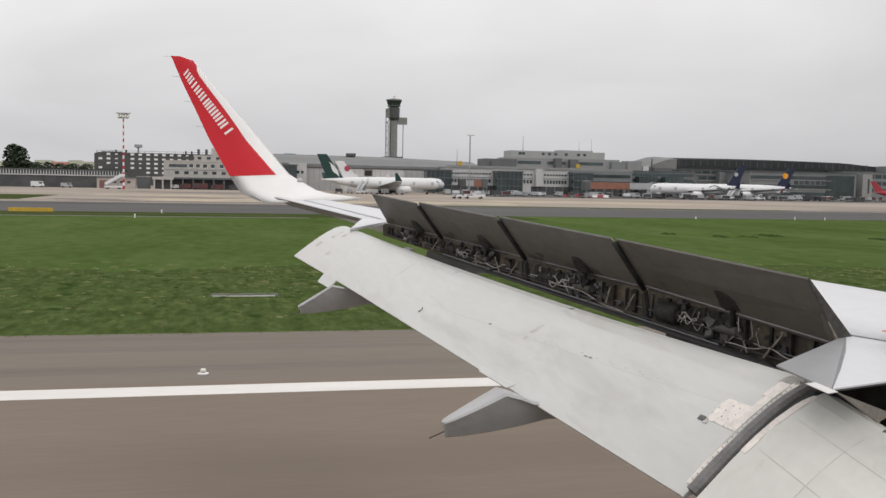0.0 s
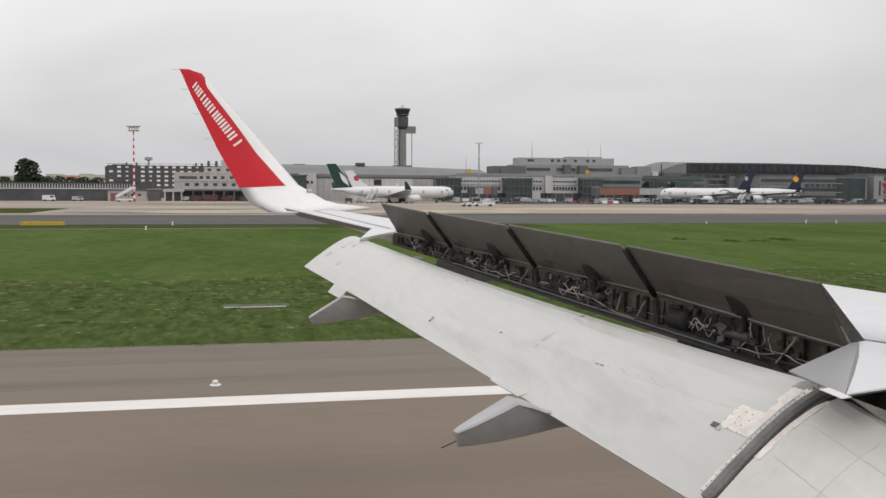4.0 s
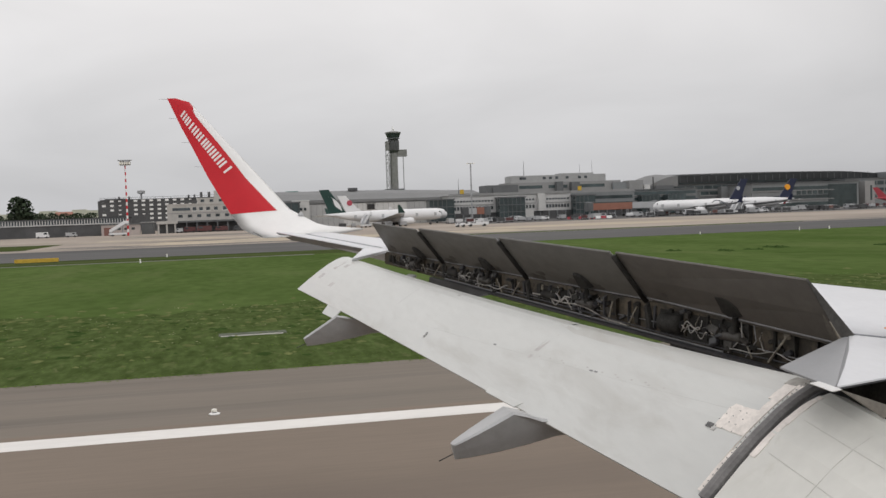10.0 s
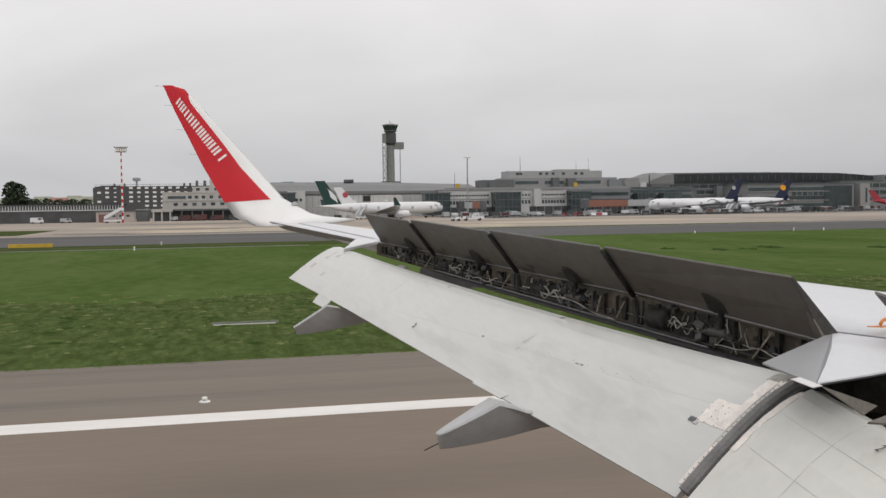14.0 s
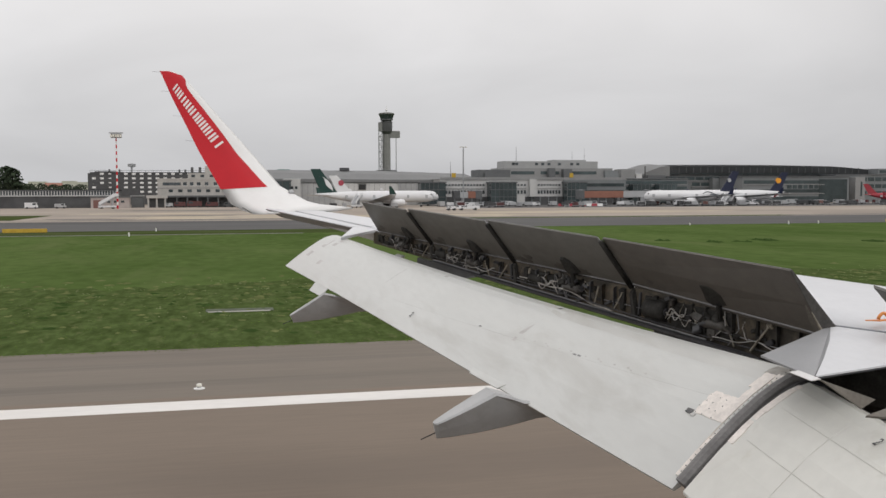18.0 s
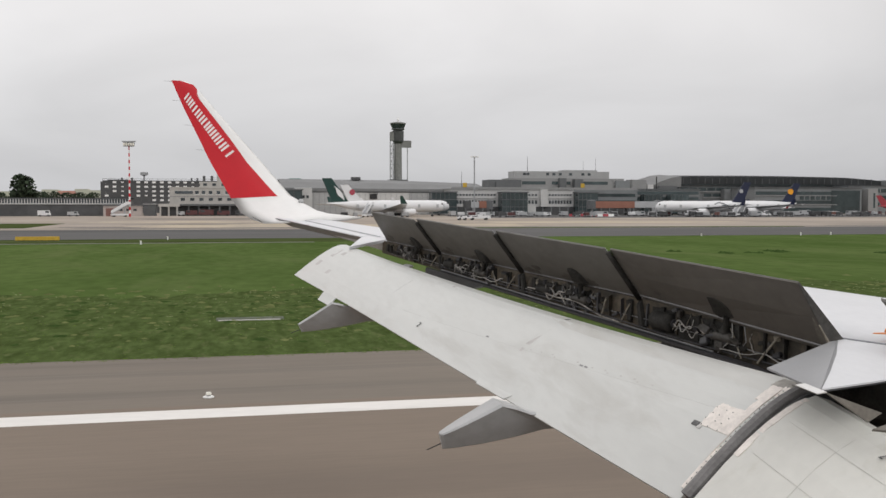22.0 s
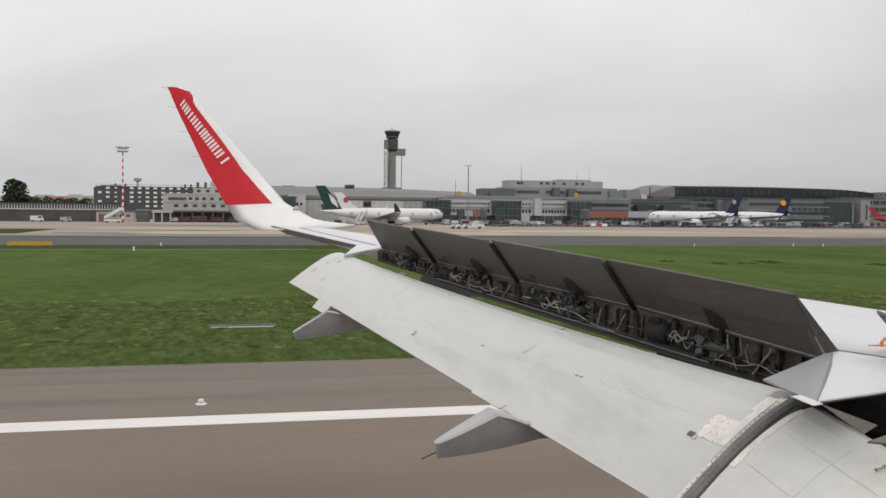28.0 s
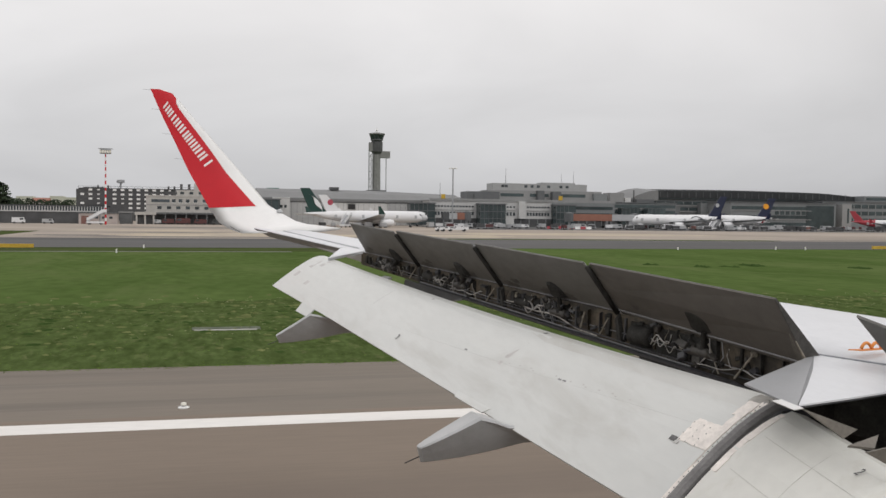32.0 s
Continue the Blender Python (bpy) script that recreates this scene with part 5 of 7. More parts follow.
# ---- buildings ----
def window_mesh(w, h, mat, depth_=0.12):
    bm = box(-w / 2, w / 2, -depth_ / 2, depth_ / 2, -h / 2, h / 2)
    me = bpy.data.meshes.new("window")
    bm.to_mesh(me)
    bm.free()
    me.materials.append(mat)
    return me


def window_row(parent, x0, x1, y, z, n, w, h, mat=None):
    me = window_mesh(w, h, mat or GLASS)
    for i in range(n):
        piece("window", me, parent, pose(x0 + (x1 - x0) * (i + 0.5) / n, y, z))


def building(name, x0, x1, y0, y1, h, mat, label, roof=None, over=0.4):
    e = thing(name, (x0 + x1) / 2, y0, 0.02, label, "building")
    w, d = (x1 - x0) / 2, y1 - y0
    part("wall", box(-w, w, 0, d, 0, h), mat, e)
    part("roof", box(-w - over, w + over, -over, d + over, h, h + 0.45), roof or ROOF, e)
    return e, w, d


# long low terminal wing with a glazed upper band
e, w, d = building("terminal_wing", -190, -37, 385, 400, 6.5, DKWALL, "long low terminal wing with a glazed band and dark ground floor", DKROOF)
part("glass_band", box(-w, w, -0.12, 0, 4.9, 6.4), GLASS, e, "dark glazed band")
part("sill_band", box(-w, w, -0.35, 0, 4.45, 4.85), PALE, e, "pale sill band")
me = window_mesh(0.34, 1.5, PALE)
for i in range(60):
    piece("post", me, e, pose(w - 0.4 - 1.0 * i, -0.2, 5.65))
for i in range(14):
    part("bay_door", box(w - 5.2 - 5 * i, w - 1.2 - 5 * i, -0.08, 0.05, 0, 3.4), DKWALL, e, "dark roller door")
part("eave_board", box(-w, w, -0.5, 0.2, 6.4, 6.75), GREYWALL, e)
# pinkish low block before it
e, w, d = building("gate_lodge", -45.6, -32, 377, 383, 3.9, PINKW, "low pinkish white gate building at the apron edge", GREYWALL, 0.3)
part("door", box(-w + 0.9, -w + 3.6, -0.08, 0.05, 0, 3.0), BROWNP, e, "brown painted gate door")
window_row(e, -w + 5, w - 1, -0.05, 2.4, 3, 1.2, 0.8)
e, w, d = building("low_shed", -32, -27.5, 386, 392, 4.3, GREYWALL, "low grey shed beside the gate building", PLASTER, 0.3)
# far pale field front with a red roofed hall, behind the hedge
for x0, x1, hh in ((-175, -128, 13.0), (-128, -117, 14.4), (-117, -106, 13.6), (-106, -97, 14.8), (-97, -60, 14.0)):
    e, w, d = building("distant_hall", x0, x1, 720, 730, hh, FIELD, "distant pale yellow hall front behind the hedge", FIELD, 0.1)
e, w, d = building("red_roof_shed", -113, -102, 690, 700, 11.2, PINKW, "distant shed with a brownish red roof", BRICKO)
part("red_roof", loft([[(x, 0, 11.6), (x, 10, 11.6), (x, 5, 13.6)] for x in (-w, w)]), BRICKO, e)

# multi-storey car park: decks, columns, parapets, and white panels added for bright openings
cp = thing("car_park", -63, 520, 0, "dark multi-storey car park with white panels for its small bright openings", "car park")
BAYW = 3.9
NB = 26
for k in range(6):
    part("deck", box(0, BAYW * NB, 0.2, 16, 3.0 + 2.3 * k, 3.3 + 2.3 * k), DKWALL, cp)
    part("parapet", box(0, BAYW * NB, -0.3, 0, 2.45 + 2.3 * k, 3.85 + 2.3 * k), DKWALL, cp)
part("roof_slab", box(0, BAYW * NB, -0.35, 16.2, 16.25, 16.8), DKWALL, cp)
part("rear_wall", box(0, BAYW * NB, 16, 16.4, 0, 16.3), DKWALL, cp)
me_f = window_mesh(2.1, 16.2, DKWALL, 0.3)
me_s = window_mesh(1.8, 1.0, WHITE, 0.1)
me_t = window_mesh(1.3, 0.6, WHITE, 0.1)
me_d = window_mesh(1.85, 0.98, DKWALL, 0.1)
for i in range(NB + 1):
    piece("column", me_f, cp, pose(i * BAYW, 0.0, 8.1))
for k in range(6):
    for i in range(NB):
        shut = i == 3 or (i < 4 and k == 0) or (i in (4, 5) and k < 2) or rng.random() < (0.3 if i < 3 else 0.07)
        small = i == 2 or i > 10 or (i == 5 and k < 4)
        piece("shutter" if shut else "bright_opening_panel", me_d if shut else (me_t if small else me_s), cp, pose((i + 0.5) * BAYW, -0.34, 4.40 + 2.3 * k))
part("roof_rail", box(0, BAYW * NB, -0.2, -0.1, 17.6, 17.75), GREYWALL, cp)
for i in range(NB):
    part("rail_post", box(i * BAYW - 0.06, i * BAYW + 0.06, -0.2, -0.1, 16.6, 17.6), GREYWALL, cp)
part("stair_head", box(2, 12, 3, 9, 16.6, 17.3), DKWALL, cp)
part("radar_mast", lathe(((0.5, 16.8), (0.4, 19.4), (2.0, 19.8), (2.0, 21.2), (0.2, 21.5)), 10, (20, 6, 0)), STEEL, cp, "small radar head on the roof")
for x in (9, 14, 44, 47, 66, 70):
    part("vent", lathe(((0.5, 16.8), (0.5, 18.2), (0.2, 18.4)), 8, (x, 5, 0)), DKWALL, cp)

# small pale control building
e, w, d = building("old_terminal", -22.5, 14, 390, 402, 10.8, OLDW, "pale stepped airport building with small square windows", OLDW, 0.2)
part("upper_storey", box(-w + 11.5, w - 5, 2, 9, 11.2, 13.4), OLDW, e)
part("roof_hut", box(-w + 18, w - 8, 3, 7, 13.4, 16.2), OLDW, e)
part("ribbon_window", box(-w + 2, -w + 8.8, -0.1, 0.05, 8.6, 9.7), GLASS, e)
for x in (10.4, 12.9, 15.6, 18.6, 22, 25, 28, 31):
    part("window", box(-w + x - 0.7, -w + x + 0.7, -0.1, 0.05, 8.5, 9.8), GLASS, e)
    part("window_sill", box(-w + x - 0.9, -w + x + 0.9, -0.2, 0, 8.3, 8.5), WHITE, e)
for x in (5.0, 8.6, 12.1, 15.7, 19.2, 22.8, 26.3, 30):
    part("window", box(-w + x - 0.8, -w + x + 0.8, -0.1, 0.05, 5.9, 7.0), GLASS, e)
part("floor_band", box(-w, w, -0.12, 0, 7.4, 7.65), PLASTER, e)
for x in (13.5, 17, 20.5):
    part("window", box(-w + x - 0.7, -w + x + 0.7, 1.9, 2.05, 11.8, 12.8), GLASS, e)
for x in (12.6, 15.6):
    part("chimney", box(-w + x, -w + x + 1.0, 4, 5, 11.2, 15.8), DKWALL, e, "dark chimney")
part("canopy", box(-w + 3, w + 2, -4, 0, 3.9, 4.6, 0.05), GREYWALL, e, "grey canopy over the gates")
part("dark_front", box(-w, w, -0.15, 0, 0, 3.9), DKWALL, e)
for k in range(9):
    part("arcade_post", box(-w + 3.2 + 3.9 * k, -w + 3.7 + 3.9 * k, -3.8, -3.4, 0, 3.9), GREYWALL, e)
for i in range(3):
    part("gate_frame", box(-w - 3.4 + i * 3.1, -w - 2.8 + i * 3.1, -6, -5.7, 0, 4.2), OLDW, e)
part("gate_back", box(-w - 3.4, -w + 3.4, -4.2, -4.0, 0, 4.0), DKWALL, e)
part("gate_roof", box(-w - 3.8, -w + 4, -6.2, -4, 3.6, 4.7), OLDW, e)
for x, hh in ((-w + 19, 19.0), (-w + 21.5, 18.0)):
    part("aerial", lathe(((0.1, 16), (0.05, hh)), 6, (x, 4, 0)), BLACK, e)

# dark glazed link block and the green hut
e, w, d = building("link_block", 8.5, 30, 404, 420, 10.4, TEAL, "dark glazed link block beside the hangar", GREYWALL)
for i in range(8):
    part("mullion", box(-w + 0.2 + i * 2.95, -w + 0.45 + i * 2.95, -0.12, 0, 0.3, 10.2), DKWALL, e)
e, w, d = building("green_hut", 28.8, 34.2, 470, 478, 16.6, GREEN, "green clad rooftop plant tower", GREEN, 0.1)

# hangar with a shallow vaulted roof
hg = thing("hangar", 68, 420, 0.02, "long white hangar with grey doors under a shallow grey roof", "hangar")
part("wall", box(-40, 40, 0, 46, 0, 11.2), HANGW, hg)
part("roof", loft([[(x, y, z + dz) for y, z in ((-0.6, 10.9), (-0.6, 11.6), (10, 14.4), (22, 16.0), (36, 14.4), (46.6, 11.6), (46.6, 10.9))] for x, dz in ((-46, 0.1), (6, -0.3), (46.5, -1.6))]), ROOF, hg, "grey metal roof")
part("fascia", box(-40.5, 40.5, -0.75, -0.6, 10.2, 11.3), ROOF, hg)
part("door_track", box(-33, 40, -0.4, 0, 9.7, 10.1), GREYWALL, hg)
for x0, x1, m_ in ((-33, -18, HANGD), (-17.6, -8, HANGW), (-3.8, 9.6, HANGW), (10.3, 21, HANGD), (21.4, 33, HANGD)):
    dr = part("hangar_door", box(x0, x1, -0.3, 0, 0, 9.7), m_, hg, "sliding hangar door leaf")
    for k in range(int((x1 - x0) / 2.4)):
        part("door_seam", box(x0 + 1 + 2.4 * k, x0 + 1.08 + 2.4 * k, -0.34, -0.3, 0.1, 9.6), GREYWALL, dr)
part("opening", box(-7.4, -4.2, -0.35, 0, 6.9, 9.2), BLACK, hg, "dark ventilation opening")
part("roof_vent", box(-13, -9, 18, 22, 15.7, 17.0), DKWALL, hg)
part("window_band", box(12, 39, -0.1, 0.05, 10.3, 10.8), GLASS, hg)
# white annexe and open steelwork at the hangar's corner
e, w, d = building("hangar_annexe", 27.8, 35, 416, 419.4, 11.2, HANGW, "white hangar annexe with a door", HANGW, 0.1)
part("door", box(-1, 0.6, -0.08, 0.05, 0, 2.6), GREYWALL, e)
window_row(e, -w + 1, w - 1, -0.05, 7.8, 3, 1.0, 1.2)

# control tower
ct = thing("control_tower", 157, 900, 0, "tall concrete airport control tower with a dark glazed cab", "control tower")
part("shaft", lathe(((3.9, 0), (3.5, 64), (3.5, 66)), 8), CONC, ct, "octagonal concrete shaft")
part("base_block", box(-9, 8, -7, 7, 0, 28), GREYWALL, ct)
part("equipment_floor", lathe(((3.6, 62), (5.4, 64.5), (5.6, 73.5), (4.4, 74.6)), 12), DKWALL, ct, "dark equipment floors")
part("gallery", lathe(((4.4, 74.5), (6.2, 75.2), (6.2, 76.0), (6.0, 76)), 12), GREYWALL, ct)
part("cab", lathe(((5.4, 76.0), (7.2, 80.4), (7.3, 80.6)), 12), TEAL, ct, "outward leaning cab glazing")
for i in range(12):
    a = 2 * math.pi * i / 12
    part("mullion", tube([(5.45 * math.cos(a), 5.45 * math.sin(a), 76), (7.25 * math.cos(a), 7.25 * math.sin(a), 80.5)], 0.16, 5), DKWALL, ct)
part("cab_roof", lathe(((7.6, 80.5), (7.6, 81.5), (3, 82.4), (0.4, 82.6)), 12), CONC, ct)
part("aerial", lathe(((1.0, 82.4), (0.8, 84), (1.3, 84.6), (0.5, 86), (0.06, 88)), 8), WHITE, ct)
part("side_box", box(-7.5, -3, -3, 3, 64.5, 73, 0.2), CONC, ct, "pale side box")
part("side_arm", box(3, 12.5, -2, 2, 58.5, 65, 0.2), CONC, ct, "projecting grey platform")
st = part("stair_tower", box(-7.6, -7.2, -2, -1.6, 0, 64), STEEL, ct, "open lattice stair tower")
for x, y in ((-4.2, -2), (-7.4, 2), (-4.2, 2)):
    part("post", box(x - 0.2, x + 0.2, y - 0.2, y + 0.2, 0, 64), STEEL, st)
for k in range(18):
    z = 3.5 * k
    part("landing", box(-7.5, -4, -2, 2, z, z + 0.35), CONC, st)
    part("flight", tube([(-7.2, -2, z), (-4.3, -2, z + 3.5)] if k % 2 else [(-4.3, -2, z), (-7.2, -2, z + 3.5)], 0.3, 5), CONC, st)
part("pole", lathe(((0.45, 0), (0.4, 59)), 8, (9, 0, 0)), STEEL, ct)

# main terminal: white front block, set-back storeys
e, w, d = building("terminal_block", 94, 180, 405, 428, 11.0, PALE, "white terminal block with rows of small windows over dark gates", PLASTER)
for x0, x1 in ((96, 114), (127, 133), (138, 149)):
    n_ = int((x1 - x0) / 1.35)
    window_row(e, x0 - 137, x1 - 137, -0.05, 8.7, n_, 0.95, 0.75)
    window_row(e, x0 - 137, x1 - 137, -0.05, 5.6, n_, 0.95, 1.5)
    part("ledge", box(x0 - 137, x1 - 137, -0.25, 0, 7.0, 7.25), PLASTER, e)
part("grey_bay", box(150 - 137, w, -0.4, 0, 3.6, 11.0), SLATE, e, "grey clad bay")
part("window_band", box(160 - 137, w - 1, -0.5, -0.38, 8.0, 9.4), TEAL, e)
part("window_band", box(160 - 137, w - 1, -0.5, -0.38, 5.0, 6.4), TEAL, e)
part("dark_front", box(-w, w, -0.45, 0, 0, 3.6), DKWALL, e)
for k in range(22):
    part("gate_pillar", box(-w + 2 + 3.9 * k, -w + 2.5 + 3.9 * k, -0.9, -0.5, 0, 3.6), SLATE, e)
for x0, x1 in ((115, 126.6), (149.8, 159), (84, 95)):
    fb = part("gate_lounge", box(x0 - 137, x1 - 137, -6, 0, 0.6, 9.6), TEAL, e, "dark glazed gate lounge")
    for k in range(int((x1 - x0) / 1.9)):
        part("mullion", box(x0 - 137 + k * 1.9, x0 - 136.85 + k * 1.9, -6.12, -6, 0.6, 9.6), GREYWALL, fb)
    for z in (3.4, 6.5):
        part("transom", box(x0 - 137, x1 - 137, -6.14, -6, z, z + 0.25), GREYWALL, fb)
    part("lounge_roof", box(x0 - 137.4, x1 - 136.6, -6.3, 0, 9.6, 10.1), GREYWALL, fb)
part("white_pier", box(134 - 137, 137.1 - 137, -2, 0, 3.6, 11.2), HANGW, e)
part("white_store", box(126.8 - 137, 131 - 137, -4, 0, 0, 4), HANGW, e)
part("roof_parapet", box(-w, w, -0.3, 0.3, 11.4, 12.1), PLASTER, e)
part("side_storey", box(113 - 137, 128 - 137, 8, 20, 11.4, 15.6), GREYWALL, e)
part("upper_storey", box(123 - 137, 178 - 137, 10, 22, 11.4, 16.4), PLASTER, e)
part("top_storey", box(126 - 137, 171.5 - 137, 12, 22, 16.4, 19.6), LIGHTG, e, "pale top storey")
part("plant_room", box(150 - 137, 166 - 137, 13, 21, 19.6, 20.3), LIGHTG, e)
part("east_storey", box(173.5 - 137, 180 - 137, 8, 20, 11.4, 15.4), SLATE, e)
for x in (130, 131.6, 141, 144, 147, 152, 158, 161):
    part("window", box(x - 137, x - 135.6, 11.9, 12.05, 17.8, 18.9), GLASS, e)
for x0, x1 in ((129, 140), (143, 152), (158, 170)):
    part("window_band", box(x0 - 137, x1 - 137, 9.9, 10.05, 13.6, 15.0), TEAL, e)
for x0, x1, z1 in ((116, 120, 16.8), (146, 149, 18.6), (153, 157, 18.2)):
    part("roof_unit", box(x0 - 137, x1 - 137, 7, 10, 11.4, z1 - 2.2), GREYWALL, e)
for x, y, z0, z1 in ((100, 6, 11, 19), (133, 15, 19.6, 26.5), (166, 15, 19.6, 26), (160, 15, 19.6, 24.5)):
    part("aerial", lathe(((0.13, z0), (0.05, z1)), 6, (x - 137, y, 0)), STEEL if x > 150 else BLACK, e)
# yellow gate signs on top of the front
for x in (100, 154):
    part("gate_sign", box(x - 138, x - 136.2, -0.5, -0.3, 12.0, 13.9, 0.05), YELLOW, e, "yellow gate sign panel")

# low link between the blocks
e, w, d = building("terminal_link", 180, 216, 415, 432, 11.4, SLATE, "grey terminal link with dark window bands", GREYWALL)
for z in (3.4, 6.6, 9.2):
    part("window_band", box(-w + 0.5, w - 0.5, -0.1, 0.05, z, z + 1.4), TEAL, e)
    part("floor_ledge", box(-w + 0.5, w - 0.5, -0.3, 0, z - 0.5, z - 0.2), PLASTER, e)
part("ladder_frame", box(-1.6, -1.2, 5, 5.4, 11.8, 17.6), BLACK, e, "dark roof mast")
part("plant_room", box(-14, -7, 4, 12, 11.8, 16.2), PLASTER, e, "pale rooftop plant room")
part("plant_room", box(-6, -3, 5, 12, 11.8, 14.0), HANGW, e)
part("plant_room", box(0, 9, 5, 12, 11.8, 13.4), GREYWALL, e)
for x in (186, 199):
    fb = part("gate_lounge", box(x - 198, x - 189, -5, 0, 0.6, 9.0), TEAL, e, "dark glazed gate lounge")
    for k in range(5):
        part("mullion", box(x - 198 + k * 2, x - 197.85 + k * 2, -5.1, -5, 0.6, 9.0), GREYWALL, fb)

# pier with a big dark roof
e, w, d = building("terminal_hall", 206, 352, 450, 500, 14.0, HALL, "large grey terminal hall with a long dark curved roof", GREYWALL)
part("hall_roof", loft([[(x, y, z + dz) for y, z in ((-2, 15.0), (-2, 18.6), (8, 19.3), (24, 20.0), (40, 18), (50, 15.2), (50, 14.6))] for x, dz in ((-w + 17, 0.0), (-w + 60, 0.25), (w - 60, 0.2), (w - 30, -0.2), (w - 12, -1.6))]), DKROOF, e, "long dark roof band")
for k in range(28):
    part("roof_rib", box(-w + 18 + 4 * k, -w + 18.4 + 4 * k, -2.2, -2.0, 15.2, 18.0), DKWALL, e)
part("clerestory", box(-w + 17, w - 14, -1.0, 4, 14.4, 16.2), TEAL, e)
part("roof_end", loft([[(x, y, z) for y, z in ((-2.2, 13.5), (-2.2, z0), (8, z1), (24, z1 + 1), (24, 13.5))] for x, z0, z1 in ((-w + 1, 14.0, 14.6), (-w + 6, 16.2, 17.0), (-w + 12, 18.2, 18.8), (-w + 17, 18.7, 19.4))]), ROOF, e, "pale sloping roof end")
for z, x0, x1 in ((4.4, 4, 60), (8.6, 30, 78), (11.6, 12, 50), (11.4, 84, 140), (4.4, 70, 140), (8.2, 92, 138)):
    bnd = part("window_band", box(-w + x0, -w + x1, -0.12, 0.05, z, z + 1.6), TEAL, e)
    for k in range(int((x1 - x0) / 5)):
        x = -w + x0 + 5 * k
        part("mullion", box(x, x + 0.3, -0.2, -0.12, z, z + 1.6), PLASTER, bnd)
    part("floor_ledge", box(-w + x0, -w + x1, -0.5, 0, z - 0.7, z - 0.3), PLASTER, e)
for x in (18, 40, 58, 96, 120):
    part("stair_core", box(-w + x, -w + x + 4.5, -4, 0, 0, 12.5), SLATE, e)
part("dark_front", box(-w, w, -0.15, 0, 0, 3.2), DKWALL, e)
# glazed head at the end of the pier
e, w, d = building("departure_building", 250, 309, 424, 446, 12.6, SLATE, "grey pier head with square windows and dark glazed end", GREYWALL)
for z in (1.5, 5.0, 9.4):
    part("window_band", box(-w + 0.5, w - 14, -0.1, 0.05, z, z + 1.6), TEAL, e)
    part("floor_ledge", box(-w + 0.5, w - 14, -0.4, 0, z - 0.6, z - 0.3), PLASTER, e)
window_row(e, -w + 24, w - 17, -0.15, 7.9, 6, 2.2, 1.9, TEAL)
part("dark_hall", box(w - 17, w - 1, -0.2, 0, 0, 11.6), TEAL, e, "dark glazed stair hall")
e, w, d = building("pier_building", 310, 430, 436, 470, 13.9, SLATE, "grey pier building with dark glazing bands", GREYWALL)
for z in (3.6, 7.2, 10.8):
    bnd = part("window_band", box(-w + 14, w - 1, -0.12, 0.05, z, z + 2.0), TEAL, e)
    for k in range(24):
        x = -w + 14 + (2 * w - 15) * k / 24
        part("mullion", box(x, x + 0.3, -0.2, -0.12, z, z + 2.0), PLASTER, bnd)
part("white_tower", box(-w + 8, -w + 13.6, -5, 0, 0, 12.8), PLASTER, e, "pale stair tower")
part("tower_window", box(-w + 11, -w + 12, -5.1, -4.95, 3, 10.5), TEAL, e)
part("roof_storey", box(-w + 28, w, 4, 20, 14.3, 17.4), SLATE, e)
part("roof_band", box(-w + 29, w, 3.9, 4.05, 15.2, 16.6), TEAL, e)

# ---- jet bridges ----
def jet_bridge(x, y, length, turn, col, label):
    e = thing("jet_bridge", x, y, 0.02, label, "jet bridge", "jet bridges", turn)
    part("tunnel", box(0, length * 0.55, -1.5, 1.5, 3.0, 5.9, 0.12), col, e)
    part("inner_tunnel", box(length * 0.5, length, -1.25, 1.25, 3.15, 5.7, 0.1), PLANEG, e)
    part("rotunda", lathe(((2.0, 2.6), (2.0, 6.2), (0.2, 6.6)), 12), GREYWALL, e)
    part("rotunda_leg", lathe(((0.5, 0), (0.5, 2.6)), 8), STEEL, e)
    part("cab", box(length, length + 2.6, -1.8, 1.8, 2.8, 6.0, 0.15), DKWALL, e)
    lg = part("drive_leg", box(length * 0.78, length * 0.84, -1.4, -1.1, 0.8, 3.1), STEEL, e)
    part("drive_leg", box(length * 0.78, length * 0.84, 1.1, 1.4, 0.8, 3.1), STEEL, e)
    for s in (-1.2, 1.2):
        part("wheel", tube([(length * 0.81, s - 0.25, 0.55), (length * 0.81, s + 0.25, 0.55)], 0.55, 10), TYRE, lg)


jet_bridge(106.5, 390, 8, 181, BRICKO, "orange jet bridge with grey telescopic tunnel")
jet_bridge(149, 381, 34, -1, BRICKO, "long orange jet bridge tunnel")
jet_bridge(184, 392, 22, 200, PLANEG, "grey jet bridge over the apron edge")
jet_bridge(196, 404, 24, 250, PLANEG, "grey jet bridge docked beside the terminal")

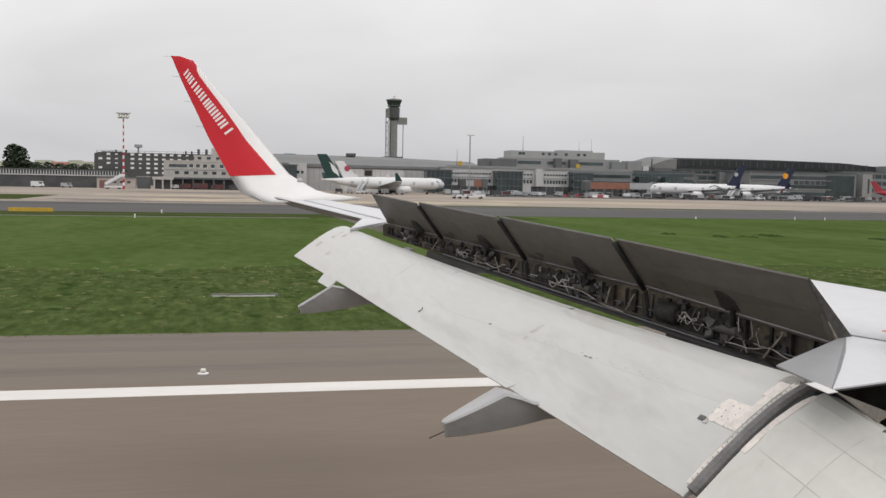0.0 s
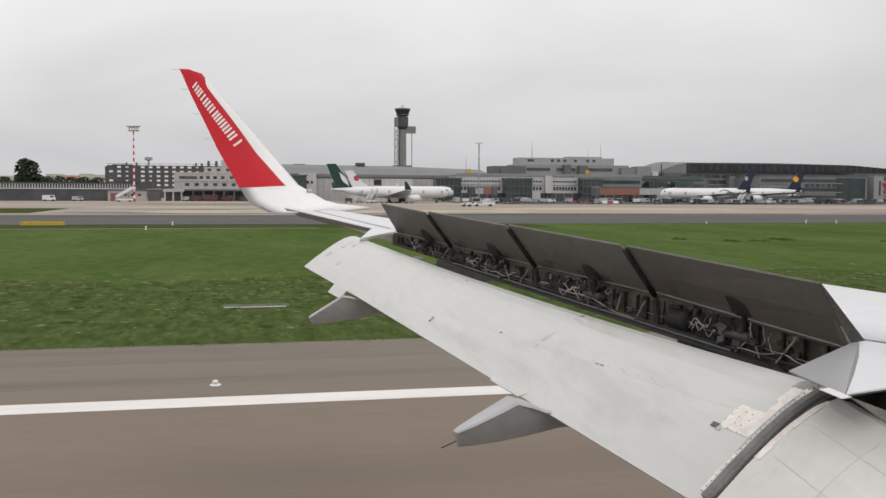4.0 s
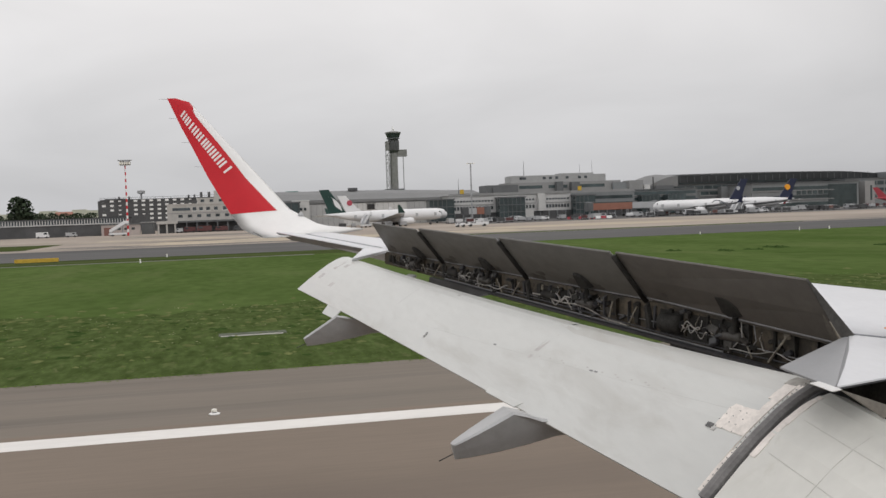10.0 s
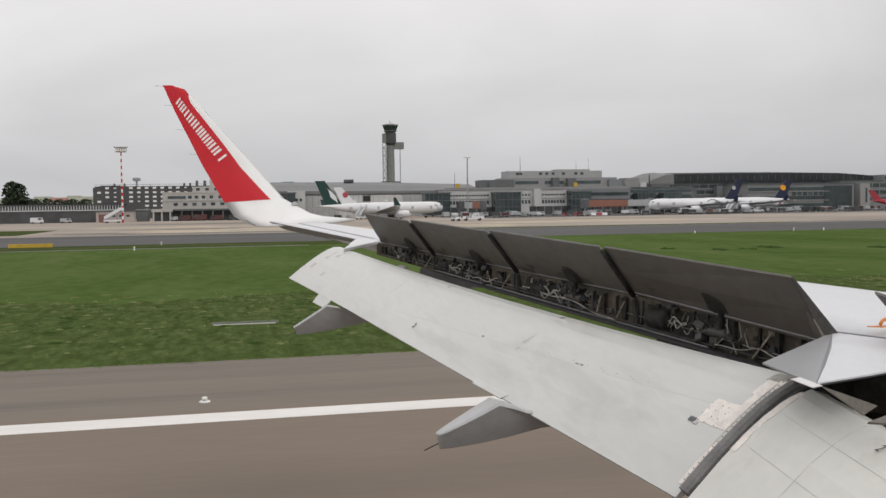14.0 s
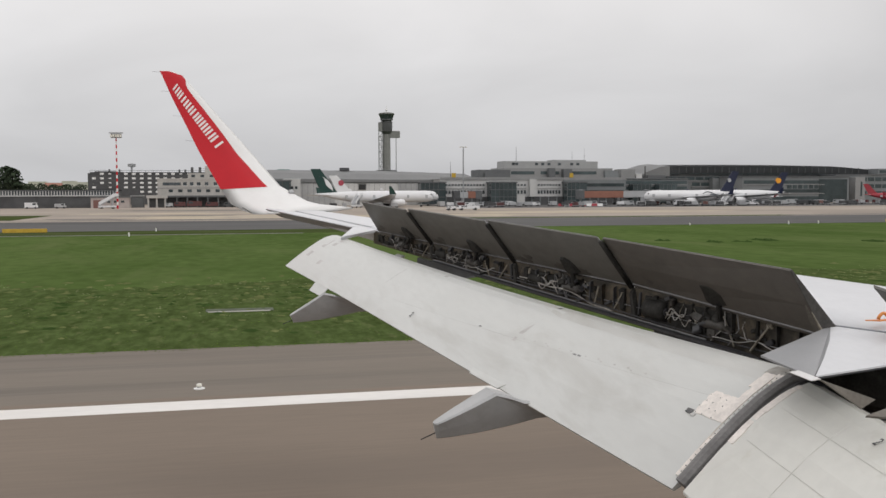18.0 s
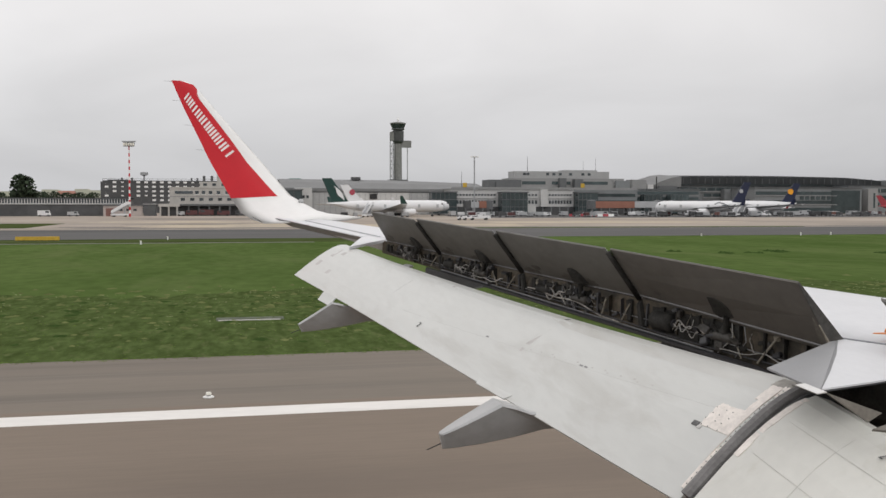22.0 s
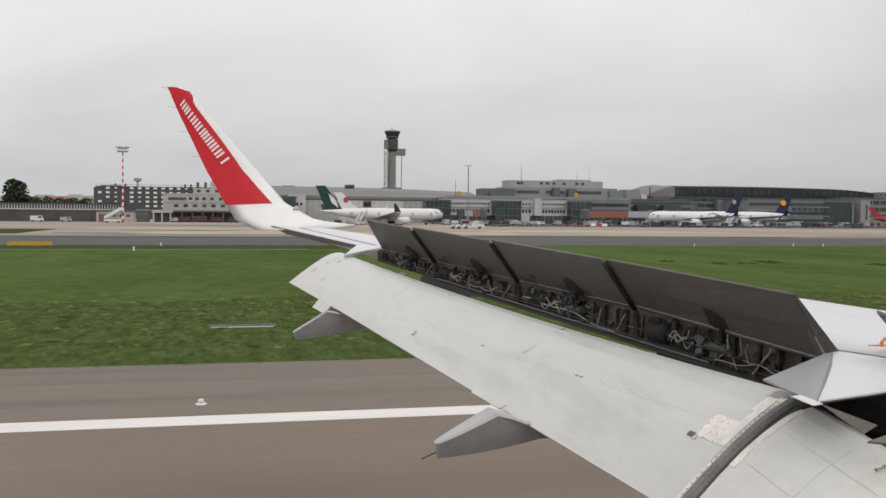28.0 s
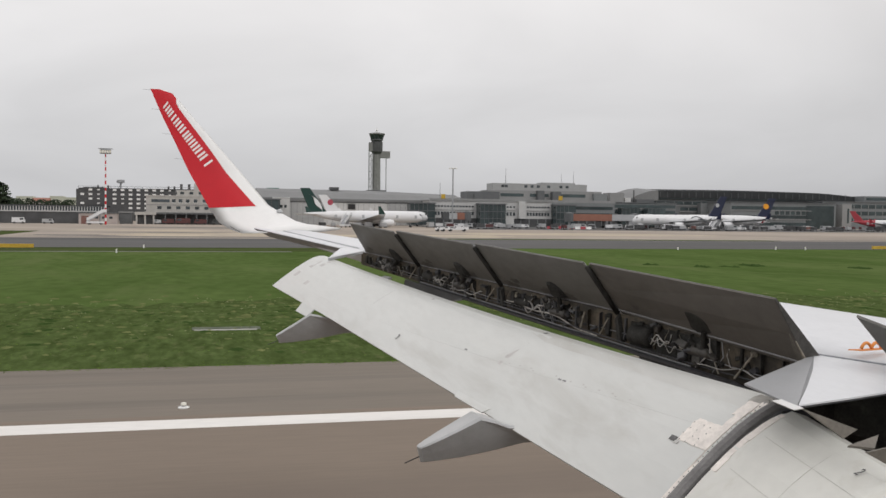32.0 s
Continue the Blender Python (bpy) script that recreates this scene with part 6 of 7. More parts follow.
# ---- parked airliners ----
def airliner(x, y, turn, length, dia, body, fin, label, engine=PLANEW, finmark=None, fin_h=0.19):
    """Nose towards local +x, standing on its gear at the origin below the wing."""
    e = thing("parked_airliner", x, y, 0.025, label, "airliner", "parked airliners", turn)
    r, zc = dia / 2, dia * 0.5 + dia * 0.42
    prof = ((-0.55, 0.06, 0.5), (-0.50, 0.22, 0.42), (-0.40, 0.55, 0.24), (-0.28, 0.88, 0.06), (-0.18, 1, 0), (0.36, 1, 0), (0.40, 0.94, -0.03), (0.43, 0.8, -0.08), (0.45, 0.55, -0.17), (0.462, 0.12, -0.25))
    sg = 18
    part("fuselage", loft([[(length * f, r * s * math.cos(2 * math.pi * k / sg), zc + r * (o + s * math.sin(2 * math.pi * k / sg))) for k in range(sg)] for f, s, o in prof]), body, e, smooth=True)
    span = length * 0.46
    for sd in (-1, 1):
        wn = part("wing", loft([[(length * (0.10 - 0.30 * s) , sd * (r * 0.6 + span * s), zc - r * 0.55 + span * s * 0.09 + 0.02 * length * (1 - s) * 0.5), (length * (-0.10 - 0.155 * s), sd * (r * 0.6 + span * s), zc - r * 0.6 + span * s * 0.09), (length * (0.0 - 0.22 * s), sd * (r * 0.6 + span * s), zc - r * 0.75 + span * s * 0.09 )] for s in (0, 0.35, 1)]), PLANEG, e)
        part("wing_tip", loft([[(length * -0.20, sd * (r * 0.6 + span), zc - r * 0.55 + span * 0.09), (length * -0.255, sd * (r * 0.6 + span), zc - r * 0.6 + span * 0.09)], [(length * -0.245, sd * (r * 0.6 + span + 0.4), zc + span * 0.09 + 0.03 * length), (length * -0.265, sd * (r * 0.6 + span + 0.4), zc + span * 0.09 + 0.03 * length)]], closed=False), fin, wn)
        ye, ze = sd * (r + span * 0.26), zc - r * 1.0
        en = part("engine", loft([[(length * f, ye + q * math.cos(2 * math.pi * k / 14), ze + q * math.sin(2 * math.pi * k / 14)) for k in range(14)] for f, q in ((-0.03, dia * 0.16), (0.0, dia * 0.27), (0.06, dia * 0.30), (0.085, dia * 0.27))]), engine, e, smooth=True)
        part("intake", loft([[(length * f, ye + q * math.cos(2 * math.pi * k / 14), ze + q * math.sin(2 * math.pi * k / 14)) for k in range(14)] for f, q in ((0.083, dia * 0.235), (0.0862, dia * 0.235))]), BLACK, en)
        part("pylon", box(length * -0.02, length * 0.05, ye - 0.2, ye + 0.2, ze + dia * 0.2, zc - r * 0.3), PLANEG, en)
        part("stabiliser", loft([[(length * (-0.43 - 0.07 * s), sd * (r * 0.3 + length * 0.145 * s), zc + r * 0.35), (length * (-0.52 - 0.03 * s), sd * (r * 0.3 + length * 0.145 * s), zc + r * 0.35), (length * (-0.48 - 0.04 * s), sd * (r * 0.3 + length * 0.145 * s), zc + r * 0.25)] for s in (0, 1)]), PLANEW, e)
        lg = part("main_gear", lathe(((0.18, 0.5), (0.2, zc - r * 0.8)), 8, (-length * 0.03, sd * dia * 0.75, 0)), STEEL, e)
        for q in (-0.7, 0.7):
            part("wheel", tube([(-length * 0.03 + q, sd * dia * 0.75 - 0.4, 0.55), (-length * 0.03 + q, sd * dia * 0.75 + 0.4, 0.55)], 0.55, 12), TYRE, lg)
    fh = length * fin_h
    fn_ = part("fin", loft([[(length * (-0.375 - 0.135 * s), sgn * 0.25 * (1 - 0.6 * s), zc + r * 0.75 + fh * s) for sgn in (1, -1)] + [(length * (-0.505 - 0.08 * s), sgn * 0.08, zc + r * 0.7 + fh * s) for sgn in (-1, 1)] for s in (0, 0.12, 0.5, 1)]), fin, e)
    if finmark:
        finmark(fn_, length, zc, r, fh)
    ng = part("nose_gear", lathe(((0.12, 0.4), (0.12, zc - r * 0.8)), 8, (length * 0.36, 0, 0)), STEEL, e)
    part("wheel", tube([(length * 0.36, -0.3, 0.4), (length * 0.36, 0.3, 0.4)], 0.4, 12), TYRE, ng)
    for sd in (-1, 1):
        part("cockpit_window", box(length * 0.425, length * 0.437, sd * r * 0.62 - 0.12, sd * r * 0.62 + 0.12, zc + r * 0.22, zc + r * 0.5), BLACK, e)
        for f in (0.37, 0.2, -0.1, -0.33):
            part("door", box(length * f, length * f + 1.0, sd * (r * 0.985) - 0.05, sd * (r * 0.985) + 0.05, zc - r * 0.25, zc + r * 0.3), PLANEG, e)
    return e


def disc_mark(mat, rad=0.33):
    def put(fin, length, zc, r, fh):
        for sd in (-1, 1):
            part("fin_mark", tube([(length * -0.475, sd * 0.20, zc + r * 0.75 + fh * 0.55), (length * -0.475, sd * 0.30, zc + r * 0.75 + fh * 0.55)], fh * rad, 18), mat, fin, "round painted mark")
    return put


def wing_mark(mat):
    """A thin sweep that curls from the fin's root up to its trailing tip."""
    def put(fin, length, zc, r, fh):
        z0 = zc + r * 0.75
        mid = [(-0.408 - 0.020 * q - 0.085 * q * q, 0.04 + 0.95 * q - 0.28 * q * q, 0.10 * math.sin(math.pi * min(1, q * 1.15)) ** 1.5) for q in [k / 9 for k in range(10)]]
        for sd in (-1, 1):
            out = [[(length * f, sd * y, z0 + fh * z) for f, z, wd in mid] + [(length * (f - 0.30 * wd), sd * y, z0 + fh * (z - 1.0 * wd)) for f, z, wd in reversed(mid[1:-1])] for y in (0.20, 0.31)]
            part("fin_mark", loft(out), mat, fin, "pale curling sweep")
    return put


PINK = material("emblem_pink", (0.40, 0.06, 0.09), 0.5, vary=0.2)
TAILRED = material("tail_red", (0.36, 0.04, 0.055), 0.4, vary=0.1)
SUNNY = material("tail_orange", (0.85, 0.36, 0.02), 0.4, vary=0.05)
airliner(58.4, 347, 24, 50, 4.2, PLANEW, DGREEN, "white wide-body airliner with dark green tail parked on the apron", finmark=wing_mark(PLANEW), fin_h=0.165)
airliner(68.5, 383, 8, 44, 4.4, PLANEW, PLANEW, "white airliner with red emblem on a white tail", finmark=disc_mark(PINK, 0.17), fin_h=0.15)
navy_plane = airliner(179, 345, 178, 38, 4.2, PLANEW, NAVY, "white airliner with navy blue tail at the gate", finmark=disc_mark(PLANEG, 0.10), fin_h=0.21)
airliner(220.6, 380, 176, 42, 4.4, PLANEW, NAVY, "white airliner with navy tail bearing an orange disc", finmark=disc_mark(SUNNY, 0.15), fin_h=0.195)
airliner(238, 396, 172, 24, 2.9, PLANEW, TAILRED, "white airliner with a red and green tail behind others")
red_plane = airliner(306, 380, -42, 30, 3.4, PLANEW, TAILRED, "red and white airliner with a red tail", engine=TAILRED, fin_h=0.15)
part("rear_fuselage", loft([[(30 * f, 1.72 * q * math.cos(2 * math.pi * k / 18), 3.4 * 0.92 + 1.7 * (o + 1.012 * q * math.sin(2 * math.pi * k / 18))) for k in range(18)] for f, q, o in ((-0.555, 0.05, 0.5), (-0.50, 0.23, 0.42), (-0.40, 0.56, 0.24), (-0.28, 0.89, 0.06), (-0.21, 0.985, 0.015))]), TAILRED, red_plane, "red painted rear fuselage", smooth=True)


# ---- apron vehicles ----
SWIRL = material("dark_swirl_paint", (0.06, 0.075, 0.09), 0.4, vary=0.1)
for k, (a0, a1, zz) in enumerate(((-6, -15, 4.6), (-9, -16, 3.6))):
    pts = [(a0 + (a1 - a0) * q / 10, zz + 0.75 * math.sin(q * 0.63 + k)) for q in range(11)]
    part("swirl_stripe", tube([(x, 2.12 * math.cos(math.asin(max(-0.95, min(0.95, (z - 3.86) / 2.1)))) * (1 if x > -11 else 1 - 0.06 * (-11 - x)), z) for x, z in pts], 0.16, 6), SWIRL, navy_plane, "dark painted swirl")


def van(x, y, turn, length, h, col, label, kind_="van"):
    e = thing(kind_.replace(" ", "_"), x, y, 0.025, label, kind_, "apron vehicles", turn)
    L = length / 2
    part("body", loft([[(px, s, pz) for px, pz in ((-L, 0.45), (L, 0.45), (L, 0.45 + h * 0.4), (L * 0.82, 0.45 + h), (-L, 0.45 + h))] for s in (-0.95, 0.95)]), col, e)
    part("windscreen", slab([(L * 0.985, -0.8, 0.5 + h * 0.45), (L * 0.985, 0.8, 0.5 + h * 0.45), (L * 0.86, 0.8, 0.4 + h * 0.95), (L * 0.86, -0.8, 0.4 + h * 0.95)], 0.02), GLASS, e)
    for sd in (-1, 1):
        part("side_window", box(L * 0.2, L * 0.75, sd * 0.96 - 0.01, sd * 0.96 + 0.01, 0.5 + h * 0.5, 0.4 + h * 0.9), GLASS, e)
        for f in (-0.62, 0.66):
            part("wheel", tube([(L * f, sd * 0.85 - 0.12, 0.36), (L * f, sd * 0.85 + 0.12, 0.36)], 0.36, 12), TYRE, e)
    return e


def cart(x, y, turn, col, label):
    e = thing("baggage_cart", x, y, 0.025, label, "baggage cart", "apron vehicles", turn)
    part("bed", box(-1.5, 1.5, -0.8, 0.8, 0.45, 0.6), STEEL, e)
    part("load", box(-1.3, 1.3, -0.7, 0.7, 0.6, 1.7, 0.12), col, e)
    for s in (-1, 1):
        for f in (-1, 1):
            part("wheel", tube([(f, s * 0.7 - 0.08, 0.25), (f, s * 0.7 + 0.08, 0.25)], 0.25, 10), TYRE, e)
    part("drawbar", tube([(1.5, 0, 0.45), (2.3, 0, 0.35)], 0.05, 6), STEEL, e)


def stairs(x, y, turn, label):
    e = thing("boarding_stairs", x, y, 0.025, label, "boarding stairs", "apron vehicles", turn)
    part("chassis", box(-3, 3, -1, 1, 0.45, 1.1, 0.08), PLANEW, e)
    part("flight", loft([[(-2.8, s, 1.0), (-2.8, s, 1.4), (2.6, s, 4.4), (3.8, s, 4.4), (3.8, s, 4.1), (2.6, s, 4.0)] for s in (-0.8, 0.8)]), STEEL, e)
    for s in (-0.85, 0.85):
        part("side_panel", loft([[(-2.8, s + q, 1.4), (2.6, s + q, 4.4), (3.8, s + q, 4.4), (3.8, s + q, 5.4), (2.6, s + q, 5.4), (-2.8, s + q, 2.3)] for q in (-0.03, 0.03)]), PLANEW, e)
        for f in (-2, 2):
            part("wheel", tube([(f, s - 0.12, 0.4), (f, s + 0.12, 0.4)], 0.4, 10), TYRE, e)
    part("support", box(1.6, 1.9, -0.6, 0.6, 1.1, 3.4), STEEL, e)


rng = random.Random(11)
stairs(48, 338, 60, "white mobile boarding stairs at an airliner")
stairs(192, 338, 40, "white mobile boarding stairs beside an airliner tail")
stairs(-38, 360, 20, "white mobile boarding stairs beside the light mast")
for x, y in ((82, 352), (88, 348), (91.5, 348), (95, 349), (100, 352), (121, 356), (133, 352), (157, 350), (172, 336), (186, 334), (197, 332), (204, 338), (236, 362), (252, 352), (-65, 372), (-55, 374), (112, 360), (143, 356), (165, 346), (206, 346), (226, 350), (247, 358), (268, 372), (280, 378)):
    van(x + rng.uniform(-1, 1), y, rng.choice((0, 180, 5, 172, 90)), rng.uniform(3.8, 5.6), rng.uniform(0.9, 1.8), rng.choice((PLANEW, PLANEW, PLANEG, PLANEG, DKWALL)), "white airport service van on the apron")
for x, y in ((52, 336), (56, 337), (61, 336), (139, 349), (146, 350), (153, 349), (160, 346), (176, 333), (181, 333), (209, 336), (213, 336), (220, 342), (229, 345), (241, 348), (259, 358), (85, 350), (40, 340), (44, 341)):
    cart(x, y, rng.choice((0, 10, 175, 90)), rng.choice((PLANEW, PLANEG, BROWNP, DKWALL)), "baggage cart with a covered load")
for i in range(60):
    cart(rng.uniform(86, 300), rng.uniform(322, 374), rng.choice((0, 10, 175, 90)), rng.choice((PLANEG, DKWALL, DKWALL, STEEL, MAROON)), "small baggage cart on the apron")
for i in range(24):
    van(rng.uniform(95, 330), rng.uniform(330, 398), rng.choice((0, 180, 90)), rng.uniform(3.8, 5.5), rng.uniform(0.9, 1.6), rng.choice((PLANEG, DKWALL, DKWALL)), "airport service van parked by the terminal")
for x, y, ln, hh, col in ((65.5, 268.4, 2.6, 0.75, PLANEW), (71.2, 270.9, 6.4, 0.85, PLANEW), (-14, 383, 4.4, 1.7, MAROON), (-8.5, 382, 5.6, 2.0, MAROON), (-2, 383, 4.8, 1.6, MAROON), (4.5, 382, 4.2, 1.5, DKWALL), (-17.8, 382, 2.6, 1.3, PLANEG)):
    van(x, y, 180, ln, hh, col, "low white apron transporter" if col is PLANEW else "dark maroon apron vehicle under the canopy")
stairs(196, 341, 48, "grey and white covered boarding stairs behind an airliner")


def barrier(x, y, col):
    e = thing("barrier", x, y, 0.025, "red and white plastic barrier block" if col is TAILRED else "white plastic barrier block", "barrier", "apron barriers")
    part("block", loft([[(px, py, z) for px, py in ((-1, -w_), (1, -w_), (1, w_), (-1, w_))] for z, w_ in ((0, 0.4), (0.3, 0.3), (1.0, 0.15))]), col, e)


for i in range(8):
    barrier(127 + 2.1 * i, 345 - 0.4 * i, TAILRED if i % 2 == 0 else WHITE)


# ---- trees beyond the airfield ----
def tree(x, y, h, r, label):
    e = thing("tree", x, y, 0, label, "tree", "trees")
    part("trunk", lathe(((0.35, 0), (0.22, h * 0.5), (0.05, h * 0.95)), 8), BARK, e)
    bm = bmesh.new()
    for _ in range(420):
        z = h * (0.3 + 0.7 * rng.random())
        lim = r * math.sqrt(max(0.05, 1 - ((z / h - 0.62) / 0.4) ** 2))
        a, q = rng.random() * 6.28, lim * math.sqrt(rng.random()) * rng.uniform(0.7, 1.15)
        c = Vector((q * math.cos(a), q * math.sin(a), z))
        s = rng.uniform(0.4, 0.9) * (h / 14)
        d1 = Vector((rng.uniform(-1, 1), rng.uniform(-1, 1), rng.uniform(-1, 1))).normalized() * s
        d2 = d1.cross(Vector((rng.uniform(-1, 1), rng.uniform(-1, 1), 1))).normalized() * s
        bm.faces.new([bm.verts.new(c + d) for d in (d1, d2, -d1, -d2)])
    me = bpy.data.meshes.new("crown")
    bm.to_mesh(me)
    bm.free()
    me.materials.append(LEAF)
    cr = new("crown", me)
    cr.parent = e


tree(-106.5, 556, 19.4, 4.6, "dark green dense tree behind the terminal")
tree(-110.5, 560, 20.5, 6, "dark green dense tree behind the terminal")
tree(-103.6, 558, 12.5, 3.2, "dark green dense tree behind the terminal")
for i in range(9):
    tree(-134 + i * 7.5 + rng.uniform(-2, 2), 630 + rng.uniform(-8, 8), rng.uniform(11.4, 12.6), rng.uniform(5, 6.5), "dense dark hedge tree before a pale hall")
for i in range(30):
    tree(-400 + i * 11 + rng.uniform(-4, 4), 610 + rng.uniform(-20, 30), rng.uniform(8.5, 11), rng.uniform(5, 7), "distant leafy green tree")


YPAINT = material("yellow_line_paint", (0.52, 0.38, 0.08), 0.7, vary=0.15, scale=0.8, fine=8)
TAILPINK = material("faded_red_paint", (0.42, 0.10, 0.10), 0.75, vary=0.2, scale=0.5, fine=4)


# ---- the stretch already passed: hangars, offices, link taxiways ----
for x0 in (-165, -560, -950, -1430):
    tagged(part("link_taxiway", loft([[(x0 - a, y, z) for a, z in ((b, 0.014), (-b - 34, 0.014), (-b - 34, -0.2), (b, -0.2))] for y, a0, b in ((28.9, 0, 26), (45, 0, 8), (70, 0, 0), (110, 0, 0), (129, 0, 16))]), TAXI, None, "dark asphalt link taxiway to the runway"), category="taxiway", kind="structure")
    marker_sign(x0 - 12, 120, 4.0, (-0.3, 0.1, 0.35), "yellow and black taxiway direction sign")
    marker_sign(x0 + 44, 78, 3.2, (), "yellow taxiway sign in the grass")
    tagged(part("taxi_line", loft([[(x0 + 17 + dx - 0.2, y, 0.018), (x0 + 17 + dx + 0.2, y, 0.018), (x0 + 17 + dx + 0.2, y, 0.0), (x0 + 17 + dx - 0.2, y, 0.0)] for y, dx in ((23, -14), (30, -6), (40, -1.5), (52, 0), (129, 0))]), YPAINT, None, "yellow painted taxi guide line"), category="road marking", kind="structure")
    hold = thing("hold_marking", x0 + 17, 88, 0.018, "red and white painted holding position marking", "road marking", "hold markings")
    part("red_field", box(-9, 9, -2.2, 2.2, -0.02, 0.002), TAILPINK, hold, "faded red paint field")
    for k in range(7):
        part("lettering_bar", box(-7.6 + 2.3 * k, -6.3 + 2.3 * k, -1.4, 1.4, 0.0, 0.005), LINE, hold)
    for q in range(2):
        part("hold_bar", box(-15, 15, -5.2 - 1.2 * q, -4.6 - 1.2 * q, -0.02, 0.003), YPAINT, hold)


def big_hangar(x0, x1, y0, d, h, open_to, label):
    e = thing("hangar", (x0 + x1) / 2, y0, 0.02, label, "hangar", "maintenance hangars")
    w = (x1 - x0) / 2
    part("side_wall", box(-w, -w + 1.5, 0, d, 0, h), GREYWALL, e)
    part("side_wall", box(w - 1.5, w, 0, d, 0, h), GREYWALL, e)
    part("back_wall", box(-w + 1.5, w - 1.5, d - 1, d, 0, h), GREYWALL, e)
    part("roof", box(-w - 0.5, w + 0.5, -0.5, d + 0.5, h, h + 1.2), ROOF, e)
    part("fascia", box(-w, w, -0.6, 0.6, h - 5, h), ROOF, e, "grey fascia over the doors")
    n = 8
    for i in range(n):
        a = -w + 1.5 + (2 * w - 3) * i / n
        if (i + 0.5) / n < open_to:
            continue
        part("door_leaf", box(a, a + (2 * w - 3) / n - 0.2, (i % 2) * 0.5, (i % 2) * 0.5 + 0.4, 0, h - 5), PLANEG, e, "pale grey sliding door leaf")
    part("sign_panel", box(-w + 4, -w + 20, -0.75, -0.6, h - 3.8, h - 0.8), TAILRED, e, "red sign panel")
    return e


big_hangar(-930, -797, 340, 70, 21, 0.36, "large grey maintenance hangar with one door open")
big_hangar(-1130, -975, 350, 60, 17, 0.0, "long pale maintenance hangar with closed doors")
e, w, d = building("office_building", -687, -584, 450, 470, 21, TEAL, "long office building with teal glazing and pale stair towers", PLASTER)
for i in range(4):
    x = -w + i * (2 * w - 9) / 3
    tw = part("stair_tower", box(x, x + 9, -2, 6, 0, 22.5), PLASTER, e, "pale stair tower")
    for k in range(5):
        part("window_slot", box(x + 0.6, x + 8.4, -2.1, -1.95, 3 + 4 * k, 4.2 + 4 * k), GLASS, tw)
for k in range(5):
    part("floor_band", box(-w, w, -0.2, 0, 3.6 + 4 * k, 4.0 + 4 * k), GREYWALL, e)
for x in (-1010, -780, -640, -520, -400, -270, -150):
    flood_mast(x, 330, 25.2, "red and white striped floodlight mast on the apron")
airliner(-880, 300, 178, 37, 4.0, PLANEW, TAILRED, "white airliner with a red striped tail before the hangar")
airliner(-740, 310, 175, 37, 4.0, PLANEW, TAILRED, "white airliner with a red striped tail on the apron")
airliner(-690, 290, 5, 33, 3.6, NAVY, NAVY, "dark purple airliner standing on the apron", engine=NAVY)


# the far end of the passed stretch: open arched hangar, terraced office, low sheds
def arch_hangar(x0, x1, y0, d, label):
    e = thing("arched_hangar", (x0 + x1) / 2, y0, 0.02, label, "hangar", "maintenance hangars")
    w = (x1 - x0) / 2
    prof = [(-w, 7.5), (-w * 0.55, 12.5), (0, 16.0), (w * 0.55, 12.5), (w, 7.5)]
    part("roof", loft([[(x, y, z) for x, z in prof] + [(x, y, z - 0.8) for x, z in prof[::-1]] for y in (0, d)]), DKROOF, e, "dark pitched hangar roof")
    for sd in (-1, 1):
        part("side_wall", box(sd * w - 0.6, sd * w + 0.6, 0, d, 0, 7.5), GREYWALL, e)
        part("corner_tower", box(sd * (w + 2.5) - 2, sd * (w + 2.5) + 2, -2, 3, 0, 8.5), PALE, e, "white corner block")
    part("back_wall", box(-w, w, d - 0.8, d, 0, 8), DKWALL, e)
    for k in range(5):
        y = 0.6 + k * (d - 2) / 4
        for (xa, za), (xb, zb) in zip(prof, prof[1:]):
            part("truss_chord", tube([(xa, y, za - 1.0), (xb, y, zb - 1.0)], 0.25, 6), STEEL, e)
            part("truss_chord", tube([(xa, y, za - 2.6), (xb, y, zb - 2.6)], 0.2, 6), STEEL, e)
            part("truss_web", tube([(xa, y, za - 2.6), ((xa + xb) / 2, y, (za + zb) / 2 - 1.0), (xb, y, zb - 2.6)], 0.14, 5), STEEL, e)
    part("roof_mast", tube([(-w * 0.8, 1, 8), (-w * 0.8, 1, 15)], 0.15, 6), STEEL, e)


arch_hangar(-1352, -1288, 400, 44, "open arched hangar with a dark roof on steel trusses")
e, w, d = building("terraced_office", -1722, -1648, 330, 352, 12.0, PALE, "white terraced office building with slanted glazed bands", ROOF)
for k, (z, y) in enumerate(((2.0, -0.1), (5.6, -0.1))):
    part("window_band", box(-w + 3, w - 10, y, 0.05, z, z + 1.8), TEAL, e)
    part("balcony", box(-w + 1, w - 6, -2.4, 0, z - 0.9, z - 0.5), PLASTER, e)
    for q in range(18):
        part("rail_post", box(-w + 2 + q * 3.6, -w + 2.15 + q * 3.6, -2.4, -2.25, z - 0.5, z + 0.5), STEEL, e)
part("slanted_glazing", loft([[(x, -3.0, 8.2), (x, 0.2, 11.4), (x, 0.6, 11.2), (x, -2.6, 8.0)] for x in (-w + 14, w - 2)]), TEAL, e, "slanted dark glazing")
for q in range(16):
    x = -w + 15 + q * (2 * w - 18) / 15
    part("glazing_bar", tube([(x, -3.1, 8.2), (x, 0.1, 11.5)], 0.14, 5), PALE, e)
part("roof_storey", box(-w + 10, w - 16, 4, 18, 12.4, 15.2), SLATE, e)
part("stair_core", box(-w - 4, -w, -1, 8, 0, 14.0), PLASTER, e)
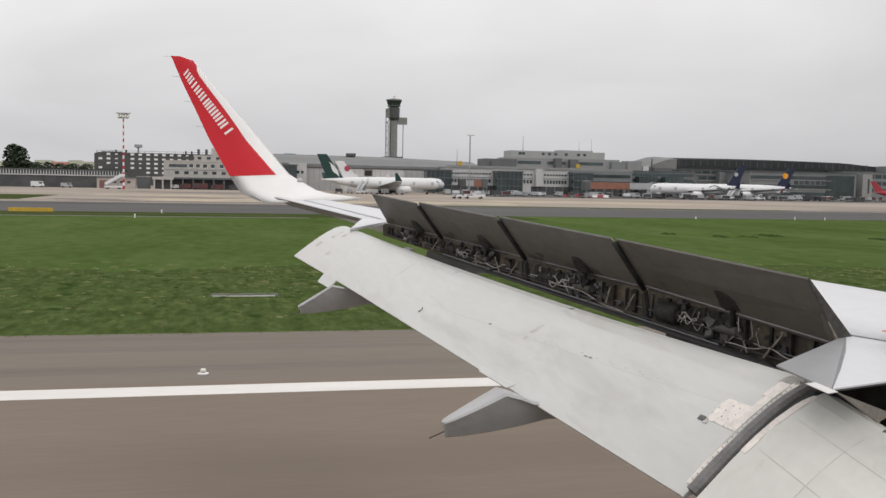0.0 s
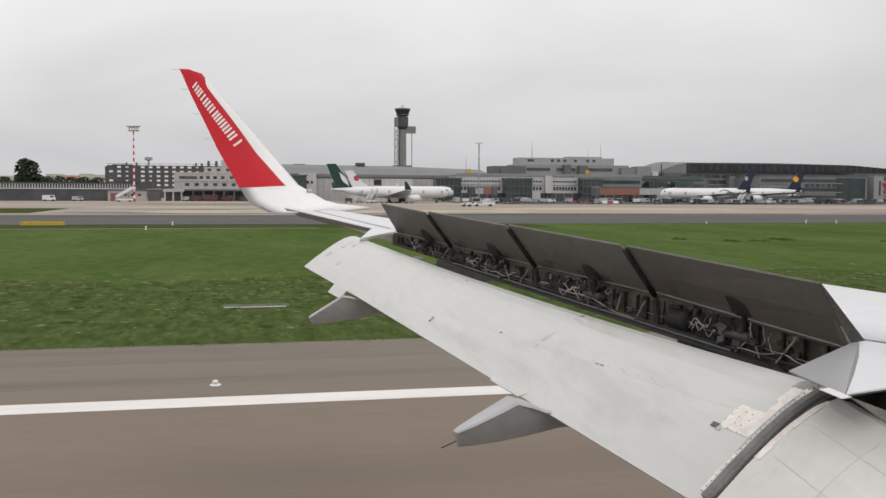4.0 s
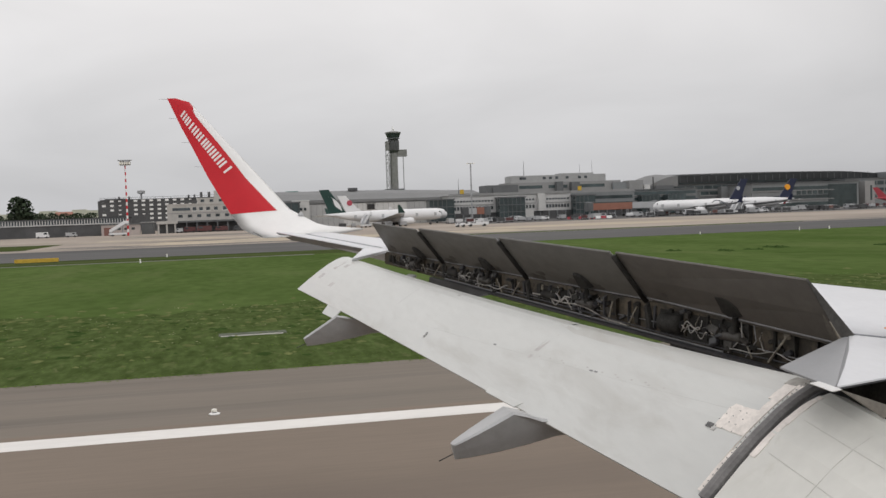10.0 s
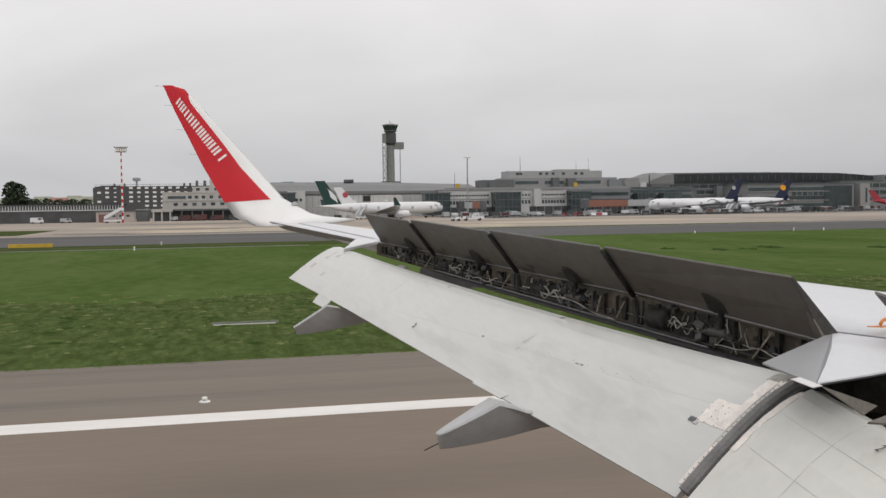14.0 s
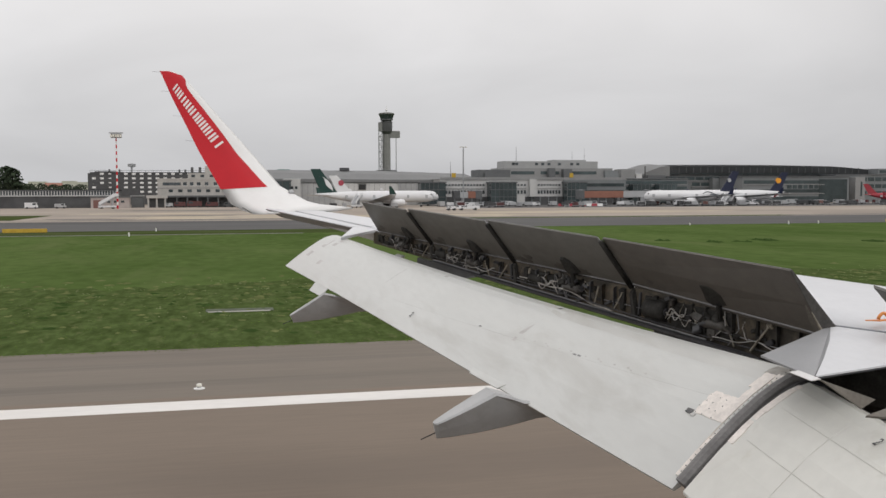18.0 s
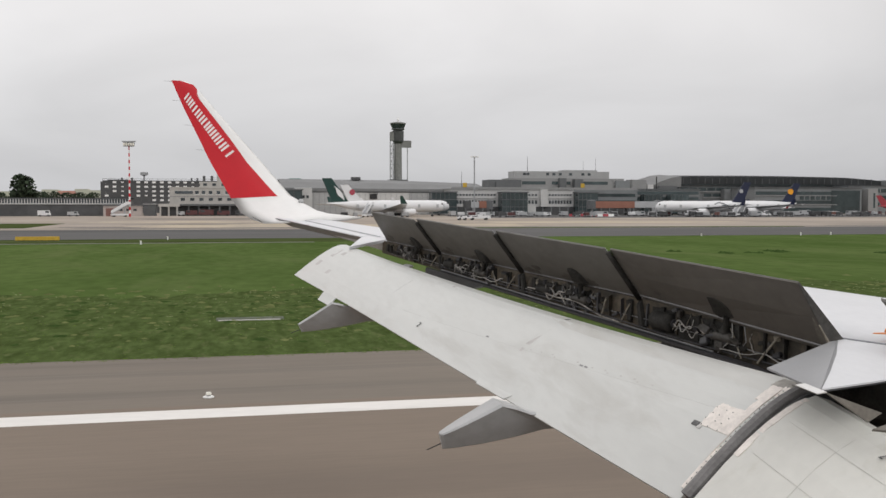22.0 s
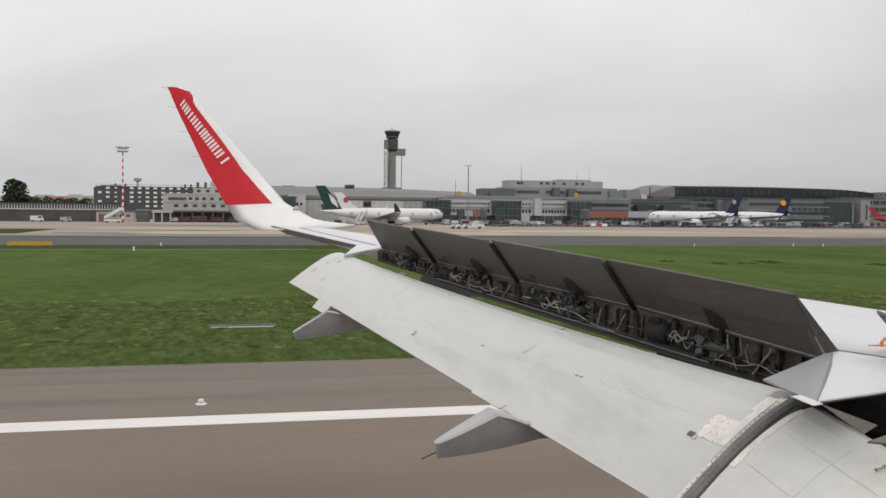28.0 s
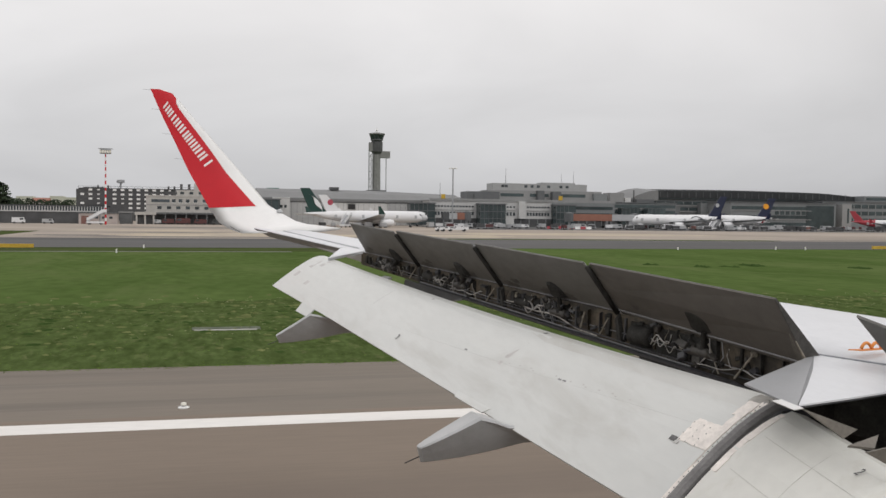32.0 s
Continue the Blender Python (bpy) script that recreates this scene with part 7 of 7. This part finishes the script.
part("ramp", loft([[(-w - 34, y, 5.5), (-w - 4, y, 8.0), (-w - 4, y, 7.2), (-w - 34, y, 4.7)] for y in (4, 9)]), CONC, e, "concrete access ramp")
e, w, d = building("low_shed", -1545, -1490, 420, 436, 6.0, PALE, "low white workshop with a green roof edge", GREEN)
window_row(e, -w + 2, w - 2, -0.05, 3.6, 12, 2.6, 1.3)
e, w, d = building("glass_office", -1365, -1262, 700, 722, 24, TEAL, "long dark glazed office block behind the hangars", ROOF)
for k in range(6):
    part("floor_band", box(-w, w, -0.3, 0, 3.2 + 3.8 * k, 3.9 + 3.8 * k), GREYWALL, e)
part("roof_plant", box(-10, 12, 6, 16, 24.4, 29), PLASTER, e)
e, w, d = building("pale_office", -1470, -1390, 720, 738, 20, PALE, "pale office block with rows of square windows", PLASTER)
for k in range(5):
    window_row(e, -w + 2, w - 2, -0.05, 3.0 + 3.7 * k, 18, 2.2, 1.6)
e, w, d = building("apron_shed", -560, -478, 372, 390, 5.4, DKWALL, "low dark apron shed with a pale roof edge", PALE)
window_row(e, -w + 2, w - 2, -0.05, 2.4, 16, 2.4, 2.0)
e, w, d = building("cargo_hall", -420, -330, 388, 410, 7.2, GREYWALL, "long low grey cargo hall", DKROOF)
for k in range(9):
    part("loading_door", box(-w + 4 + 9.6 * k, -w + 9 + 9.6 * k, -0.15, 0.05, 0, 4.4), PLANEG, e)
rt = thing("radar_tower", -330, 640, 0, "slim radar tower with round platforms", "radar tower")
part("shaft", lathe(((2.2, 0), (1.6, 26)), 10), CONC, rt)
for z, r in ((24, 5.0), (29, 3.6), (33, 4.2)):
    part("platform", lathe(((r * 0.5, z), (r, z + 0.8), (r, z + 1.8), (r * 0.6, z + 2.2)), 16), GREYWALL, rt)
part("upper_shaft", lathe(((1.2, 26), (0.9, 36)), 8), CONC, rt)
part("aerial", lathe(((0.2, 36), (0.05, 41)), 6), STEEL, rt)
for i in range(46):
    tree(-720 + i * 12.5 + rng.uniform(-5, 5), 560 + rng.uniform(-20, 40), rng.uniform(8, 13), rng.uniform(4.5, 7), "distant leafy green tree")
for i in range(40):
    tree(-1900 + i * 14 + rng.uniform(-5, 5), 520 + rng.uniform(-20, 40), rng.uniform(8, 13), rng.uniform(4.5, 7), "distant leafy green tree")
airliner(-930, 262, 96, 34, 3.9, PLANEW, PLANEW, "white airliner taxiing beside the hangars")
airliner(-600, 330, 100, 37, 4.0, PLANEW, TAILRED, "white airliner with a red striped tail parked nose out")
airliner(-480, 336, 170, 37, 4.0, PLANEW, NAVY, "white airliner with a navy tail on the apron")
stairs(-462, 330, 40, "white mobile boarding stairs on the apron")
for i in range(12):
    barrier(-700 + 9 * i, 262, WHITE if i % 2 else TAILRED)
